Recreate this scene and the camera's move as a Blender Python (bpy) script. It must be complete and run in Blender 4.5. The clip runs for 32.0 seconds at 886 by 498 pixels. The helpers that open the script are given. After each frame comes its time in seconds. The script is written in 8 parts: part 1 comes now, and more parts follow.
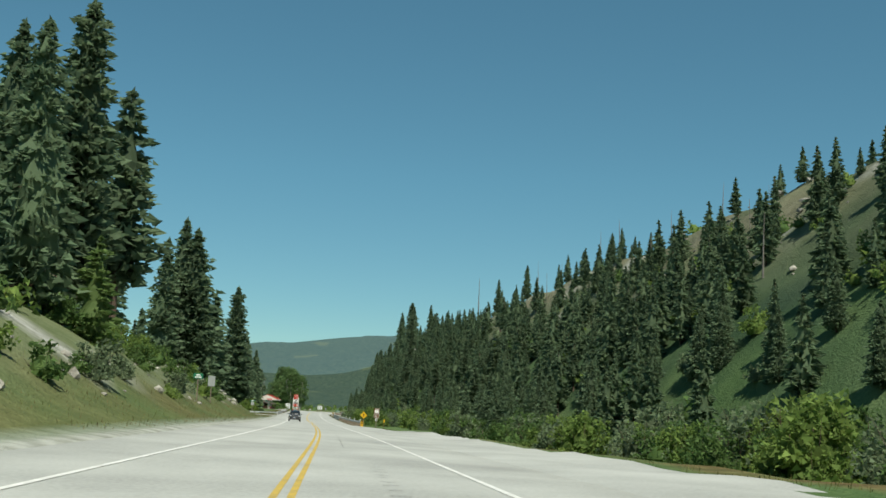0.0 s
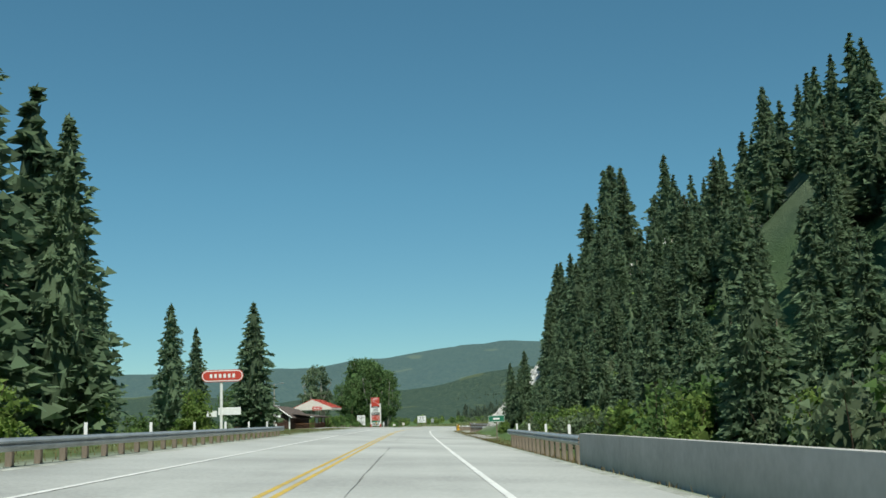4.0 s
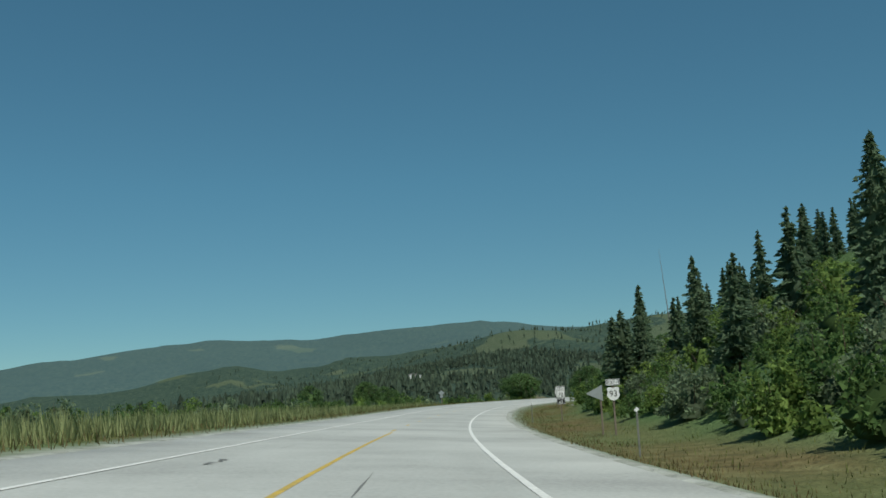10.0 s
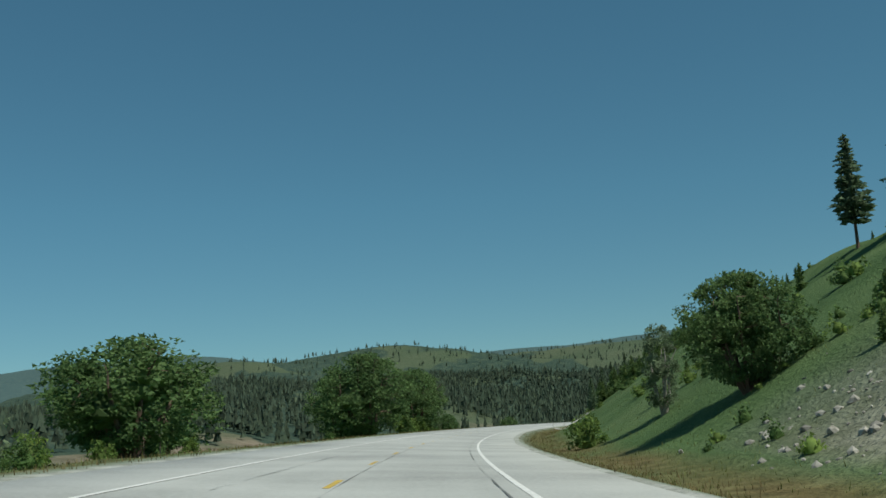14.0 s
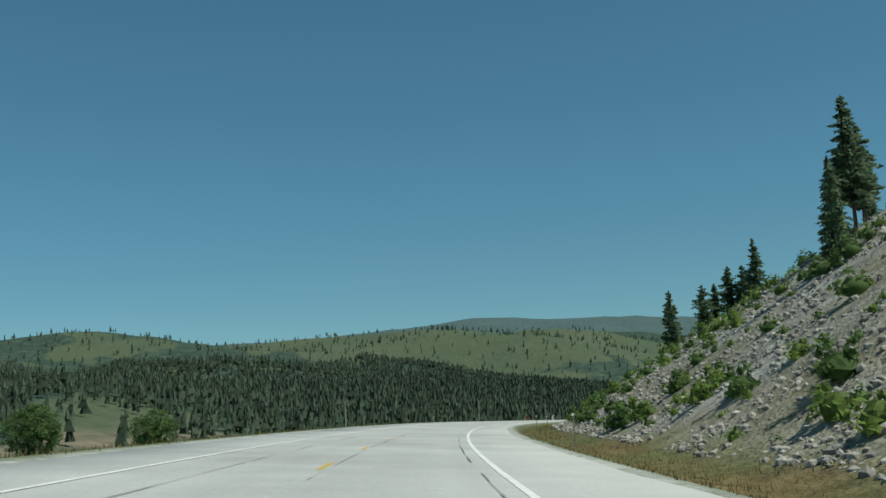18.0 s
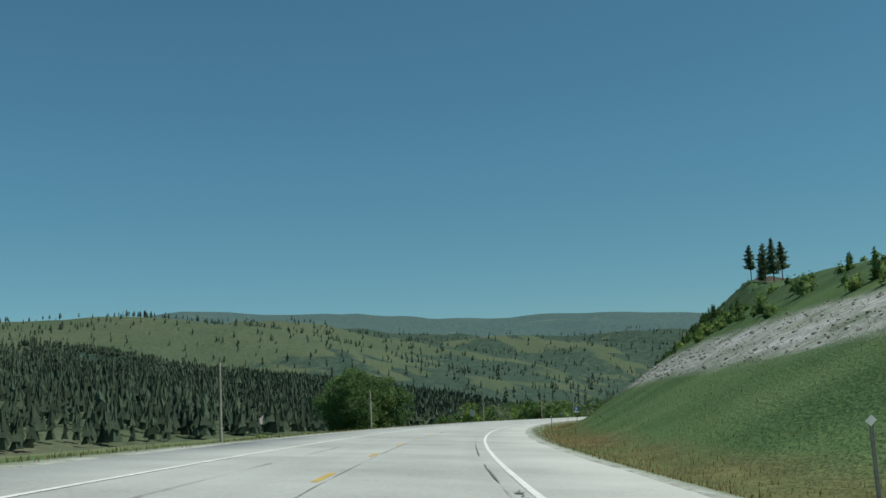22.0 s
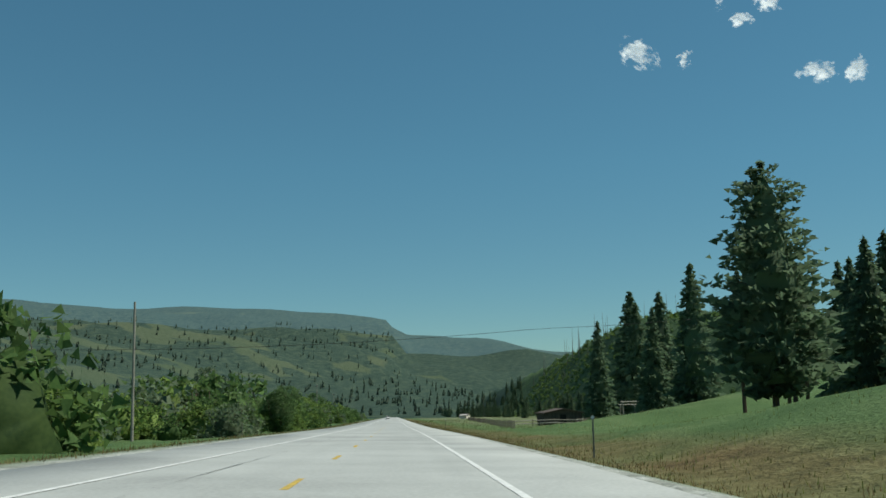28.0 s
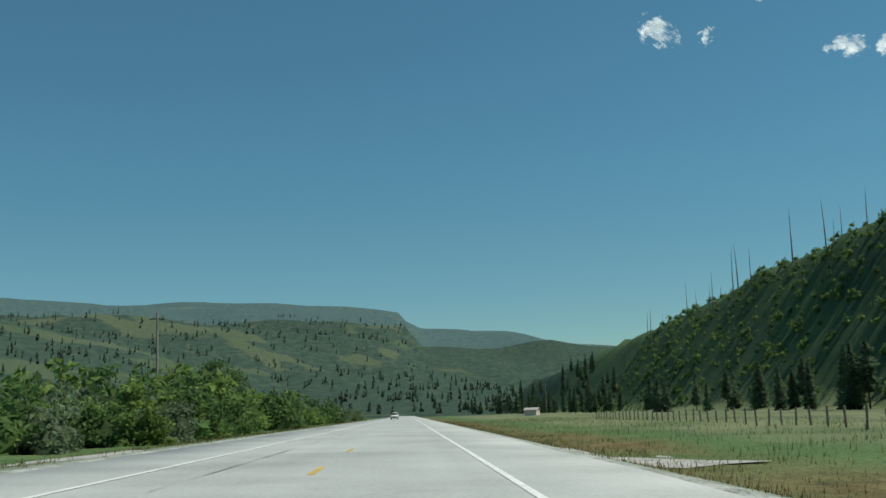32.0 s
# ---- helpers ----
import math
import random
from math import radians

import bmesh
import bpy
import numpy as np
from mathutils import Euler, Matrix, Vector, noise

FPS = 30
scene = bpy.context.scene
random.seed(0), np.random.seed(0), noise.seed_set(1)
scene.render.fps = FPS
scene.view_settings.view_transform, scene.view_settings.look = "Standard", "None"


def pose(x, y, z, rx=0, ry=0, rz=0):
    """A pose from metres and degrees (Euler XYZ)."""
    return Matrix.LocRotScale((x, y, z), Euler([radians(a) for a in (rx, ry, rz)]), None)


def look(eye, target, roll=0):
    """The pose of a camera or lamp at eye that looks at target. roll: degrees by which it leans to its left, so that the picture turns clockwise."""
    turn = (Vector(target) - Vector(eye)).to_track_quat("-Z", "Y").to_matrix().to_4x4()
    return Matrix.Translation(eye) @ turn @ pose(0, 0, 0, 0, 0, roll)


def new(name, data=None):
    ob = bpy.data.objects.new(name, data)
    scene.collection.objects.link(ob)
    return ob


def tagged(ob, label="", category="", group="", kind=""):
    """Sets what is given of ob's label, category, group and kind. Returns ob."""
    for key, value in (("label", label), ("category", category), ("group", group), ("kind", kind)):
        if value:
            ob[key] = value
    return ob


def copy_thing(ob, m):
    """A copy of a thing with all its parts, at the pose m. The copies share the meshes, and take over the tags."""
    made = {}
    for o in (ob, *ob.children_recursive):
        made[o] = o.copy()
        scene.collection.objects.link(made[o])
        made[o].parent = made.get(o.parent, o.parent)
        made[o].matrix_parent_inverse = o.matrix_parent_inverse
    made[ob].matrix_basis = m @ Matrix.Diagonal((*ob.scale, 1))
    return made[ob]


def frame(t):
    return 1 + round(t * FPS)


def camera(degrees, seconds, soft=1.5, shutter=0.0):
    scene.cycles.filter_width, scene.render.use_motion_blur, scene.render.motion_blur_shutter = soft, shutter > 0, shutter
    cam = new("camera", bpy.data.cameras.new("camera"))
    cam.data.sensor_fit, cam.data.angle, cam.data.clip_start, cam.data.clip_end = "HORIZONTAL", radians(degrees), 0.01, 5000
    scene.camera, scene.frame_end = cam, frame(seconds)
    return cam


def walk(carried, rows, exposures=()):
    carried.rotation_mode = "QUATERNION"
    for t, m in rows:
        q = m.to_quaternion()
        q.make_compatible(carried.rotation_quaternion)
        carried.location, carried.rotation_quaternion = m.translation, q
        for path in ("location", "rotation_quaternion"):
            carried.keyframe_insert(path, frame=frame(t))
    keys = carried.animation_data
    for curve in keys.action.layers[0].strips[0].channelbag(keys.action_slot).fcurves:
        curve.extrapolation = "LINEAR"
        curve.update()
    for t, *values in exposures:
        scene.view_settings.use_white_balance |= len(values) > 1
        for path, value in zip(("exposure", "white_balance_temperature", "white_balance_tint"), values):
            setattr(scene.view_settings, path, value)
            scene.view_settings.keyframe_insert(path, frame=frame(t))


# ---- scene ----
cam = camera(45.59, 32.0, 1.6)


def stand(x, y, z, heading, pitch, lean):
    """A camera pose: compass heading (clockwise from +y), pitch up and lean to the right, in degrees."""
    return pose(x, y, z, 90 + pitch, 0, -heading) @ pose(0, 0, 0, 0, 0, -lean)


# seconds, x, y, z, heading, pitch, lean to the right
ROWS = (
    (0.0, -0.62, -0.02, -0.002, 0.04, 8.85, -2.59),
    (0.5, -1.90, 19.02, -0.177, -3.36, 8.75, 0.22),
    (1.0, -3.45, 37.99, -0.342, -5.25, 9.16, 2.01),
    (1.5, -5.66, 56.84, -0.491, -5.61, 9.05, 2.27),
    (2.0, -8.01, 75.59, -0.612, -5.29, 9.31, 2.96),
    (2.5, -10.46, 94.26, -0.692, -5.26, 9.53, 2.30),
    (3.0, -12.84, 112.79, -0.722, -5.98, 8.89, 2.28),
    (3.5, -15.09, 131.20, -0.707, -5.95, 9.21, 2.09),
    (4.0, -17.28, 149.53, -0.674, -4.56, 9.36, 1.82),
    (4.5, -19.40, 167.79, -0.642, -4.15, 9.36, 1.99),
    (5.0, -21.46, 185.99, -0.611, -4.24, 9.24, 2.19),
    (5.5, -23.44, 204.15, -0.581, -4.65, 9.06, 2.21),
    (6.0, -25.26, 222.27, -0.572, -3.71, 8.83, 3.35),
    (6.5, -26.87, 240.40, -0.619, -2.12, 9.07, 3.00),
    (7.0, -27.98, 258.56, -0.712, -0.20, 9.17, 2.80),
    (7.5, -28.40, 276.78, -0.831, 2.11, 9.36, 2.96),
    (8.0, -27.99, 295.01, -0.932, 3.91, 9.39, 3.18),
    (8.5, -27.13, 313.23, -1.006, 6.24, 10.57, 3.05),
    (9.0, -25.92, 331.46, -1.061, 6.73, 9.50, 2.97),
    (9.5, -24.01, 349.70, -1.062, 8.98, 9.07, 2.92),
    (10.0, -21.39, 367.91, -0.990, 11.24, 8.96, 3.06),
    (10.5, -18.16, 386.07, -0.862, 13.07, 9.26, 2.99),
    (11.0, -14.35, 404.15, -0.682, 14.46, 9.85, 3.18),
    (11.5, -10.08, 422.16, -0.428, 16.09, 9.47, 3.24),
    (12.0, -5.20, 440.05, -0.122, 18.14, 9.91, 2.78),
    (12.5, 0.34, 457.81, 0.168, 20.45, 9.88, 2.73),
    (13.0, 6.59, 475.36, 0.419, 22.85, 9.76, 2.31),
    (13.5, 13.56, 492.71, 0.654, 25.17, 10.02, 3.14),
    (14.0, 21.13, 509.85, 0.868, 26.95, 10.15, 3.79),
    (14.5, 29.32, 526.78, 1.051, 28.77, 10.16, 4.04),
    (15.0, 38.08, 543.48, 1.212, 30.55, 10.05, 4.27),
    (15.5, 47.35, 559.94, 1.378, 32.29, 9.82, 4.78),
    (16.0, 57.10, 576.18, 1.561, 33.62, 9.47, 4.41),
    (16.5, 67.32, 592.18, 1.749, 35.29, 9.57, 4.19),
    (17.0, 78.10, 607.87, 1.928, 37.43, 9.48, 4.05),
    (17.5, 89.45, 623.19, 2.103, 39.73, 9.07, 2.95),
    (18.0, 101.34, 638.17, 2.270, 42.07, 9.29, 3.26),
    (18.5, 113.79, 652.74, 2.398, 43.59, 9.02, 3.51),
    (19.0, 126.80, 666.85, 2.479, 45.42, 9.12, 2.96),
    (19.5, 140.35, 680.51, 2.522, 47.45, 8.99, 2.44),
    (20.0, 154.39, 693.71, 2.518, 49.26, 8.83, 3.20),
    (20.5, 168.93, 706.42, 2.459, 51.28, 8.91, 1.86),
    (21.0, 183.91, 718.64, 2.354, 53.99, 8.73, 2.79),
    (21.5, 199.36, 730.35, 2.218, 55.94, 8.82, 2.92),
    (22.0, 215.21, 741.48, 2.050, 57.34, 8.57, 2.94),
    (22.5, 231.37, 752.00, 1.853, 60.13, 8.48, 2.87),
    (23.0, 247.76, 761.84, 1.648, 61.89, 8.31, 2.06),
    (23.5, 264.37, 771.09, 1.444, 63.95, 8.20, 2.27),
    (24.0, 281.22, 779.69, 1.233, 66.05, 8.25, 1.86),
    (24.5, 298.36, 787.46, 1.008, 68.59, 8.31, 1.96),
    (25.0, 315.74, 794.54, 0.765, 70.61, 8.16, 2.13),
    (25.5, 333.28, 801.13, 0.508, 72.46, 8.40, 1.92),
    (26.0, 350.97, 807.35, 0.248, 73.62, 8.41, 2.16),
    (26.5, 368.82, 813.17, -0.011, 74.54, 8.29, 1.83),
    (27.0, 386.82, 818.63, -0.274, 75.19, 8.16, 1.38),
    (27.5, 404.87, 824.03, -0.542, 75.59, 8.11, 0.66),
    (28.0, 422.93, 829.45, -0.817, 76.05, 8.26, 1.14),
    (28.5, 441.04, 834.78, -1.097, 75.89, 8.34, 1.36),
    (29.0, 459.12, 840.14, -1.382, 75.37, 8.10, 1.18),
    (29.5, 477.15, 845.54, -1.679, 75.63, 8.03, 1.09),
    (30.0, 495.16, 850.97, -1.980, 75.67, 8.12, 1.22),
    (30.5, 513.20, 856.41, -2.262, 75.50, 8.12, 1.46),
    (31.0, 531.26, 861.85, -2.509, 75.29, 8.11, 1.57),
    (31.5, 549.33, 867.28, -2.735, 75.98, 7.98, 1.79),
    (32.0, 567.41, 872.73, -2.962, 75.40, 8.18, 2.11),
)
walk(cam, [(r[0], stand(*r[1:])) for r in ROWS], [(0.0, 0.1, 6950, 4), (2.0, 0.07, 6900, 4), (3.5, 0.08, 6600, 4), (5.0, 0.0, 6400, 4), (5.5, -0.18, 6350, 4), (6.0, -0.38, 6350, 4), (9.0, -0.36, 6400, 4), (13.0, -0.34, 6550, 4), (18.0, -0.18, 6500, 4), (25.0, -0.2, 6500, 4), (32.0, -0.17, 6500, 4)])

# ---- world, sun ----
SUN_AZ, SUN_EL = 163, 56
world = bpy.data.worlds.new("world")
scene.world = world
world.use_nodes = True
wn = world.node_tree.nodes
sky = wn.new("ShaderNodeTexSky")
sky.sky_type, sky.sun_disc = "NISHITA", False
sky.sun_elevation, sky.sun_rotation = radians(SUN_EL), radians(SUN_AZ)
sky.altitude, sky.air_density, sky.dust_density, sky.ozone_density = 2200, 0.85, 0.15, 1.6
tone = wn.new("ShaderNodeMix")  # the film's cool green cast, and dry haze that dulls the sky towards the horizon
tone.data_type, tone.blend_type = "RGBA", "MULTIPLY"
tone.inputs[0].default_value = 1.0
sky_co, sky_sep, sky_ramp = wn.new("ShaderNodeTexCoord"), wn.new("ShaderNodeSeparateXYZ"), wn.new("ShaderNodeValToRGB")
world.node_tree.links.new(sky_co.outputs["Generated"], sky_sep.inputs[0])
world.node_tree.links.new(sky_sep.outputs[2], sky_ramp.inputs[0])
world.node_tree.links.new(sky_ramp.outputs[0], tone.inputs[7])
for place, tint in ((0.0, (0.56, 0.65, 0.55)), (0.10, (0.56, 0.79, 0.69)), (0.22, (0.595, 0.95, 0.84)), (0.42, (0.65, 1.08, 0.96))):
    stop = sky_ramp.color_ramp.elements[0] if place == 0 else sky_ramp.color_ramp.elements.new(place)
    stop.position, stop.color = place, (*tint, 1)
sky_ramp.color_ramp.elements[-1].color = (0.65, 1.08, 0.96, 1)
world.node_tree.links.new(sky.outputs[0], tone.inputs[6])
world.node_tree.links.new(tone.outputs[2], wn["Background"].inputs[0])
wn["Background"].inputs[1].default_value = 0.115
sun = new("sun", bpy.data.lights.new("sun", "SUN"))
sun.data.energy, sun.data.angle, sun.data.color = 5.0, radians(0.6), (1.0, 0.97, 0.88)
sa, se = radians(SUN_AZ), radians(SUN_EL)
sun.matrix_world = look((300 * math.sin(sa) * math.cos(se), 300 * math.cos(sa) * math.cos(se), 300 * math.sin(se)), (0, 0, 0))

# ---- materials ----
U = 0.545  # the place is laid out at this scale throughout


def material(name, colors, scale=4.0, rough=0.85, bump=0.3, metal=0.0, detail=6.0, fine=6.0, vary=0.0, obvary=0.0, spec=0.3, stretch=None):
    """Noise-mixed colours at two scales, with bump. colors: two to four rgb values, dark to light."""
    m = bpy.data.materials.new(name)
    m.use_nodes = True
    nt = m.node_tree
    n, l = nt.nodes, nt.links
    b = n["Principled BSDF"]
    b.inputs["Roughness"].default_value, b.inputs["Metallic"].default_value = rough, metal
    b.inputs["Specular IOR Level"].default_value = spec
    co = n.new("ShaderNodeTexCoord")
    src = co.outputs["Object"]
    if stretch:
        mp = n.new("ShaderNodeMapping")
        mp.inputs["Scale"].default_value = stretch
        l.new(src, mp.inputs[0])
        src = mp.outputs[0]
    t1, t2 = n.new("ShaderNodeTexNoise"), n.new("ShaderNodeTexNoise")
    for t, s in ((t1, scale), (t2, scale * fine)):
        t.inputs["Scale"].default_value, t.inputs["Detail"].default_value = s, detail
        l.new(src, t.inputs["Vector"])
    mx = n.new("ShaderNodeMath")
    mx.operation = "MULTIPLY_ADD"
    l.new(t1.outputs["Fac"], mx.inputs[0])
    mx.inputs[1].default_value = 0.6
    m2 = n.new("ShaderNodeMath")
    m2.operation = "MULTIPLY"
    m2.inputs[1].default_value = 0.4
    l.new(t2.outputs["Fac"], m2.inputs[0])
    l.new(m2.outputs[0], mx.inputs[2])
    r = n.new("ShaderNodeValToRGB")
    l.new(mx.outputs[0], r.inputs[0])
    e = r.color_ramp.elements
    k = len(colors)
    e[0].position, e[0].color = 0.34, (*colors[0], 1)
    e[1].position, e[1].color = 0.66, (*colors[-1], 1)
    for i in range(1, k - 1):
        q = e.new(0.34 + 0.32 * i / (k - 1))
        q.color = (*colors[i], 1)
    col = r.outputs[0]
    if obvary or vary:
        hs = n.new("ShaderNodeHueSaturation")
        mr = n.new("ShaderNodeMapRange")
        if obvary:
            oi = n.new("ShaderNodeObjectInfo")
            l.new(oi.outputs["Random"], mr.inputs[0])
        else:
            ge = n.new("ShaderNodeNewGeometry")
            l.new(ge.outputs["Random Per Island"], mr.inputs[0])
        v = obvary or vary
        mr.inputs[3].default_value, mr.inputs[4].default_value = 1 - v, 1 + v
        l.new(mr.outputs[0], hs.inputs["Value"])
        l.new(col, hs.inputs["Color"])
        col = hs.outputs[0]
    l.new(col, b.inputs["Base Color"])
    if bump:
        bp = n.new("ShaderNodeBump")
        bp.inputs["Strength"].default_value, bp.inputs["Distance"].default_value = bump, 0.05
        l.new(mx.outputs[0], bp.inputs["Height"])
        l.new(bp.outputs[0], b.inputs["Normal"])
    return m


def plain(name, rgb, rough=0.6, metal=0.0, emit=0.0):
    return material(name, (tuple(c * 0.82 for c in rgb), rgb), 3.0, rough, 0.06, metal)


def road_material():
    """Old pale asphalt: speckled stone, wheel tracks along each lane, faint blotches."""
    m = material("worn grey asphalt", ((0.27, 0.275, 0.265), (0.37, 0.378, 0.362), (0.44, 0.448, 0.43)), 0.35, 0.88, 0.25, fine=60)
    n, l = m.node_tree.nodes, m.node_tree.links
    b = n["Principled BSDF"]
    at_ = n.new("ShaderNodeAttribute")
    at_.attribute_name = "track"
    hs = n.new("ShaderNodeHueSaturation")
    mr = n.new("ShaderNodeMapRange")
    mr.inputs[3].default_value, mr.inputs[4].default_value = 1.06, 0.86
    l.new(at_.outputs["Fac"], mr.inputs[0])
    l.new(mr.outputs[0], hs.inputs["Value"])
    l.new(b.inputs["Base Color"].links[0].from_socket, hs.inputs["Color"])
    l.new(hs.outputs[0], b.inputs["Base Color"])
    return m


def rock_material():
    """Pale fractured rock: tan and grey stains, random fragments darkened in place of crevice shade."""
    m = material("pale fractured rock", ((0.40, 0.365, 0.31), (0.56, 0.545, 0.515), (0.66, 0.655, 0.635)), 0.16, 0.92, 0.6, fine=14)
    n, l = m.node_tree.nodes, m.node_tree.links
    b = n["Principled BSDF"]
    co, mp = n.new("ShaderNodeTexCoord"), n.new("ShaderNodeMapping")
    mp.inputs["Scale"].default_value, mp.inputs["Rotation"].default_value = (1.0, 1.0, 2.4), (0.5, 0.3, 0)
    l.new(co.outputs["Object"], mp.inputs[0])
    nz, ad = n.new("ShaderNodeTexNoise"), n.new("ShaderNodeVectorMath")
    nz.inputs["Scale"].default_value = 0.5
    l.new(mp.outputs[0], nz.inputs["Vector"])
    ad.operation = "ADD"
    l.new(mp.outputs[0], ad.inputs[0])
    l.new(nz.outputs["Color"], ad.inputs[1])
    col = b.inputs["Base Color"].links[0].from_socket
    for scale, deep in ((1.6, 0.5), (4.5, 0.6)):
        vo, cr = n.new("ShaderNodeTexVoronoi"), n.new("ShaderNodeValToRGB")
        vo.inputs["Scale"].default_value = scale
        l.new(ad.outputs[0], vo.inputs["Vector"])
        sp = n.new("ShaderNodeSeparateColor")
        l.new(vo.outputs["Color"], sp.inputs[0])
        l.new(sp.outputs[0], cr.inputs[0])
        e = cr.color_ramp.elements
        e[0].position, e[0].color = 0.0, (deep * 0.9, deep * 0.9, deep * 0.86, 1)
        e[1].position, e[1].color = 0.35, (1, 1, 1, 1)
        mx = n.new("ShaderNodeMix")
        mx.data_type, mx.blend_type = "RGBA", "MULTIPLY"
        mx.inputs[0].default_value = 1.0
        l.new(col, mx.inputs[6])
        l.new(cr.outputs[0], mx.inputs[7])
        col = mx.outputs[2]
    l.new(col, b.inputs["Base Color"])
    nrm = b.inputs["Normal"].links[0].from_socket
    for scale, deep in ((2.2, 0.07), (6.0, 0.035)):
        vo, bp = n.new("ShaderNodeTexVoronoi"), n.new("ShaderNodeBump")
        vo.inputs["Scale"].default_value = scale
        l.new(ad.outputs[0], vo.inputs["Vector"])
        bp.inputs["Strength"].default_value, bp.inputs["Distance"].default_value = 1.0, deep
        bp.invert = True
        l.new(vo.outputs["Distance"], bp.inputs["Height"])
        l.new(nrm, bp.inputs["Normal"])
        nrm = bp.outputs[0]
    l.new(nrm, b.inputs["Normal"])
    return m


def leafy(name, dark, light, vary=0.35):
    """Foliage: colour changes from leaf to leaf, a little light comes through."""
    m = material(name, (dark, light), 0.9, 0.7, 0.0, vary=vary, spec=0.15)
    n, l = m.node_tree.nodes, m.node_tree.links
    b = n["Principled BSDF"]
    tr, mx = n.new("ShaderNodeBsdfTranslucent"), n.new("ShaderNodeMixShader")
    l.new(b.inputs["Base Color"].links[0].from_socket, tr.inputs[0])
    mx.inputs[0].default_value = 0.5
    l.new(b.outputs[0], mx.inputs[1])
    l.new(tr.outputs[0], mx.inputs[2])
    l.new(mx.outputs[0], n["Material Output"].inputs[0])
    return m


M_fir = leafy("fir needles", (0.09, 0.145, 0.088), (0.195, 0.265, 0.15))
M_pine = leafy("pine needles", (0.085, 0.135, 0.08), (0.185, 0.245, 0.14))
# darker copy of the fir needles: colour carries shade the simple crowns lack
M_farfir = leafy("fir needles with crown shade", (0.062, 0.096, 0.072), (0.13, 0.17, 0.108), 0.45)
M_leaf = leafy("broad leaves", (0.07, 0.13, 0.05), (0.18, 0.27, 0.10))
M_willow = leafy("willow leaves", (0.095, 0.165, 0.045), (0.25, 0.34, 0.09))
M_silver = leafy("silvery leaves", (0.10, 0.15, 0.08), (0.24, 0.30, 0.18))
M_shrub = leafy("shrub leaves", (0.06, 0.12, 0.04), (0.155, 0.24, 0.075))
M_blossom = leafy("pale blossom", (0.25, 0.28, 0.18), (0.55, 0.55, 0.45))
M_bark = material("bark", ((0.06, 0.045, 0.035), (0.16, 0.11, 0.08)), 6, 0.9, 0.6, stretch=(1, 1, 0.25))
M_palebark = material("pale bark", ((0.2, 0.19, 0.16), (0.34, 0.32, 0.28)), 6, 0.9, 0.4, stretch=(1, 1, 0.25))
M_dead = material("weathered dead wood", ((0.11, 0.10, 0.09), (0.28, 0.26, 0.24)), 5, 0.9, 0.4, stretch=(1, 1, 0.2))
M_grassblade = leafy("grass blades", (0.09, 0.12, 0.03), (0.24, 0.25, 0.09))
M_paleblade = leafy("tall pale grass", (0.19, 0.225, 0.095), (0.36, 0.38, 0.18))
M_dryblade = leafy("dry grass blades", (0.12, 0.085, 0.04), (0.26, 0.205, 0.095))
M_asphalt = road_material()
M_tar = material("crack sealant", ((0.03, 0.03, 0.03), (0.07, 0.07, 0.065)), 6, 0.6, 0.1)
M_seam = material("old grey sealant", ((0.13, 0.13, 0.125), (0.22, 0.22, 0.21)), 6, 0.7, 0.1)
M_white = material("worn white road paint", ((0.55, 0.55, 0.53), (0.78, 0.78, 0.76)), 5, 0.7, 0.1)
M_yellow = material("worn yellow road paint", ((0.36, 0.27, 0.10), (0.62, 0.42, 0.06)), 3, 0.7, 0.1)
M_gravel = material("shoulder gravel", ((0.22, 0.21, 0.19), (0.34, 0.33, 0.30), (0.44, 0.43, 0.40)), 3, 0.95, 0.6, fine=12)
M_stone = material("pale broken rock", ((0.2, 0.19, 0.175), (0.38, 0.37, 0.35), (0.5, 0.49, 0.47)), 1.3, 0.92, 0.8, obvary=0.25)
M_scree = material("grey scree stone", ((0.16, 0.15, 0.13), (0.28, 0.265, 0.235), (0.42, 0.405, 0.365)), 2.0, 0.92, 0.6, vary=0.35)
M_cutrock = rock_material()
M_steel = material("galvanised steel", ((0.34, 0.36, 0.37), (0.48, 0.5, 0.51)), 3, 0.5, 0.06, metal=0.6)
M_wood = material("weathered timber", ((0.13, 0.105, 0.08), (0.26, 0.215, 0.17)), 5, 0.9, 0.5, stretch=(1, 1, 0.2))
M_concrete = material("pale concrete", ((0.36, 0.35, 0.33), (0.48, 0.47, 0.45)), 1.5, 0.9, 0.3)
M_signwhite = plain("white sheet", (0.78, 0.78, 0.77), 0.5)
M_signblack = plain("black print", (0.02, 0.02, 0.02), 0.5)
M_signred = plain("red panel", (0.5, 0.06, 0.04), 0.5)
M_signgreen = plain("green panel", (0.02, 0.16, 0.09), 0.5)
M_signblue = plain("blue panel", (0.02, 0.10, 0.36), 0.5)
M_signbrown = plain("brown panel", (0.16, 0.07, 0.03), 0.5)
M_signyellow = plain("yellow panel", (0.8, 0.46, 0.02), 0.5)
M_alu = plain("bare sign back", (0.42, 0.44, 0.44), 0.5, 0.5)
M_log = material("dark brown logs", ((0.035, 0.018, 0.013), (0.085, 0.042, 0.03)), 3, 0.8, 0.4, stretch=(0.3, 1, 1))
M_chink = plain("pale chinking", (0.5, 0.47, 0.44), 0.9)
M_shingle = material("brown shingles", ((0.07, 0.055, 0.045), (0.14, 0.11, 0.095)), 2.5, 0.95, 0.5, fine=10)
M_trimwhite = plain("white trim", (0.75, 0.74, 0.72), 0.6)
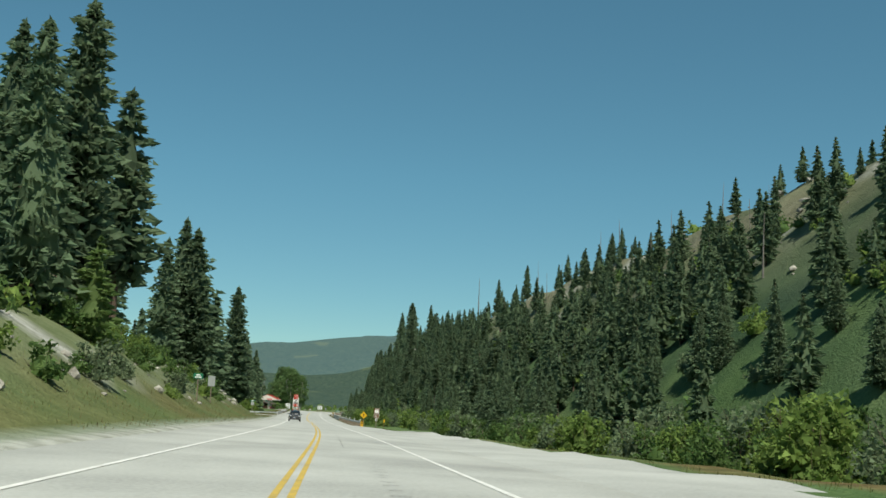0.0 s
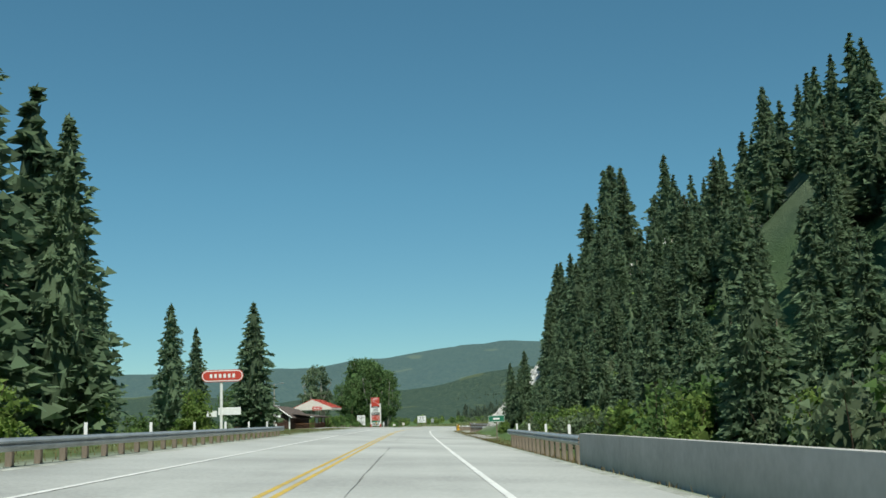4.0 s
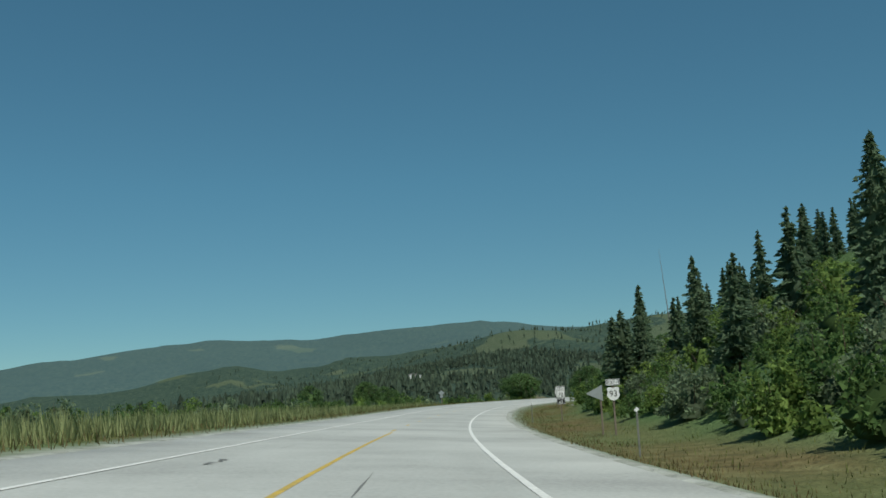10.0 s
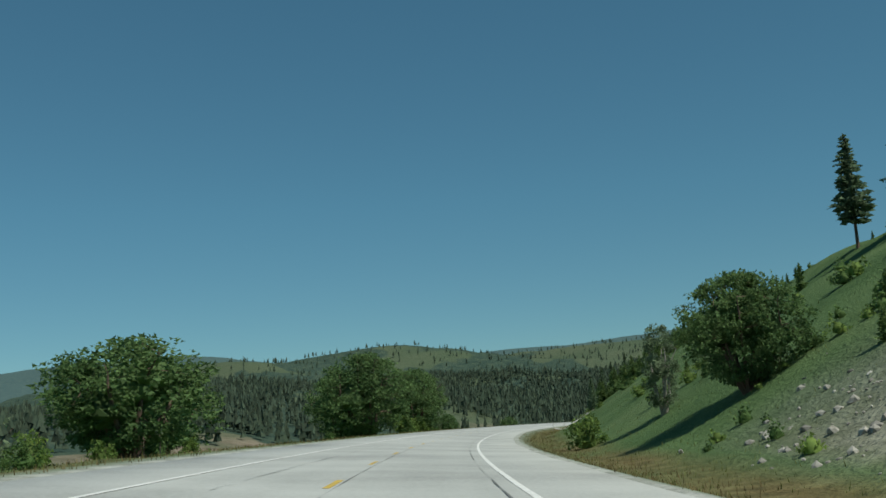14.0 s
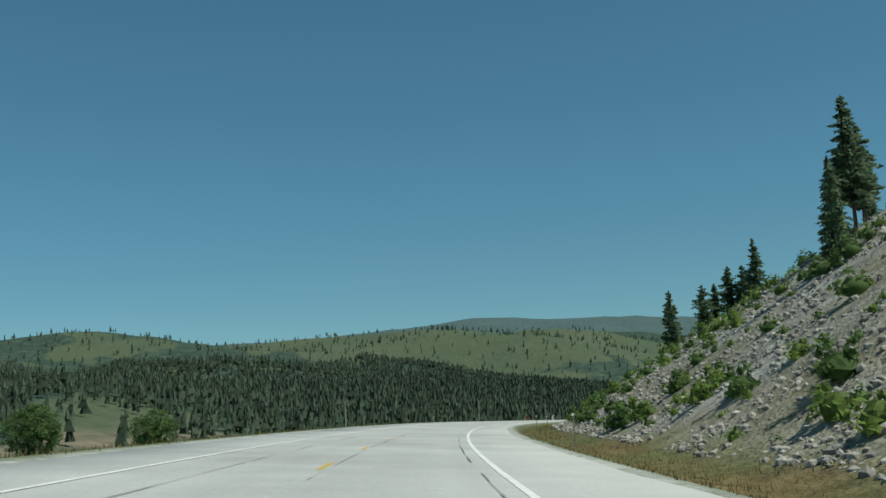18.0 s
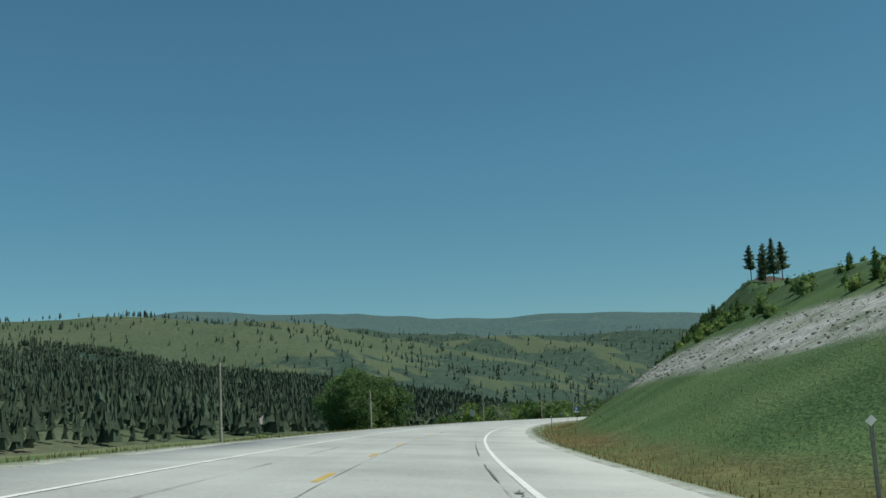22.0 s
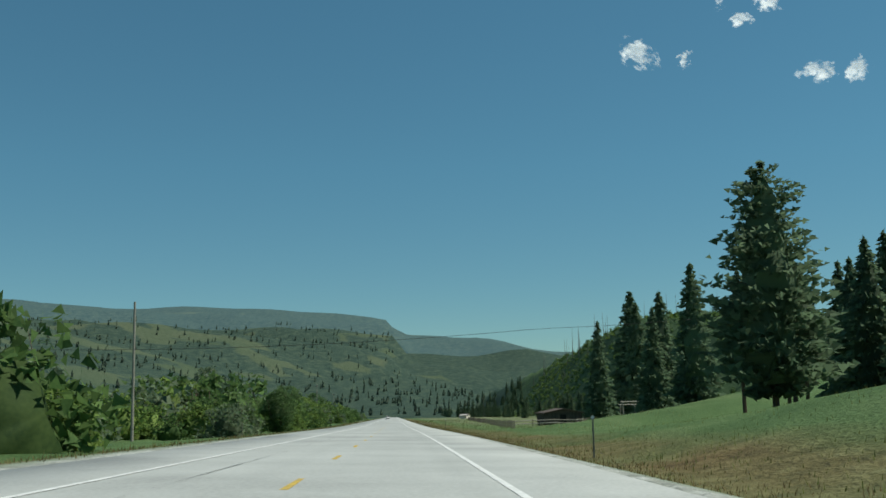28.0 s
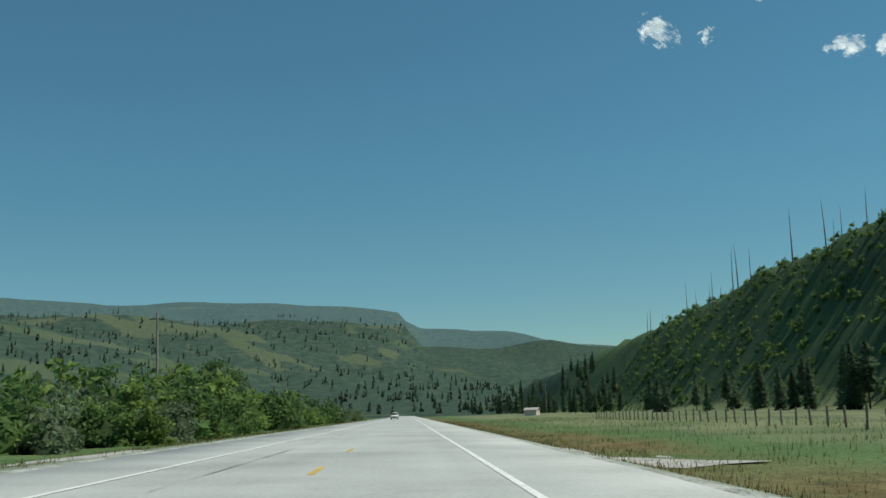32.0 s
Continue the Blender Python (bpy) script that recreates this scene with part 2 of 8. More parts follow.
M_redmetal = material("red metal roofing", ((0.30, 0.05, 0.035), (0.42, 0.08, 0.055)), 2, 0.6, 0.1)
M_canopy = plain("pale canopy sheet", (0.66, 0.6, 0.55), 0.6)
# near-black colour stands for the unlit inside of doorways and store
M_dark = plain("dark opening", (0.015, 0.014, 0.013), 0.7)
M_rubber = plain("black rubber", (0.02, 0.02, 0.02), 0.8)
M_carpaint = material("dark grey car paint", ((0.05, 0.055, 0.062), (0.07, 0.075, 0.082)), 1, 0.25, 0.0, metal=0.4, spec=0.6)
M_carglass = plain("dark car glass", (0.015, 0.018, 0.02), 0.08)
M_chrome = plain("chrome", (0.7, 0.7, 0.7), 0.15, 1.0)
M_lamp = plain("lamp lens", (0.75, 0.75, 0.72), 0.15)
M_headlamp = material("grey lamp glass", ((0.16, 0.17, 0.18), (0.3, 0.31, 0.32)), 9, 0.1, 0.0, spec=0.7)
M_postgrey = material("weathered steel post", ((0.13, 0.135, 0.115), (0.24, 0.245, 0.215)), 4, 0.7, 0.2, metal=0.2)
M_young = leafy("young fir needles", (0.11, 0.185, 0.065), (0.24, 0.335, 0.12))
M_rust = material("rusty brown steel", ((0.09, 0.045, 0.025), (0.2, 0.11, 0.06)), 4, 0.9, 0.3)
M_barnwood = material("old barn boards", ((0.05, 0.042, 0.036), (0.12, 0.1, 0.085)), 3, 0.9, 0.4, stretch=(1, 1, 0.15))
M_rooftin = material("weathered tin roof", ((0.35, 0.3, 0.27), (0.5, 0.46, 0.43)), 2, 0.6, 0.1, metal=0.3)


def ground_material():
    """Ground cover: green and dry grass, with gravel, rock and woodland floor where the 'cover' attribute says so."""
    m = bpy.data.materials.new("ground cover")
    m.use_nodes = True
    nt = m.node_tree
    n, l = nt.nodes, nt.links
    b = n["Principled BSDF"]
    b.inputs["Roughness"].default_value = 0.95
    b.inputs["Specular IOR Level"].default_value = 0.1
    co = n.new("ShaderNodeTexCoord")

    def tex(scale, detail=8.0):
        t = n.new("ShaderNodeTexNoise")
        t.inputs["Scale"].default_value, t.inputs["Detail"].default_value = scale, detail
        l.new(co.outputs["Object"], t.inputs["Vector"])
        return t.outputs["Fac"]

    def ramp(src, *stops):
        r = n.new("ShaderNodeValToRGB")
        l.new(src, r.inputs[0])
        e = r.color_ramp.elements
        e[0].position, e[0].color = stops[0][0], (*stops[0][1], 1)
        e[1].position, e[1].color = stops[-1][0], (*stops[-1][1], 1)
        for p, c in stops[1:-1]:
            q = e.new(p)
            q.color = (*c, 1)
        return r.outputs[0]

    def mix(f, a, c):
        x = n.new("ShaderNodeMix")
        x.data_type = "RGBA"
        l.new(f, x.inputs[0])
        l.new(a, x.inputs[6])
        l.new(c, x.inputs[7])
        return x.outputs[2]

    def channel(name):
        a = n.new("ShaderNodeAttribute")
        a.attribute_name = name
        return a.outputs["Fac"]

    big, mid, small, tiny = tex(0.012), tex(0.15), tex(1.6), tex(9.0, 4)
    grass = mix(small, ramp(mid, (0.35, (0.045, 0.09, 0.032)), (0.5, (0.08, 0.135, 0.05)), (0.65, (0.13, 0.18, 0.078))),
                ramp(tiny, (0.3, (0.045, 0.09, 0.03)), (0.7, (0.14, 0.205, 0.085))))
    dry = ramp(small, (0.3, (0.085, 0.062, 0.03)), (0.5, (0.14, 0.10, 0.046)), (0.7, (0.20, 0.165, 0.08)))
    meadow = ramp(mid, (0.3, (0.11, 0.14, 0.07)), (0.7, (0.23, 0.23, 0.135)))
    stone = ramp(small, (0.3, (0.26, 0.255, 0.24)), (0.5, (0.43, 0.425, 0.41)), (0.7, (0.58, 0.575, 0.56)))
    soil = ramp(small, (0.3, (0.20, 0.155, 0.11)), (0.7, (0.36, 0.30, 0.23)))
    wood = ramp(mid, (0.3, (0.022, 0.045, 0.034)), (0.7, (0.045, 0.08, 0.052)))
    col = mix(channel("dry"), grass, dry)
    col = mix(channel("meadow"), col, meadow)
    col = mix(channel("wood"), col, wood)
    col = mix(channel("soil"), col, soil)
    # earth tone darkened to carry the steep bank's shade as well
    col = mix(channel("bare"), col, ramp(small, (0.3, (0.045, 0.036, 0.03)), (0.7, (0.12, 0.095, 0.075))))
    col = mix(channel("rock"), col, stone)
    l.new(col, b.inputs["Base Color"])
    bp = n.new("ShaderNodeBump")
    bp.inputs["Strength"].default_value, bp.inputs["Distance"].default_value = 0.8, 0.12
    ad = n.new("ShaderNodeMath")
    l.new(small, ad.inputs[0])
    l.new(tiny, ad.inputs[1])
    l.new(ad.outputs[0], bp.inputs["Height"])
    l.new(bp.outputs[0], b.inputs["Normal"])
    return m


M_ground = ground_material()


def far_material(name, air):
    """Distant slopes: mottled conifer cover broken by dry grass, after the 'wood' attribute; air is haze light that the
    surface itself gives off.
    """
    m = bpy.data.materials.new(name)
    m.use_nodes = True
    n, l = m.node_tree.nodes, m.node_tree.links
    b = n["Principled BSDF"]
    b.inputs["Roughness"].default_value, b.inputs["Specular IOR Level"].default_value = 0.95, 0.05
    co = n.new("ShaderNodeTexCoord")

    def tex(scale, detail=8.0, rough=0.6):
        t = n.new("ShaderNodeTexNoise")
        t.inputs["Scale"].default_value, t.inputs["Detail"].default_value, t.inputs["Roughness"].default_value = scale, detail, rough
        l.new(co.outputs["Object"], t.inputs["Vector"])
        return t.outputs["Fac"]

    def ramp(src, *stops):
        q = n.new("ShaderNodeValToRGB")
        l.new(src, q.inputs[0])
        e = q.color_ramp.elements
        e[0].position, e[0].color = stops[0][0], (*stops[0][1], 1)
        e[1].position, e[1].color = stops[-1][0], (*stops[-1][1], 1)
        for p, c in stops[1:-1]:
            e.new(p).color = (*c, 1)
        return q.outputs[0]

    def mix(f, a, c):
        x = n.new("ShaderNodeMix")
        x.data_type = "RGBA"
        l.new(f, x.inputs[0])
        l.new(a, x.inputs[6])
        l.new(c, x.inputs[7])
        return x.outputs[2]

    def attribute(key):
        a = n.new("ShaderNodeAttribute")
        a.attribute_name = key
        return a.outputs["Fac"]

    edge = n.new("ShaderNodeMath")
    edge.operation = "MULTIPLY_ADD"
    edge.inputs[1].default_value = 1.5
    l.new(tex(0.02), edge.inputs[0])
    ad = n.new("ShaderNodeMath")
    ad.operation = "SUBTRACT"
    ad.inputs[1].default_value = 0.75
    l.new(attribute("wood"), ad.inputs[0])
    l.new(ad.outputs[0], edge.inputs[2])
    sharp = n.new("ShaderNodeMapRange")
    sharp.inputs[1].default_value, sharp.inputs[2].default_value = 0.36, 0.50
    l.new(edge.outputs[0], sharp.inputs[0])
    conifer_ = ramp(tex(0.11, 6, 0.75), (0.36, (0.028, 0.05, 0.042)), (0.5, (0.046, 0.074, 0.056)), (0.66, (0.082, 0.11, 0.074)))
    grass = mix(tex(0.05), ramp(tex(0.007), (0.38, (0.062, 0.092, 0.056)), (0.62, (0.108, 0.126, 0.08))), ramp(tex(0.25, 5), (0.35, (0.055, 0.085, 0.048)), (0.65, (0.11, 0.132, 0.08))))
    earth = ramp(tex(0.2), (0.35, (0.14, 0.115, 0.085)), (0.65, (0.27, 0.225, 0.17)))
    col = mix(attribute("soil"), grass, earth)
    col = mix(sharp.outputs[0], col, conifer_)
    l.new(col, b.inputs["Base Color"])
    bp = n.new("ShaderNodeBump")
    bp.inputs["Strength"].default_value, bp.inputs["Distance"].default_value = 0.7, 3.0
    l.new(tex(0.11, 6, 0.75), bp.inputs["Height"])
    l.new(bp.outputs[0], b.inputs["Normal"])
    # haze put in as a faint blue glow of the slope itself
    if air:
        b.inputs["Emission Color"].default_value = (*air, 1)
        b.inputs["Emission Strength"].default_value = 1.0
    return m


M_farland = far_material("distant hillside cover", None)
M_range = far_material("mountain cover with haze glow", (0.033, 0.060, 0.084))

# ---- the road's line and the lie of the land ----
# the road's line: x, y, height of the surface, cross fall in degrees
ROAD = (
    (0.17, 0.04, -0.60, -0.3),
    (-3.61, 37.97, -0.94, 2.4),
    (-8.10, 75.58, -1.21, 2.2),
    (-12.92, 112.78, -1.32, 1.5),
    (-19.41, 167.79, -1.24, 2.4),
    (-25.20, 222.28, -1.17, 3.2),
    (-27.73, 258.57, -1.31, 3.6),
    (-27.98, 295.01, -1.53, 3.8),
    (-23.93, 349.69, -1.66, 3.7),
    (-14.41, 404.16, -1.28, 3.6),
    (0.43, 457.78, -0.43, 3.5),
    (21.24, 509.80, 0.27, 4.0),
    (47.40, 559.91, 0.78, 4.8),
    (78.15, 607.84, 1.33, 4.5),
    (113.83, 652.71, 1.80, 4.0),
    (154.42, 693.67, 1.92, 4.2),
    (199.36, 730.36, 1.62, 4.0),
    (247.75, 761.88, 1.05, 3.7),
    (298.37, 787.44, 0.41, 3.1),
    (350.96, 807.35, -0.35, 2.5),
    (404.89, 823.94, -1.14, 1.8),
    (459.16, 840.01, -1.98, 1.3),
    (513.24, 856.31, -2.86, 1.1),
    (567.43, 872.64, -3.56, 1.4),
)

def spline(points, step=2.0):
    """Catmull-Rom through the points, resampled evenly along its length in plan."""
    p = np.array(points, float)
    p = np.vstack([2 * p[0] - p[1], p, 2 * p[-1] - p[-2]])
    out = []
    for i in range(1, len(p) - 2):
        a, b, c, d = p[i - 1:i + 3]
        for u in np.arange(0, 1, 1 / 40):
            out.append(0.5 * (2 * b + (c - a) * u + (2 * a - 5 * b + 4 * c - d) * u ** 2 + (3 * b - a - 3 * c + d) * u ** 3))
    out.append(p[-2])
    q = np.array(out)
    d0, d1 = q[1] - q[0], q[-1] - q[-2]
    d0, d1 = d0 / np.hypot(*d0[:2]), d1 / np.hypot(*d1[:2])
    d0[3], d1[2:] = 0, (-0.012, 0)
    before = [q[0] - d0 * k for k in range(120, 0, -4)]
    after = [q[-1] + d1 * k for k in range(4, 1000, 4)]
    q = np.vstack([before, q, after])
    s = np.concatenate([[0], np.cumsum(np.hypot(np.diff(q[:, 0]), np.diff(q[:, 1])))]) - 120
    t = np.arange(-120, s[-1], step)
    return t, np.stack([np.interp(t, s, q[:, k]) for k in range(4)], 1)


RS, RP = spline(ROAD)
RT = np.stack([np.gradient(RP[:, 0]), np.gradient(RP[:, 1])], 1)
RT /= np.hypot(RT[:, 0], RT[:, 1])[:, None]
S_END = RS[-1]
NEAR_END = 1760  # the roadside land is laid out as far as here


def along(s, col):
    return np.interp(s, RS, col)


def xy(s, n):
    """Plan position of the point n to the right of the road's line at s."""
    tx, ty = along(s, RT[:, 0]), along(s, RT[:, 1])
    return along(s, RP[:, 0]) + n * ty, along(s, RP[:, 1]) - n * tx


def heading(s):
    """Direction of the road at s as a turn about z, for a thing that faces along +y."""
    return -math.atan2(float(along(s, RT[:, 0])), float(along(s, RT[:, 1])))


def sn(x, y):
    """s and n of plan points, by the nearest point of the line."""
    x, y = np.atleast_1d(np.asarray(x, float)), np.atleast_1d(np.asarray(y, float))
    P, T, S = RP[::5, :2], RT[::5], RS[::5]
    s, n = np.empty(len(x)), np.empty(len(x))
    for a in range(0, len(x), 4000):
        dx, dy = x[a:a + 4000, None] - P[:, 0], y[a:a + 4000, None] - P[:, 1]
        k = np.argmin(dx * dx + dy * dy, 1)
        r = np.arange(len(k))
        ex, ey = dx[r, k], dy[r, k]
        s[a:a + 4000] = S[k] + ex * T[k, 0] + ey * T[k, 1]
        side = ex * T[k, 1] - ey * T[k, 0]
        n[a:a + 4000] = np.sign(side) * np.hypot(ex, ey)
    return s, n


def smooth(a, b, v):
    u = np.clip((v - a) / (b - a), 0, 1)
    return u * u * (3 - 2 * u)


def lumps(x, y, size, seed=0):
    """Smooth unevenness from crossing waves, about -1 to 1."""
    r = np.random.RandomState(seed)
    out = 0
    for k in range(7):
        a, f, p = r.uniform(0, 6.28), r.uniform(0.6, 2.2) / size, r.uniform(0, 6.28)
        out = out + np.sin((x * np.cos(a) + y * np.sin(a)) * f * 6.28 + p + 1.3 * np.sin((y * np.cos(a) - x * np.sin(a)) * f * 3.1 + p * 2))
    return out / 4.5


# hillside to the right: s, foot, height reached, length over which it eases off
RIGHT = np.array(((-120, 17, 110, 95), (100, 15, 112, 95), (170, 11, 106, 92), (230, 7, 92, 85), (250, 5.5, 88, 80), (300, 5.4, 83, 82), (316, 5.3, 91, 81), (327, 5.3, 101, 80), (338, 6.5, 52, 76),
                  (345, 7, 45, 75), (460, 7, 44, 75), (560, 5.5, 38, 60), (700, 5.2, 42, 58), (760, 5.4, 37, 60), (782, 5.5, 34, 60), (860, 5, 29, 60),
                  (900, 4.9, 39, 60), (930, 5.2, 46, 60), (950, 5.9, 52, 60), (970, 6.4, 64, 58), (985, 6.4, 70, 57), (1005, 6.4, 76, 60), (1024, 6.2, 72, 62), (1040, 5.4, 34, 54), (1054, 4.6, 15, 40), (1084, 5, 3.6, 20), (1104, 5, 0.6, 20), (1130, 5, 0.3, 20), (1185, 55, 28, 50),
                  (1300, 40, 131, 92), (1700, 50, 95, 90), (2300, 40, 80, 85)))
# cut bank to the left: s, foot, height
LEFT = np.array(((-120, 6.5, 9), (60, 6.3, 9.5), (100, 6.2, 9.5), (120, 8.5, 8), (140, 14, 6), (175, 22, 2), (200, 30, 0), (2300, 30, 0)))
EDGE_L, EDGE_R = -4.6, 2.3
# skyline of the far range seen from the valley: bearing from the middle of the place, height
CREST = np.array(((-180, 150), (-100, 140), (-40, 150), (-15.5, 196), (-10.4, 221), (-7.9, 258), (-3.8, 290), (-1, 275), (2.5, 273), (4.8, 289), (9, 308), (11.4, 318),
                  (15.5, 271), (22.6, 252), (31.7, 268), (41.5, 325), (50.2, 278), (53.1, 264), (58.3, 252), (60.2, 250), (63.1, 240), (66.5, 212), (68.8, 190),
                  (70.1, 184), (72.9, 184), (75.4, 142), (78.6, 122), (100, 120), (140, 140), (180, 150)))
CX, CY = 100.0, 450.0


def floor_drop(s):
    """How far the valley floor on the left lies below the highway's bank."""
    return np.interp(s, (540, 640, 760, 960, 1050), (0, 1.0, 1.5, 1.3, 0))


def spur(s, n):
    """Height, 0 to 1, of the side ridges that run down to the valley floor, slanting along it."""
    u = (s + 0.12 * n + 60 * lumps(s, n, 600, 61)) / 300
    f = np.abs((u % 1.0) - 0.5) * 2
    return f ** 1.3 * (0.75 + 0.25 * lumps(s, n, 300, 62))


def far_land(x, y, s, n):
    """Land away from the road: valley floor, its far side, the middle ridges and the range behind."""
    r, az = np.hypot(x - CX, y - CY), np.degrees(np.arctan2(x - CX, y - CY))
    z = along(s, RP[:, 2]) - 0.7 - 0.8 * floor_drop(s)
    z = z * (1 - smooth(200, 900, np.abs(n)))
    left = np.clip(-n - 104, 0, None)
    west = 0.06 + 0.94 * smooth(-6, 17, np.degrees(np.arctan2(x + 26, y - 331)))
    z = z + west * 50 * (1 - np.exp(-left / 235 - (left / 420) ** 2))
    z = z + 46 * (1 - west) * smooth(2300, 3600, r)
    crest = np.interp(az, CREST[:, 0], CREST[:, 1])
    z = z + crest * smooth(900, 3750, r) ** 1.25 * (1 - 0.55 * smooth(3750, 4700, r)) * (1 - 45 / 300 * (left > 0))
    # grassy hill with its wooded ridge
    u = (x - 1131) * 0.55 + (y - 1716) * -0.835
    v = (x - 1131) * 0.835 + (y - 1716) * 0.55
    z = z + 41 * np.exp(-(u / 330) ** 2 - (v / 300) ** 2)
    z = z + 62 * np.exp(-((x - 560) / 380) ** 2 - ((y - 1950) / 330) ** 2)
    # layered spurs ahead of the straight
    px, py = x - 420, y - 830
    rp, ap = np.hypot(px, py), np.degrees(np.arctan2(px, py))
    z = z + np.interp(ap, (30, 44, 53, 60, 66, 70, 76, 80), (0, 4, 14, 14, 16, 16, 6, 0)) * np.exp(-((rp - 1350) / 330) ** 2)
    z = z + np.interp(ap, (55, 62, 70, 78, 84, 95), (0, 4, 6, 4, 0, 0)) * np.exp(-((rp - 2200) / 380) ** 2)
    # spurs and gullies running down the valley's left side
    z = z + smooth(170, 420, -n) * (1 - 0.7 * smooth(2100, 3200, r)) * np.interp(s, (700, 900, 1150), (3, 10, 30)) * (spur(s, n) - 0.45)
    env = smooth(500, 2400, r)
    z = z + env * (16 * lumps(x, y, 900, 3) + 7 * lumps(x, y, 330, 4)) * (1 - 0.8 * smooth(2700, 3600, r))
    z = z + 8 * smooth(2700, 3600, r) * lumps(x, y, 420, 9)
    right = np.clip(n - 130, 0, None)
    return z + np.where(n > 0, 0.25 * np.minimum(right, 260), 0) * (1 - smooth(1500, 1900, s))


def right_rise(s, n):
    foot, top, ease = (np.interp(s, RIGHT[:, 0], RIGHT[:, k]) for k in (1, 2, 3))
    d = n - foot
    soft = np.log1p(np.exp(np.clip(d / 0.6, -30, 30))) * 0.6
    return top * (1 - np.exp(-soft / ease))


def left_rise(s, n):
    foot, top = (np.interp(s, LEFT[:, 0], LEFT[:, k]) for k in (1, 2))
    d = -n - foot
    soft = np.log1p(np.exp(np.clip(d / 0.6, -30, 30))) * 0.6
    return top * (1 - np.exp(-soft * 0.85 / np.maximum(top, 0.5)))


def near_land(s, n):
    """Land beside the road, in the road's own measure."""
    zr, fall = along(s, RP[:, 2]), np.tan(np.radians(along(s, RP[:, 3])))
    m = np.clip(n, EDGE_L - 2, EDGE_R + 2)
    z = zr - m * fall * (1 - smooth(8, 30, np.abs(n)) * 0.0)
    verge = np.interp(s, (62, 86), (7.6, EDGE_R))
    z = z - 0.28 * smooth(verge, verge + 1.6, n) - np.interp(s, (0, 420, 520, 700), (0.05, 0.05, 0.3, 0.45)) * smooth(-EDGE_L, -EDGE_L + 5, -n)
    z = z - 0.03 * ((n > EDGE_L + 0.05) & (n < EDGE_R - 0.05))
    z = z - floor_drop(s) * smooth(6, 24, -n)
    z = z + right_rise(s, n) + left_rise(s, n)
    rough = smooth(EDGE_R + 0.5, EDGE_R + 4, n) + smooth(-EDGE_L + 0.5, -EDGE_L + 4, -n)
    x, y = xy(s, n)
    hill = smooth(3, 14, right_rise(s, n))
    z = z + rough * (0.10 * lumps(x, y, 9, 1) + 0.05 * lumps(x, y, 2.6, 2)) + hill * (0.9 * lumps(x, y, 26, 5) + 0.35 * lumps(x, y, 8, 6))
    # the rock cut: broken ledges
    cut = rockiness(s, n)
    z = z + cut * (0.45 * lumps(s * 2.2, n * 2.2, 11, 7) + 0.30 * lumps(s * 3, n * 3, 4.2, 8) + 0.18 * np.abs(lumps(s * 3, n * 3, 1.6, 11)))
    return z


def rockiness(s, n):
    return smooth(238, 252, s - 0.25 * n) * (1 - smooth(327, 331, s)) * smooth(5.2, 6.5, n) * (1 - smooth(60, 75, n))


def land(s, n):
    """Height of the ground at s, n near the road, eased into the far land."""
    s, n = np.broadcast_arrays(np.asarray(s, float), np.asarray(n, float))
    x, y = xy(s, n)
    w = smooth(55, 90, -n) + smooth(110, 150, n) * 0
    return near_land(s, n) * (1 - w) + far_land(x, y, s, n) * w


def height(s, n):
    return float(land(np.array([s]), np.array([n]))[0])


def ground_xy(x, y):
    """Height of the ground at plan points."""
    s, n = sn(x, y)
    inside = (n > -85) & (n < 145) & (s > -115) & (s < NEAR_END - 5)
    far = far_land(np.asarray(x, float), np.asarray(y, float), s, n)
    return np.where(inside, land(np.clip(s, -118, S_END), np.clip(n, -90, 150)), far)


# ---- building tools ----
def mesh_object(name, verts, faces, mat, parent=None, smooth_faces=False, label=""):
    me = bpy.data.meshes.new(name)
    me.from_pydata([tuple(v) for v in verts], [], [tuple(f) for f in faces])
    me.materials.append(mat)
    if smooth_faces:
        me.polygons.foreach_set("use_smooth", [True] * len(me.polygons))
    me.update()
    ob = new(name, me)
    if parent:
        ob.parent = parent
    return tagged(ob, label)


def part(name, bm, mat, parent, label=""):
    me = bpy.data.meshes.new(name)
    bm.to_mesh(me)
    bm.free()
    me.materials.append(mat)
    ob = new(name, me)
    ob.parent = parent
    return tagged(ob, label)


def thing(name, m, label, category, group="", scale=U):
    """An empty at a thing's base, at the pose m; its parts are built in true metres."""
    ob = new(name)
    ob.empty_display_size = 0.3
    ob.matrix_basis = m @ Matrix.Diagonal((scale, scale, scale, 1))
    return tagged(ob, label, category, group)


def box(bm, x0, x1, y0, y1, z0, z1, bevel=0.0, m=None):
    r = bmesh.ops.create_cube(bm, size=1)
    v = r["verts"]
    bmesh.ops.transform(bm, matrix=Matrix.Translation(((x0 + x1) / 2, (y0 + y1) / 2, (z0 + z1) / 2)) @ Matrix.Diagonal((x1 - x0, y1 - y0, z1 - z0, 1)), verts=v)
    if m is not None:
        bmesh.ops.transform(bm, matrix=m, verts=v)
    if bevel:
        e = list({e for q in v for e in q.link_edges})
        bmesh.ops.bevel(bm, geom=e, offset=bevel, segments=1, affect="EDGES")
    return bm


def boxed(*a, **k):
    return box(bmesh.new(), *a, **k)


def rod(bm, a, b, r0, r1=None, sides=8):
    a, b = Vector(a), Vector(b)
    d = b - a
    g = bmesh.ops.create_cone(bm, cap_ends=True, segments=sides, radius1=r0, radius2=r0 if r1 is None else r1, depth=d.length)
    bmesh.ops.transform(bm, matrix=Matrix.Translation((a + b) / 2) @ d.to_track_quat("Z", "Y").to_matrix().to_4x4(), verts=g["verts"])
    return bm


def rodded(*a, **k):
    return rod(bmesh.new(), *a, **k)


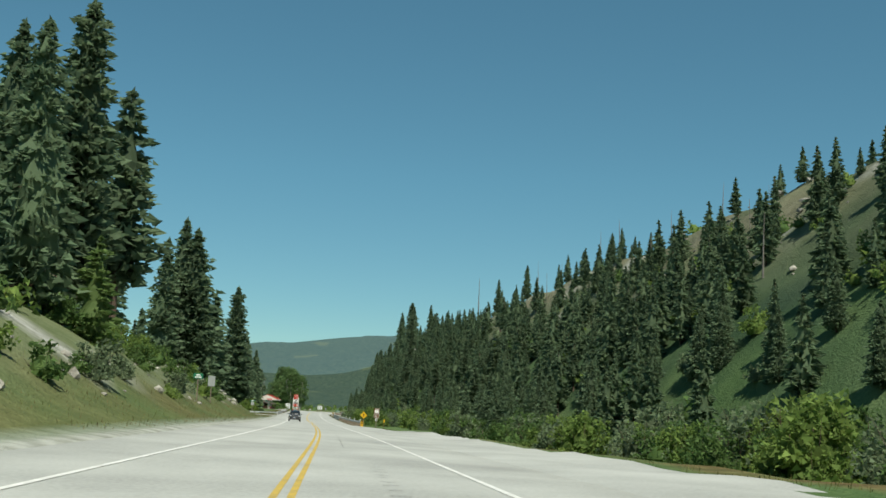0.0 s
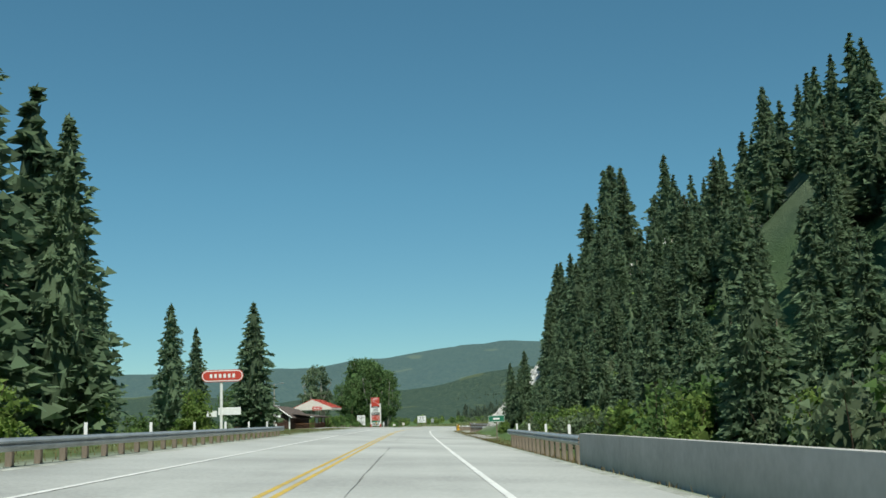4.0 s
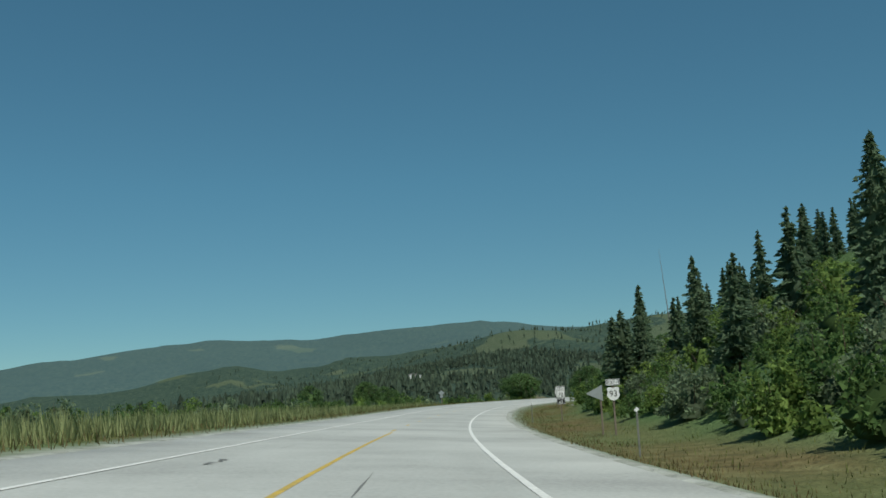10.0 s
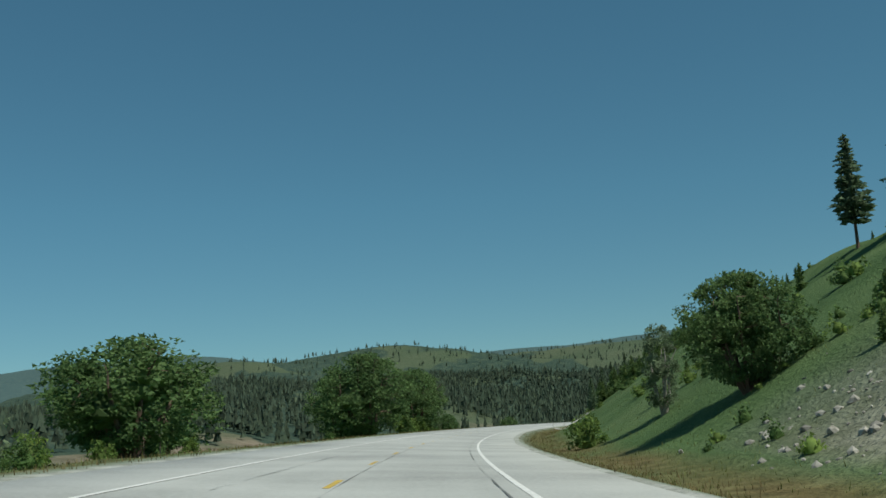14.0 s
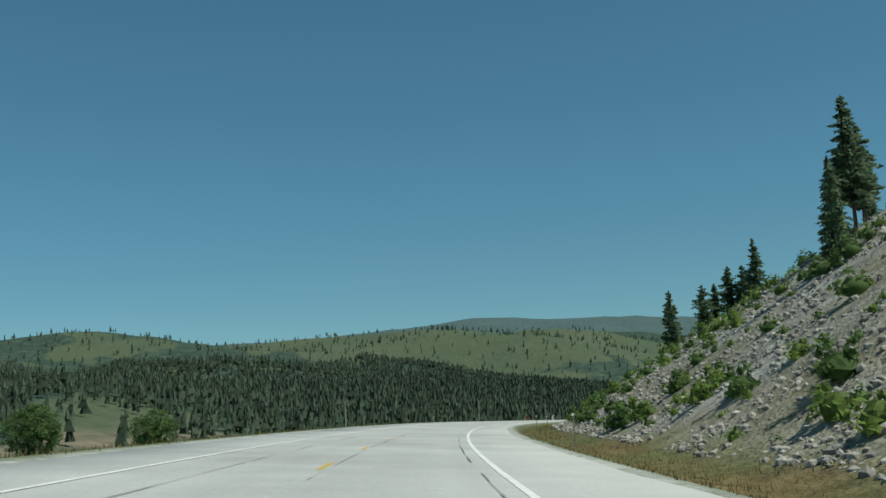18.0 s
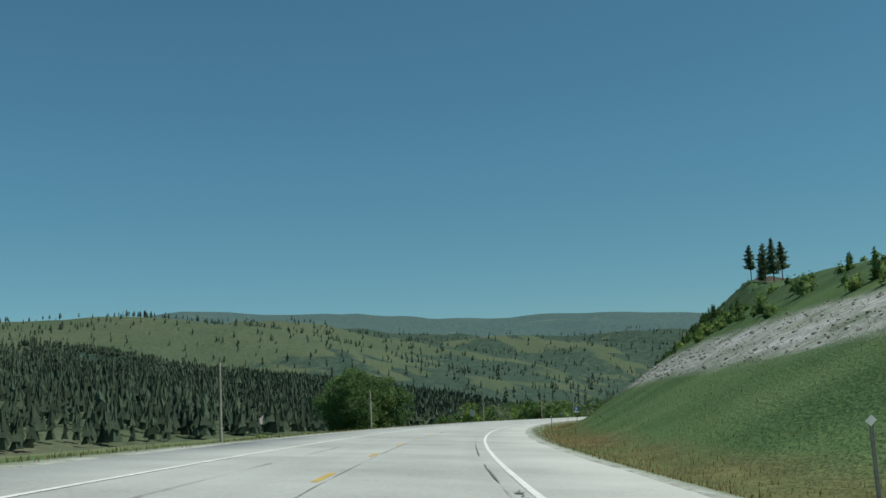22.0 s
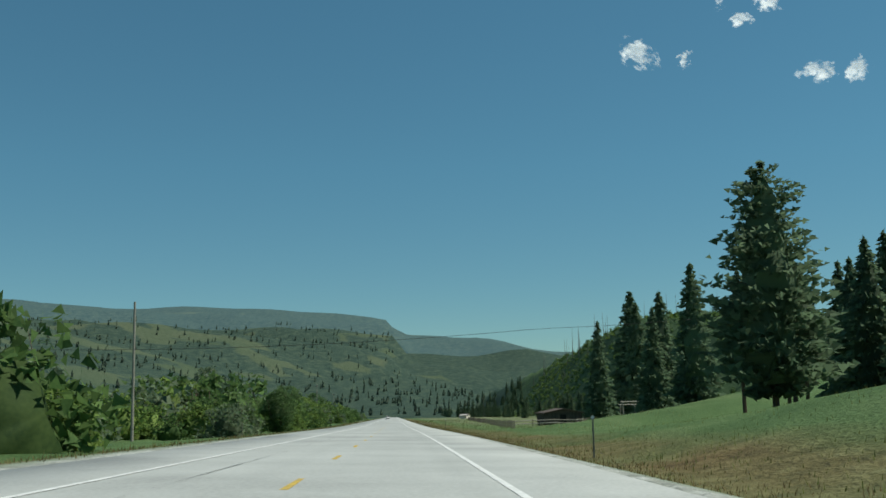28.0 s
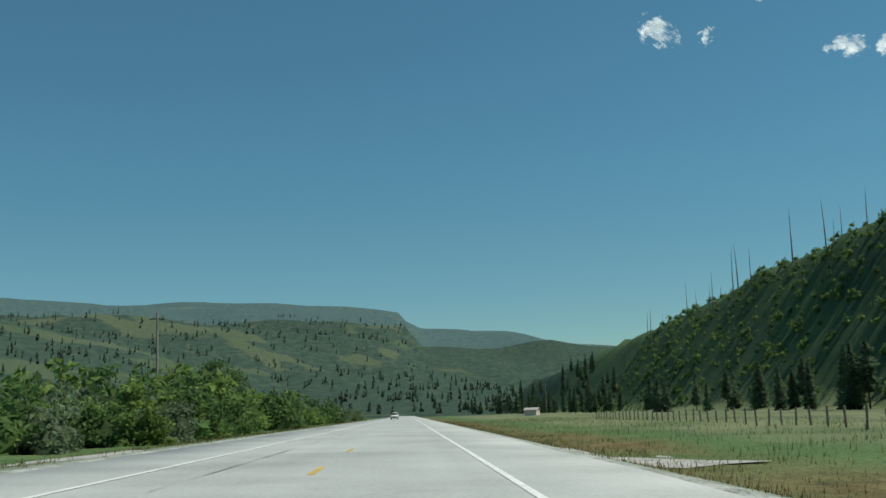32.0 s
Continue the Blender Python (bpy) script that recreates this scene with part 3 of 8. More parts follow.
def at(s, n, turn=0.0, dz=0.0, z=None):
    """Pose on the ground at s, n; +y looks along the road, turned by degrees counter-clockwise."""
    x, y = xy(s, n)
    zz = height(s, n) if z is None else z
    return pose(float(x), float(y), zz + dz, 0, 0, math.degrees(heading(s)) + turn)


# ---- ground ----
def cover_attributes(me, s, n, x, y, z):
    rise = right_rise(s, n)
    rock = rockiness(s, n) * (0.55 + 0.6 * lumps(s * 2, n * 2, 7, 21) + 0.3)
    soil = np.maximum(rockiness(s, n) * 0.35, smooth(243, 247, s) * (1 - smooth(256, 268, s - 0.25 * n)) * smooth(8, 11, n) * (1 - smooth(40, 50, n)) * 0.85)
    slope = smooth(0.12, 0.6, rise) * (1 - smooth(14, 24, rise))
    # gravel and scree slopes further on
    scree = slope * (smooth(470, 486, s) * (1 - smooth(528, 546, s)) * 0.9 + smooth(662, 672, s) * (1 - smooth(748, 770, s)) * 0.8)
    rock = np.maximum(rock, scree * (0.4 + 0.6 * lumps(x, y, 6, 22)))
    soil = np.maximum(soil, scree * 0.8)
    # bare earth high on the steep bank before the meadow, its shade put into the colour
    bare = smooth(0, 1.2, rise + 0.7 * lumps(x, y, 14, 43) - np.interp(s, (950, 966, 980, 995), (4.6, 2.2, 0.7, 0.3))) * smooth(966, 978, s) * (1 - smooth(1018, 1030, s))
    band = smooth(2.5, 3.1, rise) * (1 - smooth(4.9, 5.5, rise)) * smooth(800, 830, s) * (1 - smooth(945, 970, s))
    rock = np.maximum(rock, band * (0.7 + 0.5 * lumps(x, y, 5, 23)))
    burnt = smooth(7, 18, rise) * (1 - smooth(260, 330, s))
    soil = np.maximum(soil, burnt * (0.25 + 0.35 * lumps(x, y, 18, 24)))
    rock = np.maximum(rock, burnt * smooth(0.5, 0.9, lumps(x, y, 14, 25)) * 0.7)
    lcut = smooth(0.6, 2, left_rise(s, n)) * (1 - smooth(6, 8, left_rise(s, n)))
    rock = np.maximum(rock, lcut * smooth(0.1, 0.7, lumps(x, y, 9, 26)) * 0.8)
    soil = np.maximum(soil, lcut * 0.25)
    out = np.interp(s, (0, 12, 45, 62, 86), (2.5, 3.0, 4.0, 4.5, 0))
    wide = np.interp(s, (360, 385, 470, 500, 1036, 1070), (0, 1.5, 1.5, 0.4, 0.4, 1.6))
    verge = smooth(EDGE_R + 0.5 + out, EDGE_R + 1.1 + out, n) * (1 - smooth(4.3 + out + wide, 5.2 + out + 1.5 * wide, n)) + smooth(5.0, 5.7, -n) * (1 - smooth(7.5, 9, -n)) * 0.6
    dry = np.clip(verge * (0.65 + 0.45 * lumps(x, y, 12, 27)), 0, 1) * (1 - 0.3 * smooth(1040, 1100, s) * smooth(5, 7, n))
    edge = (1 - smooth(EDGE_R + 0.2, EDGE_R + 0.75, n)) * (n > 0) + (1 - smooth(-EDGE_L + 0.2, -EDGE_L + 0.8, -n)) * (n < 0)
    rock = np.maximum(rock, edge * 0.75)
    rock = np.maximum(rock, smooth(256, 266, s) * (1 - smooth(332, 342, s)) * smooth(2.6, 3.2, n) * (1 - smooth(7, 9, n)) * (0.75 + 0.3 * lumps(x, y, 5, 42)))
    r = np.hypot(x - CX, y - CY)
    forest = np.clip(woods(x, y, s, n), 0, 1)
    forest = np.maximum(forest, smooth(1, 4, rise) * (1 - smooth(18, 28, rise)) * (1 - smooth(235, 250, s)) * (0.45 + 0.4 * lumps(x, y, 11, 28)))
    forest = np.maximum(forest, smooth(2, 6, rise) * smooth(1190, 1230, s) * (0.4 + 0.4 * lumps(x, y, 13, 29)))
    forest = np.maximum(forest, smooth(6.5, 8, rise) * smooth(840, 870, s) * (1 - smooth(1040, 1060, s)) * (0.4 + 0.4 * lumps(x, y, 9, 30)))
    soil = np.maximum(soil, smooth(92, 106, -n) * (1 - smooth(122, 150, -n)) * smooth(600, 660, s) * (1 - smooth(960, 1040, s)) * np.clip(0.55 + 0.8 * lumps(x, y, 40, 66), 0, 1))
    meadow = np.clip(smooth(30, 120, -n), 0, 1) * (1 - forest)
    meadow = np.maximum(meadow, burnt * 0.8)
    meadow = np.maximum(meadow, smooth(1150, 1190, s) * smooth(8, 12, n) * (1 - smooth(35, 50, n)) * (0.8 + 0.3 * lumps(x, y, 16, 44)))
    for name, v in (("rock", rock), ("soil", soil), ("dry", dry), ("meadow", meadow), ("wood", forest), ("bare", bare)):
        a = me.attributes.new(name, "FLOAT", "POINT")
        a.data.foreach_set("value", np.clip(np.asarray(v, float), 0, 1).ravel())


def clearing(x, y, cx, cy, a, b, turn):
    """1 inside an uneven oval opening in the woods, 0 outside."""
    t = radians(turn)
    u, v = (x - cx) * math.cos(t) + (y - cy) * math.sin(t), (y - cy) * math.cos(t) - (x - cx) * math.sin(t)
    return 1 - smooth(0.75, 1.1, np.hypot(u / a, v / b) + 0.16 * lumps(x, y, 60, 63))


def woods(x, y, s, n):
    """How wooded the far land is, 0 to 1."""
    r = np.hypot(x - CX, y - CY)
    w = smooth(112, 128, -n + 11 * lumps(x, y, 55, 64) - np.interp(s, (980, 1060, 1240, 1330), (0, 42, 42, 0))) * smooth(-0.95, -0.5, lumps(x, y, 420, 31) + 0.6 * lumps(x, y, 120, 32))
    hill = np.exp(-((x - 1131) / 360) ** 2 - ((y - 1716) / 330) ** 2) + 0.10 * lumps(x, y, 130, 65)
    w = w * (1 - 0.97 * smooth(0.34, 0.5, hill))
    for c in ((236, 930, 27, 110, -25), (190, 975, 15, 75, -17), (96, 975, 40, 95, -9), (320, 1330, 40, 45, -20)):
        w = w * (1 - clearing(x, y, *c))
    east = smooth(930, 1100, s)
    w = w * (1 - east * (1 - smooth(-0.5, 0.1, lumps(x, y, 230, 35) + 0.6 * lumps(x, y, 85, 38) + 0.5 * (0.5 - spur(s, n)))))
    ahead = smooth(1480, 1620, s) * (n > -130)
    w = np.maximum(w, ahead * smooth(-0.9, -0.5, lumps(x, y, 200, 39) + 0.4 * lumps(x, y, 80, 40)))
    far = smooth(1900, 2500, r)
    range_w = smooth(-1.0, -0.7, lumps(x, y, 600, 33) + 0.6 * lumps(x, y, 190, 34))
    w = w * (1 - far) + far * range_w
    return np.where((n > 0) & (s < 1500), smooth(140, 170, n) * 0.7, w)


def grid_faces(rows, cols):
    i = np.arange((rows - 1) * cols).reshape(rows - 1, cols)[:, :-1]
    return np.stack([i, i + 1, i + cols + 1, i + cols], -1).reshape(-1, 4)


def sheet(name, x, y, z, s, n, mat):
    rows, cols = x.shape
    me = bpy.data.meshes.new(name)
    v = np.stack([x, y, z], -1).reshape(-1, 3)
    f = grid_faces(rows, cols)[:, ::-1]
    me.from_pydata(v, [], f)
    me.polygons.foreach_set("use_smooth", [True] * len(me.polygons))
    me.materials.append(mat)
    cover_attributes(me, s.ravel(), n.ravel(), x.ravel(), y.ravel(), z.ravel())
    me.update()
    return new(name, me)


def build_ground():
    s1 = np.concatenate([np.arange(-116, 236, 3.0), np.arange(236, 335, 0.75), np.arange(335, 1250, 3.0), np.arange(1250, NEAR_END, 8.0)])
    nr = np.concatenate([[2.2, 2.45, 2.8, 3.3, 3.9, 4.5], np.arange(5.0, 26, 0.8), np.arange(26, 60, 2.0), np.arange(60, 151, 5.0)])
    nl = -np.concatenate([[4.5, 4.75, 5.1, 5.7, 6.5], np.arange(7.2, 24, 1.0), np.arange(24, 91, 4.0)])[::-1]
    n1 = np.concatenate([nl, [-3.5, -2, 0, 1.3], nr])
    S, N = np.meshgrid(s1, n1, indexing="ij")
    X, Y = xy(S, N)
    Z = land(S, N)
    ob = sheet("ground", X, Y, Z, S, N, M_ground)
    tagged(ob, "grassy roadside ground with gravel edges, cut banks and hillside", "ground", kind="structure")
    a = np.radians(np.arange(0, 360.01, 0.75))
    r = np.concatenate([np.geomspace(3, 300, 22), np.geomspace(315, 4850, 105)])
    A, R = np.meshgrid(a, r, indexing="ij")
    X, Y = CX + R * np.sin(A), CY + R * np.cos(A)
    S, N = sn(X.ravel(), Y.ravel())
    Z = far_land(X.ravel(), Y.ravel(), S, N)
    inside = smooth(-88, -74, N) * (1 - smooth(128, 146, N)) * (S > -112) * (S < NEAR_END - 14)
    sc = np.clip(S, -118, S_END)
    Zn = land(sc, np.clip(N, -90, 150))
    Z = np.where((N > 60) & (S > -118) & (S < NEAR_END), Zn + np.where(N > 150, 0.25 * np.minimum(N - 150, 260), 0), Z)
    Z = Z - 0.3 - inside * 14
    Z, S, N = Z.reshape(X.shape), S.reshape(X.shape), N.reshape(X.shape)
    k = int(np.searchsorted(r, 2350))
    ob = sheet("ground_far", *(q[:, :k + 1] for q in (X, Y, Z, S, N)), M_farland)
    tagged(ob, "wide valley floor and wooded grassy hills", "landscape", kind="structure")
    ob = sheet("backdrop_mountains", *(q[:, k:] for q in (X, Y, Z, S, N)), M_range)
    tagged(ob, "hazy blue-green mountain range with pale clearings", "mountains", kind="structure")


build_ground()


# ---- road ----
def strip(name, s0, s1, n0, n1, dz, mat, label, step=4.0, category="road", kind="structure", thick=0.0, parent=None):
    """A band of the road surface between two offsets from its line."""
    s = np.linspace(s0, s1, max(2, int((s1 - s0) / step) + 1))
    fall = np.tan(np.radians(along(s, RP[:, 3])))
    cols = []
    for n in (n0, n1):
        x, y = xy(s, n)
        cols.append(np.stack([x, y, along(s, RP[:, 2]) - n * fall + dz], 1))
    v = np.stack(cols, 1).reshape(-1, 3)
    f = [(2 * i, 2 * i + 1, 2 * i + 3, 2 * i + 2) for i in range(len(s) - 1)]
    ob = mesh_object(name, v, f, mat, parent)
    if not parent:
        tagged(ob, label, category, kind=kind)
    return ob


def build_road():
    s0, s1 = -110, NEAR_END - 10
    s = np.arange(s0, s1, 3.0)
    fall = np.tan(np.radians(along(s, RP[:, 3])))
    cs = np.array([EDGE_L - 0.05, EDGE_L, -3.1, -2.75, -2.5, -2.2, -1.9, -1.6, -1.35, -1.1, -0.85, -0.6, -0.3, 0, 0.25, 0.5, 0.8, 1.1, EDGE_R, EDGE_R + 0.05])
    dz = np.interp(cs, (EDGE_L - 0.05, EDGE_L, -3, -1.1, 0, 1, EDGE_R, EDGE_R + 0.05), (-0.08, 0, 0, 0.01, 0.008, 0, 0, -0.08))
    wheel = np.exp(-((cs + 0.16) / 0.16) ** 2) * 0.9 + np.exp(-((cs - 0.5) / 0.2) ** 2) * 0.5 + np.exp(-((cs + 0.75) / 0.2) ** 2) * 0.45 + np.exp(-((cs + 2.55) / 0.2) ** 2) * 0.4 + np.exp(-((cs + 1.6) / 0.2) ** 2) * 0.4
    r = np.random.RandomState(5)
    v = []
    for i, q in enumerate(s):
        for j, c in enumerate(cs):
            c = c + (0.05 * r.uniform(-1, 1) if j in (0, 1, 18, 19) else 0)
            x, y = xy(q, c)
            v.append((float(x), float(y), float(along(q, RP[:, 2])) - c * fall[i] + dz[j]))
    ob = mesh_object("road", v, grid_faces(len(s), len(cs))[:, ::-1], M_asphalt, smooth_faces=True)
    a = ob.data.attributes.new("track", "FLOAT", "POINT")
    a.data.foreach_set("value", (wheel[None, :] * (0.55 + 0.45 * lumps(s, s * 0, 60, 41))[:, None]).ravel().clip(0, 1))
    tagged(ob, "worn pale grey two-lane highway asphalt", "road", kind="structure")
    strip("edge_line_right", s0, s1, 0.80, 0.875, 0.006, M_white, "worn white edge line painted on asphalt", category="road marking")
    strip("edge_line_left", s0, s1, -3.06, -2.985, 0.006, M_white, "worn white edge line painted on asphalt", category="road marking")
    strip("centre_line", s0, 330, -1.20, -1.14, 0.012, M_yellow, "worn solid yellow centre line", category="road marking")
    strip("centre_line", s0, 395, -1.07, -1.01, 0.012, M_yellow, "worn solid yellow centre line", category="road marking")
    return ob


road = build_road()


# ---- trees and bushes ----
def cards(centres, dirs, lengths, widths, rng, crossed=1):
    """Small tapering leaf sprays: crossed kite-shaped blades from each centre along its direction."""
    V, F = [], []
    up = np.array([0, 0, 1.0])
    for c, d, ln, w in zip(centres, dirs, lengths, widths):
        d = d / (np.linalg.norm(d) + 1e-9)
        a = np.cross(d, up + rng.uniform(-0.4, 0.4, 3))
        a /= np.linalg.norm(a) + 1e-9
        b = np.cross(d, a)
        th = rng.uniform(0, 3.14)
        for k in range(crossed):
            q = a * math.cos(th + k * 3.14 / crossed) + b * math.sin(th + k * 3.14 / crossed)
            i = len(V)
            V += [c - d * ln * 0.3 + q * w * 0.55, c + d * ln * 0.7, c - d * ln * 0.3 - q * w * 0.55]
            F.append((i, i + 1, i + 2))
    return V, F


def tube(path, radii, sides=7):
    """A tapering tube through points."""
    V, F = [], []
    path = [np.asarray(p, float) for p in path]
    for i, (p, r) in enumerate(zip(path, radii)):
        d = path[min(i + 1, len(path) - 1)] - path[max(i - 1, 0)]
        d = d / (np.linalg.norm(d) + 1e-9)
        a = np.cross(d, (0.31, 0.95, 0.05))
        a /= np.linalg.norm(a) + 1e-9
        b = np.cross(d, a)
        for k in range(sides):
            t = 6.2832 * k / sides
            V.append(p + r * (a * math.cos(t) + b * math.sin(t)))
    for i in range(len(path) - 1):
        for k in range(sides):
            F.append((i * sides + k, i * sides + (k + 1) % sides, (i + 1) * sides + (k + 1) % sides, (i + 1) * sides + k))
    F.append(tuple(range((len(path) - 1) * sides, len(path) * sides)))
    return V, F


def joined(parts):
    V, F = [], []
    for v, f in parts:
        o = len(V)
        V += list(v)
        F += [tuple(i + o for i in q) for q in f]
    return V, F


def conifer(name, seed, label, slim=0.17, bare=0.12, levels=26, per=8, droop=0.35, mat=None, bark=None, ragged=0.25, power=0.85, tuft=0.055, tufts=5, core=0.55):
    """A conifer one unit high: tapered trunk with branch stubs, and a crown of many needle sprays in whorls."""
    rng = np.random.RandomState(seed)
    root = new(name)
    lean = rng.uniform(-0.012, 0.012, 2)
    trunk = [((lean[0] * z, lean[1] * z, z), 0.013 * (1 - z) ** 0.8 + 0.0015) for z in (0, 0.15, 0.4, 0.7, 0.97)]
    bits = [tube([p for p, _ in trunk], [r for _, r in trunk])]
    C, D, L, W = [], [], [], []
    for i in range(levels):
        u = i / (levels - 1)
        z = bare + (0.985 - bare) * u
        R = slim * (1 - u) ** power * rng.uniform(1 - ragged, 1 + ragged * 0.6) + 0.008
        if u < 0.12:
            R *= 0.55 + 3.5 * u
        for k in range(max(4, int(per * (1 - 0.45 * u)))):
            if rng.rand() < 0.12 * (1 - u):
                continue
            t = rng.uniform(0, 6.283)
            rr = R * rng.uniform(0.72, 1.12)
            out = np.array([math.cos(t), math.sin(t), 0])
            tip = np.array([0, 0, z]) + out * rr + np.array([0, 0, -droop * rr + rng.uniform(-0.012, 0.012)])
            base = np.array([0, 0, z])
            if k % 3 == 0 and u < 0.8 and tufts > 3:
                bits.append(tube([base, base * 0.4 + tip * 0.6], [0.003, 0.0012], 3))
            for j in range(tufts):
                f = 1 - 0.8 * (j / tufts) ** 1.2
                side = np.array([-out[1], out[0], 0]) * rng.uniform(-1, 1) * rr * 0.34 * f
                C.append(base + (tip - base) * f + side + rng.uniform(-0.007, 0.007, 3))
                D.append(out * 0.9 + np.array([0, 0, -droop * 0.5 + rng.uniform(-0.25, 0.3)]) + side * 3)
                sz = tuft * (0.55 + 0.6 * (1 - u)) * rng.uniform(0.75, 1.25)
                L.append(sz)
                W.append(sz * 0.62)
    for q in range(6):
        C.append(np.array([0, 0, 0.955 + 0.008 * q]))
        D.append(np.array([rng.uniform(-0.5, 0.5), rng.uniform(-0.5, 0.5), 1]))
        L.append(0.035)
        W.append(0.016)
    V, F = cards(C, D, L, [w * 1.25 for w in W], rng, 1 if tufts > 8 else 2)
    if core:
        rings = 9
        for i in range(rings):
            u = i / (rings - 1)
            z = bare + 0.03 + (0.93 - bare) * u
            R = core * slim * (1 - u) ** power * (0.6 if i == 0 else 1) + 0.004
            o = len(V)
            V += [np.array([math.cos(t) * R * q, math.sin(t) * R * q, z + rng.uniform(-0.012, 0.012)]) for t, q in zip(np.arange(8) * 0.785 + 0.39 * (i % 2), rng.uniform(0.6, 1.25, 8))]
            if i:
                F += [(o - 8 + k, o - 8 + (k + 1) % 8, o + (k + 1) % 8, o + k) for k in range(8)]
    mesh_object("trunk", *joined(bits), bark or M_bark, root)
    mesh_object("crown", V, F, mat or M_fir, root)
    return tagged(root, label, "tree")


def clumped(name, seed, label, mat, shape="round", stems=5, clumps=60, leaves=34, leaf=0.035, bark=None, spread=0.42, category="tree", trunk_h=0.25, clump=0.085, thick=0.025):
    """A broadleaf tree or bush one unit high: trunk, forking limbs, and leaf clumps round the limbs' ends with gaps between."""
    rng = np.random.RandomState(seed)
    root = new(name)
    bits, ends = [], []
    for k in range(stems):
        t = 6.283 * k / stems + rng.uniform(-0.4, 0.4)
        out = np.array([math.cos(t), math.sin(t), 0])
        b0 = np.array([0, 0, 0.0]) + out * (0.05 * spread if trunk_h else 0.2 * spread)
        b1 = np.array([0, 0, trunk_h]) + out * 0.08
        b2 = out * spread * rng.uniform(0.35, 0.7) + np.array([0, 0, rng.uniform(0.45, 0.62)])
        b3 = out * spread * rng.uniform(0.4, 0.9) + np.array([0, 0, rng.uniform(0.66, 0.9)])
        bits.append(tube([b0, b1, b2, b3], [thick, thick * 0.7, thick * 0.4, thick * 0.12], 5))
        ends += [b2, b3, (b2 + b3) / 2, (b1 + b2) / 2]
    C, D, L, W = [], [], [], []
    made = 0
    while made < clumps:
        t, w = rng.uniform(0, 6.283), rng.uniform(-1, 1)
        r = rng.uniform(0.45, 1) ** 0.5
        h = 0.5 + 0.5 * w
        if shape == "round":
            rad = spread * math.sqrt(max(0.02, 1 - w * w)) * (0.9 + 0.25 * math.sin(3 * t + seed))
            z0 = trunk_h * 0.6 + (1 - trunk_h * 0.6) * (h * 0.92 + 0.04)
        elif shape == "tall":
            rad = spread * (0.35 + 0.65 * math.sin(3.14 * min(1, h * 0.85 + 0.12))) * (0.9 + 0.2 * math.sin(2 * t + seed))
            z0 = trunk_h * 0.5 + (1 - trunk_h * 0.5) * h * 0.97
        else:
            rad = spread * (1 - 0.55 * h * h) * (0.85 + 0.3 * math.sin(2 * t + 3 * h + seed))
            z0 = 0.06 + 0.88 * h * (0.8 + 0.2 * math.sin(3 * t + seed))
        c = np.array([math.cos(t) * rad * r, math.sin(t) * rad * r, z0])
        made += 1
        cs = clump * rng.uniform(0.7, 1.4)
        if made % 4 == 0:
            e = min(ends, key=lambda q: np.linalg.norm(q - c))
            bits.append(tube([e, c], [thick * 0.14, thick * 0.05], 3))
        p = rng.normal(0, 1, (leaves, 3))
        p /= np.linalg.norm(p, axis=1)[:, None]
        p *= cs * rng.uniform(0.35, 1, (leaves, 1)) ** 0.6
        p[:, 2] *= 0.75
        for q in p:
            C.append(c + q)
            D.append(q / cs + rng.uniform(-0.8, 0.8, 3) + np.array([0, 0, -0.15]))
            sz = leaf * rng.uniform(0.7, 1.35)
            L.append(sz)
            W.append(sz * 0.75)
    V, F = cards(C, D, L, W, rng, 1)
    if shape != "bush":
        for blob in range(5):
            cx, cy, cz = (0, 0, 0.55) if blob == 0 else (rng.uniform(-0.4, 0.4) * spread, rng.uniform(-0.4, 0.4) * spread, rng.uniform(0.4, 0.75))
            rr = spread * (0.42 if blob == 0 else 0.3)
            o = len(V)
            for i, (w, z) in enumerate(((0.5, -0.85), (0.95, -0.4), (1.0, 0.2), (0.6, 0.75))):
                V += [np.array([cx + math.cos(q) * rr * w * e, cy + math.sin(q) * rr * w * e, cz + z * rr * g]) for q, e, g in zip(np.arange(7) * 0.8976 + 0.45 * (i % 2), rng.uniform(0.7, 1.25, 7), rng.uniform(0.8, 1.2, 7))]
                if i:
                    F += [(o + 7 * i - 7 + k, o + 7 * i - 7 + (k + 1) % 7, o + 7 * i + (k + 1) % 7, o + 7 * i + k) for k in range(7)]
            F.append(tuple(range(o + 21, o + 28)))
    if shape == "bush":
        o = len(V)
        for i, (z, R) in enumerate(((0.02, 0.5), (0.22, 0.56), (0.42, 0.44), (0.6, 0.24))):
            V += [np.array([math.cos(t) * R * spread * q, math.sin(t) * R * spread * q, z * p]) for t, q, p in zip(np.arange(8) * 0.785 + 0.39 * (i % 2), rng.uniform(0.7, 1.2, 8), rng.uniform(0.8, 1.15, 8))]
            if i:
                F += [(o + 8 * i - 8 + k, o + 8 * i - 8 + (k + 1) % 8, o + 8 * i + (k + 1) % 8, o + 8 * i + k) for k in range(8)]
        F.append(tuple(range(o + 24, o + 32)))
    w = mesh_object("trunk" if category == "tree" else "woody_base", *joined(bits), bark or M_bark, root)
    mesh_object("crown" if category == "tree" else "foliage", V, F, mat, root)
    return tagged(root, label, category)


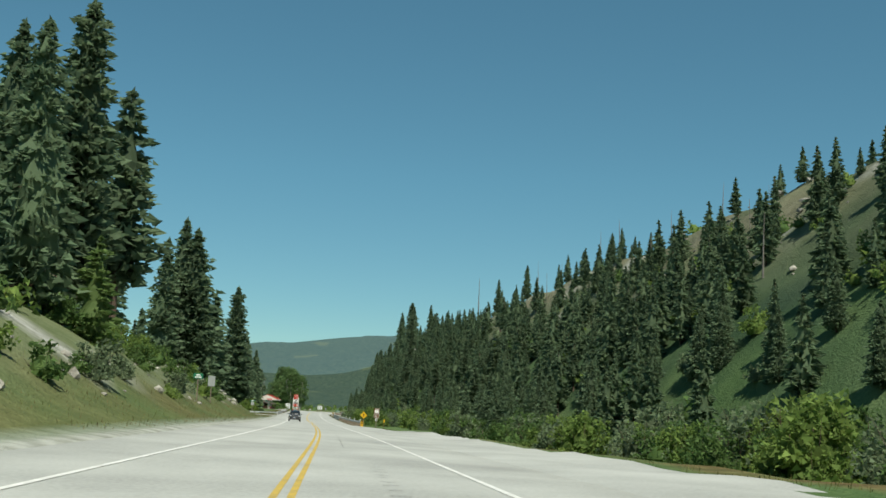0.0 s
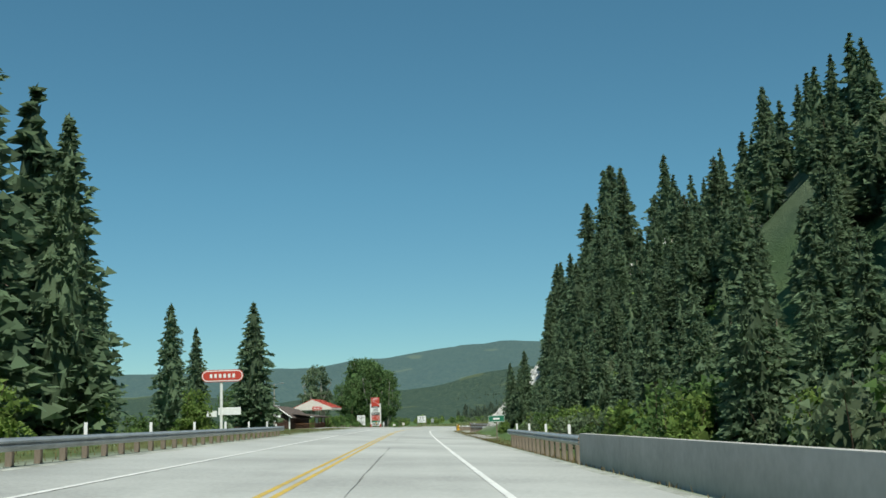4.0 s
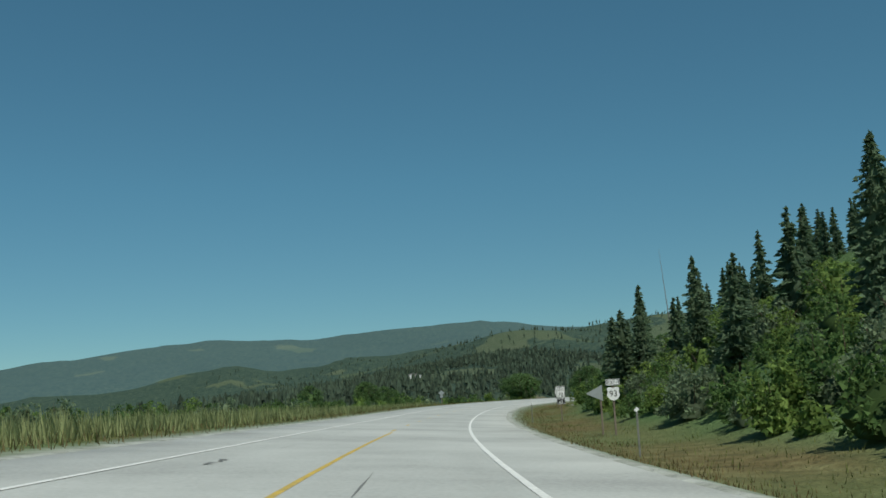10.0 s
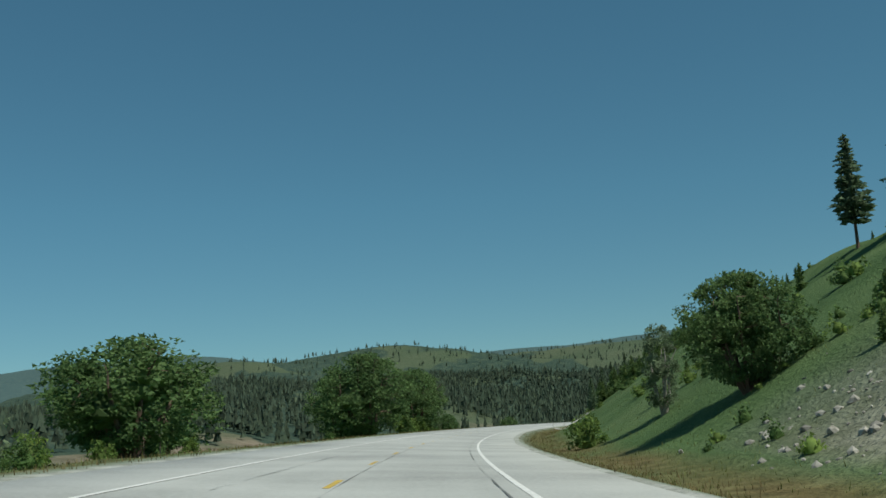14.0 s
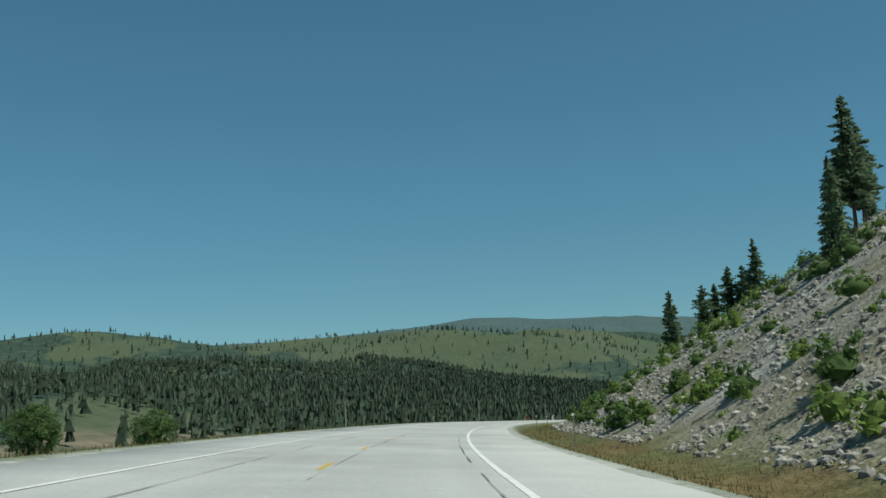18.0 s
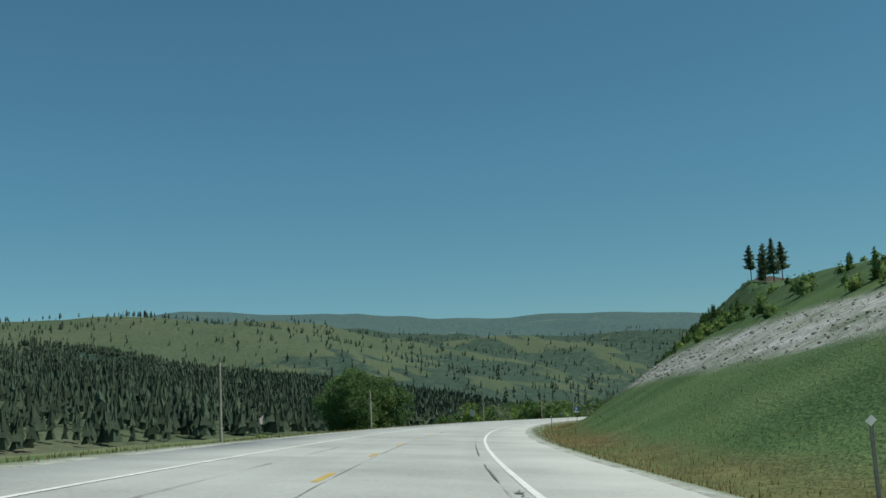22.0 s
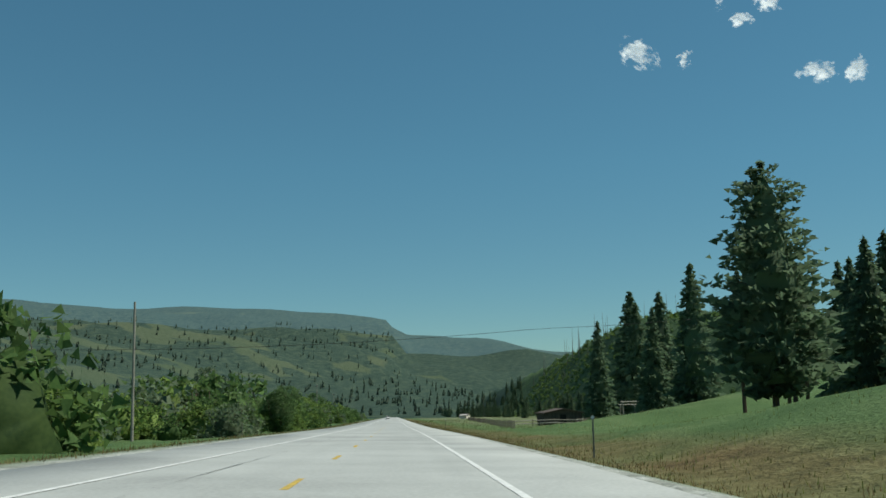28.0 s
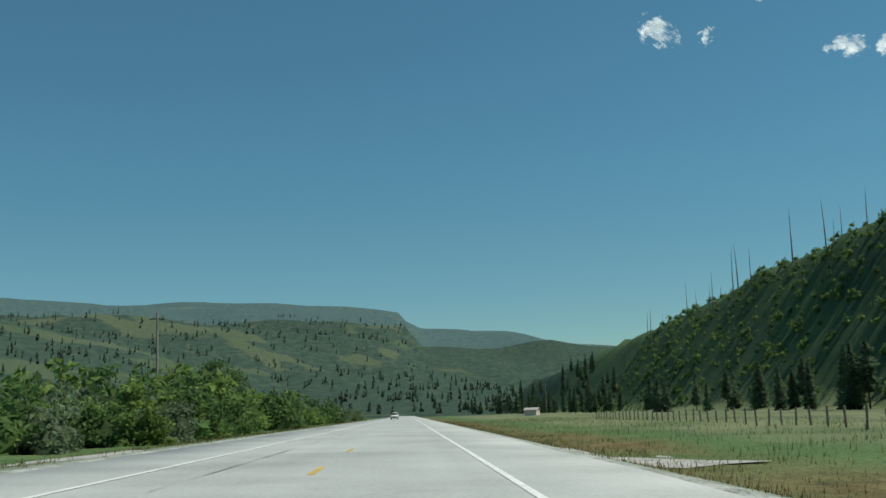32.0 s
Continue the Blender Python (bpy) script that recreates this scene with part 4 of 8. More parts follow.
def snag(name, seed, label):
    """A dead standing trunk one unit high, with broken branch stubs."""
    rng = np.random.RandomState(seed)
    z = np.linspace(0, 1, 7)
    bend = rng.uniform(-0.03, 0.03, 2)
    trunk = [(bend[0] * q * q, bend[1] * q * q, q) for q in z]
    bits = [tube(trunk, [0.016 * (1 - 0.85 * q) for q in z], 6)]
    root = new(name)
    mesh_object("trunk", *joined(bits), M_dead, root)
    bits = []
    for k in range(16):
        u, t = rng.uniform(0.3, 0.95), rng.uniform(0, 6.283)
        p = np.array([bend[0] * u * u, bend[1] * u * u, u])
        ln = rng.uniform(0.02, 0.09) * (1.1 - u)
        bits.append(tube([p, p + ln * np.array([math.cos(t), math.sin(t), -0.15])], [0.003, 0.001], 3))
    tagged(mesh_object("branch_stubs", *joined(bits), M_dead, root), kind="stuff")
    return tagged(root, label, "dead tree")


KINDS = {}


def kind(key, *obs):
    KINDS[key] = list(obs)


FIR, LOWFIR = "tall dark green fir on the hillside", "dark green fir among the hillside woods"
kind("fir", conifer("fir_tree", 1, FIR, 0.195, 0.05, 44, 13, tufts=10, tuft=0.036, power=0.72, ragged=0.3), conifer("fir_tree", 2, FIR, 0.175, 0.04, 46, 13, tufts=10, tuft=0.035, power=0.75, ragged=0.35),
     conifer("fir_tree", 3, FIR, 0.21, 0.08, 42, 13, tufts=10, tuft=0.038, power=0.66, ragged=0.35), conifer("fir_tree", 4, FIR, 0.165, 0.07, 46, 12, ragged=0.45, tufts=10, tuft=0.035, power=0.7))
kind("lowfir", conifer("fir_tree", 5, LOWFIR, 0.2, 0.06, 24, 9, tufts=3, tuft=0.075), conifer("fir_tree", 6, LOWFIR, 0.18, 0.04, 26, 8, tufts=3, tuft=0.07),
     conifer("fir_tree", 7, LOWFIR, 0.17, 0.12, 24, 8, ragged=0.4, tufts=3, tuft=0.075), conifer("fir_tree", 8, "slender fir with a bare lower trunk", 0.15, 0.25, 22, 8, ragged=0.4, tufts=3, tuft=0.07))
PINE = "open-crowned pine with a bare lower trunk"
kind("pine", conifer("pine_tree", 11, PINE, 0.18, 0.28, 26, 11, -0.05, M_pine, None, 0.55, 0.5, 0.048, 10, 0.35), conifer("pine_tree", 12, PINE, 0.16, 0.36, 24, 11, 0.05, M_pine, None, 0.6, 0.45, 0.05, 10, 0.35),
     conifer("pine_tree", 13, PINE, 0.14, 0.24, 28, 10, 0.1, M_pine, None, 0.5, 0.55, 0.045, 10, 0.35))
kind("tallpine", conifer("pine_tree", 21, "very tall ponderosa pine with a reddish trunk", 0.135, 0.14, 50, 15, 0.12, M_pine, None, 0.45, 0.5, 0.034, 10, 0.45),
     conifer("pine_tree", 22, "broad dark ponderosa pine with clumped needles", 0.27, 0.1, 38, 16, -0.1, M_pine, None, 0.6, 0.42, 0.036, 12, 0.5))
kind("young", conifer("young_fir", 31, "small bright green young fir", 0.27, 0.01, 17, 10, 0.1, M_young, None, 0.45, 0.65, 0.085, 5, 0.5),
     conifer("young_fir", 32, "small bright green young fir", 0.23, 0.01, 18, 10, 0.1, M_young, None, 0.45, 0.6, 0.08, 5, 0.5))
BROAD = "broad leafy cottonwood beside the road"
kind("cottonwood", clumped("cottonwood_tree", 41, BROAD, M_leaf, "round", 7, 400, 44, 0.024, None, 0.5, clump=0.07, trunk_h=0.1),
     clumped("cottonwood_tree", 42, BROAD, M_leaf, "round", 6, 190, 42, 0.03, None, 0.46, clump=0.08, trunk_h=0.14),
     clumped("poplar_tree", 43, "tall narrow poplar with small leaves", M_leaf, "tall", 5, 170, 40, 0.024, M_palebark, 0.2, clump=0.06),
     clumped("silver_poplar_tree", 44, "pale silvery tree with sparse foliage", M_silver, "tall", 5, 110, 34, 0.024, M_palebark, 0.24, clump=0.055))
BUSH = "dense green willow bush beside the road"
kind("bush", clumped("willow_bush", 51, BUSH, M_willow, "bush", 5, 48, 24, 0.08, None, 0.62, "bush", 0, 0.15, 0.012), clumped("willow_bush", 52, BUSH, M_shrub, "bush", 5, 52, 26, 0.07, None, 0.7, "bush", 0, 0.15, 0.012),
     clumped("willow_bush", 53, BUSH, M_willow, "bush", 5, 48, 26, 0.08, None, 0.55, "bush", 0, 0.16, 0.012),
     clumped("willow_bush", 56, BUSH, M_shrub, "bush", 5, 48, 26, 0.08, None, 0.85, "bush", 0, 0.16, 0.012),
     clumped("silvery_bush", 54, "pale grey-green silvery willow bush", M_silver, "bush", 5, 48, 26, 0.07, None, 0.65, "bush", 0, 0.15, 0.012))
kind("thicket", clumped("willow_bush", 71, BUSH, M_willow, "bush", 3, 26, 22, 0.092, None, 0.62, "bush", 0, 0.16, 0.012), clumped("willow_bush", 72, BUSH, M_shrub, "bush", 3, 26, 22, 0.092, None, 0.75, "bush", 0, 0.16, 0.012),
     clumped("silvery_bush", 73, "pale grey-green silvery willow bush", M_silver, "bush", 3, 26, 22, 0.088, None, 0.6, "bush", 0, 0.16, 0.012))
kind("scrub", clumped("low_shrub", 57, "low dark green shrub on the slope", M_shrub, "bush", 3, 18, 12, 0.17, None, 0.8, "bush", 0, 0.2, 0.012),
     clumped("low_shrub", 58, "low dark green shrub on the slope", M_willow, "bush", 3, 18, 12, 0.17, None, 0.7, "bush", 0, 0.2, 0.012))
kind("undergrowth", clumped("low_shrub", 81, "low dark green shrub on the slope", M_shrub, "bush", 1, 9, 7, 0.2, None, 0.75, "bush", 0, 0.22, 0.012),
     clumped("low_shrub", 82, "low green shrub on the slope", M_willow, "bush", 1, 9, 7, 0.2, None, 0.7, "bush", 0, 0.22, 0.012))
kind("blossom", clumped("blossoming_bush", 55, "bush covered in pale blossom", M_blossom, "bush", 6, 44, 34, 0.06, None, 0.75, "bush", 0, 0.15, 0.012))
kind("snag", snag("dead_tree", 61, "grey dead standing tree trunk"), snag("dead_tree", 62, "grey dead standing tree trunk"))
USED = {}


def grow(key, s, n, h, which=None, lean=(0, 0), label="", group="", wide=1.0):
    """Stands a tree or bush h high at s, n; the first of each kind is the model itself, later ones copies."""
    v = KINDS[key]
    r = random.Random(int(s * 131 + n * 977))
    k = r.randrange(len(v)) if which is None else which
    x, y = xy(s, n)
    m = pose(float(x), float(y), height(s, n) - 0.02 * h, lean[0], lean[1], r.uniform(0, 360))
    z = Matrix.Diagonal((h * wide * r.uniform(0.92, 1.1), h * wide * r.uniform(0.92, 1.1), h, 1))
    ob = v[k]
    if (key, k) in USED:
        ob = copy_thing(v[k], m)
        ob.matrix_basis = m @ z
    else:
        USED[key, k] = True
        ob.matrix_basis = m @ z
    return tagged(ob, label, group=group or f"{key} trees" if key not in ("bush", "blossom", "scrub") else "roadside bushes")


# by the first bend, on the left-hand cut bank
for key, s, n, h, w in (("fir", 109, -23, 16.5, 2), ("fir", 105, -25.5, 21.5, 1), ("fir", 101, -29, 19, 0), ("fir", 98, -24, 12, 3), ("fir", 92, -27, 17, 2), ("tallpine", 53, -13.6, 16.5, 0), ("pine", 65, -13.5, 15.5, 2), ("young", 44, -10.4, 4.4, 0), ("fir", 43, -13, 12, 0), 
                        ("fir", 126, -16.6, 19, 2), ("fir", 127, -14, 12.5, 0), ("fir", 122, -18, 15, 1), ("fir", 130, -17, 13, 3), ("fir", 124, -12.8, 9, 0), ("fir", 36, -15, 14, 1), ("fir", 58, -17, 11, 3), ("fir", 30, -13, 12, 2),
                        ("fir", 50, -16, 13, 2), ("fir", 20, -14, 13, 1), ("fir", 62, -19, 13, 0),
                        ("fir", 138, -15.5, 12, 1)):
    grow(key, s, n, h, w)
grow("fir", 126, -15.2, 18.5, 2, wide=1.3)
grow("fir", 128, -12.8, 12.5, 0, wide=1.4)
grow("fir", 124, -14, 11, 3, wide=1.3)
# by the bridge and the store
for key, s, n, h, w in (("tallpine", 177, -13.8, 20.5, 0), ("fir", 183, -10.6, 10.5, 0), ("fir", 190, -12.5, 9, 1), ("fir", 247.5, -15.6, 12, 2), ("fir", 205, -30, 17, 0), ("fir", 205, -26, 17.5, 3), ("fir", 200, -33, 18, 1), ("fir", 196, -37, 16, 2), ("lowfir", 190, -19, 14, 0), ("lowfir", 186, -24, 13, 2), ("lowfir", 182, -31, 13, 1), ("lowfir", 188, -35, 14, 0), ("fir", 179, -12, 12.5, 2), ("lowfir", 185, -12.4, 12, 0), ("lowfir", 193, -15, 13, 1), ("lowfir", 178, -17, 12, 0), ("lowfir", 174, -21, 12, 1), ("lowfir", 177, -27, 13, 2), ("lowfir", 170, -25, 11, 0), ("lowfir", 180, -38, 14, 2),
                        ("fir", 200, -22, 13, 1), ("fir", 210, -35, 12.5, 2), ("fir", 195, -23, 12, 0), ("fir", 188, -16, 11, 1), ("fir", 215, -22, 10, 2), ("fir", 230, -24, 12, 3),
                        ("fir", 240, -19, 9, 1), ("pine", 199, -18, 10, 1), ("fir", 222, -40, 12, 0), ("fir", 250, -24, 12.5, 0), ("fir", 190, -28, 11, 2)):
    grow(key, s, n, h, w)
# above and beside the rock cut
for key, s, n, h, w in (("tallpine", 272, 18.2, 13.5, 0), ("tallpine", 267, 20.5, 14.5, 0), ("fir", 262, 21, 13, 3), ("pine", 257, 20.5, 11, 2), ("fir", 252, 18, 12, 1), ("fir", 248, 15.5, 7.5, 0), ("fir", 245, 17, 8, 2), ("fir", 240, 14.2, 7, 0), ("fir", 236, 15, 7.5, 2),
                        ("fir", 243, 13.4, 8, 3), ("fir", 238, 12.2, 6.5, 1), ("fir", 234, 12.8, 7, 2), ("fir", 250, 13.2, 8, 3), ("fir", 228, 15, 6.5, 1), ("pine", 279, 27, 11, 1), ("fir", 258, 25, 11, 1),
                        ("fir", 242, 11.4, 6.5, 0), ("fir", 246, 12.5, 8, 2), ("fir", 237, 10.6, 5.5, 3), ("scrub", 246, 6.4, 0.5, 0), ("fir", 300, 24, 3.0, 1), ("fir", 302, 21, 1.4, 0)):
    grow(key, s, n, h, w)
# ridge trees and snags over the first hillside
for key, s, n, h, w in (("snag", 127, 34, 5, 0), ("snag", 112, 32, 4.6, 1), ("fir", 115, 32, 4, 2), ("fir", 108, 32.5, 2, 1), ("snag", 84, 32.4, 3.6, 0), ("snag", 59, 24.6, 4, 1), ("snag", 59, 27.6, 3, 0),
                        ("fir", 60, 31.4, 1.8, 3), ("fir", 58, 33, 1.6, 0), ("fir", 55, 31, 3, 1), ("fir", 216, 23, 6.2, 2), ("snag", 184, 27.5, 7.8, 0), ("fir", 166, 28, 5.4, 1), ("fir", 153, 30, 5.2, 0),
                        ("snag", 145, 30, 4.6, 1), ("snag", 98, 33, 3, 0), ("snag", 72, 31, 2.6, 1)):
    grow(key, s, n, h, w)
# slope after the rock
for key, s, n, h, w in (("pine", 372, 9.8, 4.2, 2), ("pine", 364, 9.4, 3.4, 2), ("pine", 363, 10.5, 3.2, 0), ("pine", 366, 12, 3.2, 1), ("pine", 407, 24, 5.6, 0), ("pine", 404, 24.6, 5.2, 1), ("fir", 384, 20, 5.2, 2),
                        ("fir", 354, 9.5, 2.6, 0), ("fir", 375, 10.4, 2.8, 1), ("fir", 383, 9.9, 2.8, 2), ("fir", 444, 9.3, 3.3, 0), ("pine", 433, 8.8, 4.1, 2), ("fir", 431, 9.5, 3.4, 3), ("fir", 434, 10.6, 4.9, 1),
                        ("pine", 424, 8.4, 4.1, 2), ("fir", 424, 9.4, 3.7, 2), ("fir", 395, 11, 4.4, 0), ("fir", 412, 10, 4.2, 1)):
    grow(key, s, n, h * 1.15, w)
for key, s, n, h, w in (("pine", 574, 21, 6.2, 2), ("pine", 570, 22.5, 6, 1), ("pine", 556, 19.4, 4.2, 0), ("pine", 566, 24, 5, 0), ("pine", 580, 26, 5, 2), ("pine", 550, 22, 3.4, 1),
                        ("fir", 618, 8.4, 3.2, 0), ("fir", 622, 9.5, 3.4, 2), ("fir", 627, 10.5, 3.4, 1), ("fir", 630, 12, 3.6, 3), ("fir", 657, 23, 2.8, 0), ("fir", 645, 20.5, 2.6, 1), ("fir", 646, 22, 2.4, 2),
                        ("fir", 705, 13.4, 3.6, 0), ("fir", 704, 15.5, 3.0, 1), ("pine", 715, 17.6, 6.2, 2), ("pine", 724, 21, 4.6, 0), ("pine", 733, 24, 7, 1), ("fir", 735, 25, 3.6, 2)):
    grow(key, s, n, h, w)
for key, s, n, h, w in (("pine", 782, 16.5, 7.6, 2), ("pine", 784, 20, 6.6, 0), ("pine", 786, 23, 7.6, 1), ("pine", 783, 25.5, 9, 2), ("pine", 788, 21.6, 6.6, 1), ("pine", 785, 24.4, 7, 0), ("pine", 830, 18.5, 3.6, 1), ("fir", 828, 19.5, 2.8, 0),
                        ("fir", 826, 20.5, 4, 2), ("pine", 977, 25, 5.2, 1), ("fir", 973, 26.2, 4, 1), ("pine", 966, 26.2, 5.5, 0), ("pine", 962, 27, 5.8, 2), ("pine", 964, 28.2, 5.4, 1), ("fir", 1000, 25, 1.6, 3), ("snag", 1013, 25, 3.6, 0),
                        ("snag", 1011, 24, 2.6, 1), ("fir", 975, 7.7, 2.7, 0), ("fir", 979, 8.6, 2, 1), ("fir", 986, 11, 1.6, 2), ("fir", 990, 14.2, 2, 3)):
    grow(key, s, n, h, w)
# beside the meadow
for key, s, n, h, w in (("tallpine", 1096, 16, 11.3, 1), ("fir", 1106, 25, 10, 2), ("fir", 1110, 28, 11, 0), ("fir", 1103, 27, 9.5, 3), ("pine", 1107, 31, 11, 2), ("fir", 1100, 24, 8.5, 1), ("fir", 1114, 34, 11, 1), ("fir", 1195, 33.2, 16.4, 0), ("fir", 1158, 27, 13.6, 2), ("fir", 1168, 22.5, 11.5, 1), ("fir", 1146, 27, 13, 0), ("fir", 1121, 30, 11, 3), ("fir", 1117, 29, 10.5, 2),
                        ("pine", 1112, 23, 11, 2), ("pine", 1118, 22, 10, 1), ("fir", 1151, 24.5, 11, 1), ("pine", 1105, 20, 8.5, 2), ("fir", 1204, 34.5, 19, 2), ("fir", 1211, 36, 13, 1), ("fir", 1254, 47, 7, 0),
                        ("fir", 1263, 46, 7, 1), ("fir", 1276, 45, 7.4, 3), ("pine", 1100, 19, 7, 1), ("fir", 1108, 33, 12, 0)):
    grow(key, s, n, h, w)
for s, n, h in ((1378, 55.5, 9.5), (1370, 56, 8), (1359, 59, 8.4), (1337, 56.5, 3.6), (1305, 58.3, 5.4), (1301, 60, 4.2), (1299, 65, 5.4), (1298, 67, 5.2), (1392, 56, 7.8), (1387, 59.3, 8.6), (1346, 59, 7), (1338, 58, 4.2), (1436, 54.5, 8.4)):
    grow("snag", s, n, h)
# thin leaning snags on the slope
for s, n, h, ly in ((494, 17, 11.5, 5), (502, 24, 6.5, 4)):
    grow("snag", s, n, h, 1, (0, ly), wide=0.45)
# broadleaf trees on the left: roadside cottonwoods, the grove behind the store
for s, n, h, w, wide in ((603, -10, 7.0, 0, 1.0), (611, -13.5, 6.4, 0, 0.95), (621, -8.6, 6.4, 0, 1.0), (633, -10.5, 3.6, 1, 1.05), (560, -13, 5.0, 1, 1.3), (568, -16, 5.4, 1, 1.25), (580, -19, 5.8, 1, 1.25), (590, -22, 6.0, 1, 1.3), (376, -33, 15, 2, 1.0), (380, -36.5, 15.5, 2, 1.05), (386, -40, 13.5, 2, 1.0), (381, -47, 14.5, 3, 1.1), (372, -30.5, 13.5, 2, 1.1), (392, -38, 15, 2, 1.0), (379, -30, 12.5, 2, 1.2), (384, -34.5, 14.5, 2, 1.0), (388, -51, 14, 3, 1.0), (374, -36, 11, 1, 0.8), (318, -38, 8, 1, 0.9), (804, -21.4, 2.4, 3, 1.4), (1168, -20.5, 7.2, 3, 1.2), (1136, -9.4, 3.6, 0, 0.8), (1311, -19.5, 7.2, 1, 0.9)):
    grow("cottonwood", s, n, h, w, wide=wide)
for s, n, h, w in ((556, 7.4, 3.2, 3), (548, 8.4, 3.4, 0), (968, -30, 9.5, 0), (975, -33, 10.5, 2), (972, -27, 8.6, 1), (980, -36, 9.5, 0), (1182, -13.5, 5.2, 1), (760, -30, 4.4, 1), (790, -60, 7, 0), (570, -60, 6, 1), (585, -55, 6.5, 0), (640, -80, 8, 1), (1010, -12, 2.8, 1), (1060, -15, 3, 0)):
    grow("cottonwood", s, n, h, w)

rnd = random.Random(7)


MASS = {}


def scatter(key, count, s0, s1, n0, n1, h0, h1, power=1.0, which=None, keep=None, wide=1.0, mass="", near=None):
    """Strews trees or bushes over a stretch of the plan; past the nearest ones they join a mass of growth."""
    made = 0
    while made < count:
        s, n = rnd.uniform(s0, s1), n0 + (n1 - n0) * rnd.random() ** power
        made += 1
        if keep and not keep(s, n):
            continue
        h = rnd.uniform(h0, h1)
        if mass and near and near(s, n) and key == "lowfir":
            key_ = "fir"
        else:
            key_ = key
        if mass and not (near and near(s, n)):
            MASS.setdefault(mass, []).append(({"bush": "thicket", "scrub": "undergrowth"}.get(key, key), s, n, h, wide))
        else:
            grow(key_, s, n, h, which, wide=wide)


def grow_mass(name, label, category):
    """One object of kind stuff, from many copies of the models' meshes."""
    r = np.random.RandomState(len(MASS[name]))
    models = {}
    V, F, M, mats, o = [], [], [], [], 0
    for key, s, n, h, wide in MASS[name]:
        v = KINDS[key]
        k = r.randint(len(v))
        if (key, k) not in models:
            bits = []
            for ob in v[k].children:
                me = ob.data
                co = np.empty(len(me.vertices) * 3)
                me.vertices.foreach_get("co", co)
                me.calc_loop_triangles()
                tri = np.empty(len(me.loop_triangles) * 3, int)
                me.loop_triangles.foreach_get("vertices", tri)
                if me.materials[0] not in mats:
                    mats.append(me.materials[0])
                bits.append((co.reshape(-1, 3), tri.reshape(-1, 3), mats.index(me.materials[0])))
            models[key, k] = bits
        x, y = xy(s, n)
        z = height(s, n) - 0.02 * h
        t = r.uniform(0, 6.283)
        c, sn_ = math.cos(t), math.sin(t)
        w = wide * r.uniform(0.9, 1.1)
        R = np.array([[c * w, -sn_ * w, 0], [sn_ * w, c * w, 0], [0, 0, 1]]) * h
        for co, tri, mi in models[key, k]:
            V.append(co @ R.T + (float(x), float(y), z))
            F.append(tri + o)
            M.append(np.full(len(tri), mi))
            o += len(co)
    V, F, M = np.concatenate(V), np.concatenate(F), np.concatenate(M)
    me = bpy.data.meshes.new(name)
    me.vertices.add(len(V))
    me.vertices.foreach_set("co", V.ravel())
    me.loops.add(F.size)
    me.loops.foreach_set("vertex_index", F.ravel())
    me.polygons.add(len(F))
    me.polygons.foreach_set("loop_start", np.arange(0, F.size, 3))
    me.polygons.foreach_set("material_index", M)
    for m in mats:
        me.materials.append(m)
    me.update(calc_edges=True)
    tagged(new(name, me), label, category, kind="stuff")


HW = "hillside_woods"
scatter("lowfir", 250, 60, 240, 12, 25, 3.4, 5.6, 1.2, keep=lambda s, n: n > 12 + 2 * math.sin(s * 0.05), mass=HW, near=lambda s, n: n < 15.5)
scatter("lowfir", 100, -10, 130, 18, 32, 2.8, 4.8, 1.6, mass=HW, near=lambda s, n: n < 21)
scatter("lowfir", 60, 60, 250, 22, 42, 2, 4, mass=HW)
scatter("pine", 20, 100, 240, 13, 20, 5, 6.5)
scatter("snag", 22, 20, 230, 24, 48, 2.5, 5)
scatter("lowfir", 60, 345, 470, 9, 30, 2.6, 5, keep=lambda s, n: s > 376 or n > 14)
scatter("bush", 46, 385, 472, 7.2, 12, 0.9, 1.9, mass="willow_thicket", near=lambda s, n: n < 9)
scatter("bush", 110, 384, 440, 7.2, 13, 0.5, 1.1, mass="willow_thicket")
scatter("bush", 60, 385, 480, 9, 20, 0.9, 1.7, mass="willow_thicket")
scatter("bush", 60, 304, 420, -60, -24, 1.4, 2.8, mass="willow_thicket")
scatter("bush", 100, 420, 570, -50, -13, 0.9, 2.0, mass="willow_thicket")
scatter("scrub", 90, 330, 480, 8, 26, 0.5, 1.3, mass="slope_scrub", near=lambda s, n: n < 13)
scatter("young", 300, 612, 650, 8.4, 27, 1.0, 2.5, 1.2, keep=lambda s, n: n > 8.0 + max(0, 625 - s) * 0.25, mass="young_firs", near=lambda s, n: n < 15)
scatter("young", 40, 470, 590, 9, 24, 0.6, 1.6)
scatter("scrub", 330, 468, 550, 5.6, 24, 0.15, 0.5, mass="slope_scrub")
scatter("scrub", 90, 470, 610, 7, 22, 0.3, 0.8, mass="slope_scrub", near=lambda s, n: n < 11)
scatter("scrub", 260, 664, 770, 5.6, 22, 0.25, 0.8, mass="slope_scrub", near=lambda s, n: n < 8.5)
scatter("scrub", 420, 664, 770, 5.2, 24, 0.12, 0.35, mass="slope_scrub")
scatter("scrub", 110, 768, 806, 6.4, 16, 0.25, 0.6, keep=lambda s, n: abs(n - 8.5 - (s - 768) * 0.05 - 0.8 * math.sin(s)) < 2.2, mass="slope_scrub", near=lambda s, n: n < 8)
scatter("young", 240, 850, 1035, 7, 30, 0.7, 1.5, keep=lambda s, n: 5.5 < right_rise(s, n) < 8.6 and s < 970, mass="young_firs", near=lambda s, n: s > 960)
scatter("scrub", 420, 850, 1035, 7, 26, 0.5, 1.1, keep=lambda s, n: 5.5 < right_rise(s, n) < 9.5 and s < 975, mass="slope_scrub")
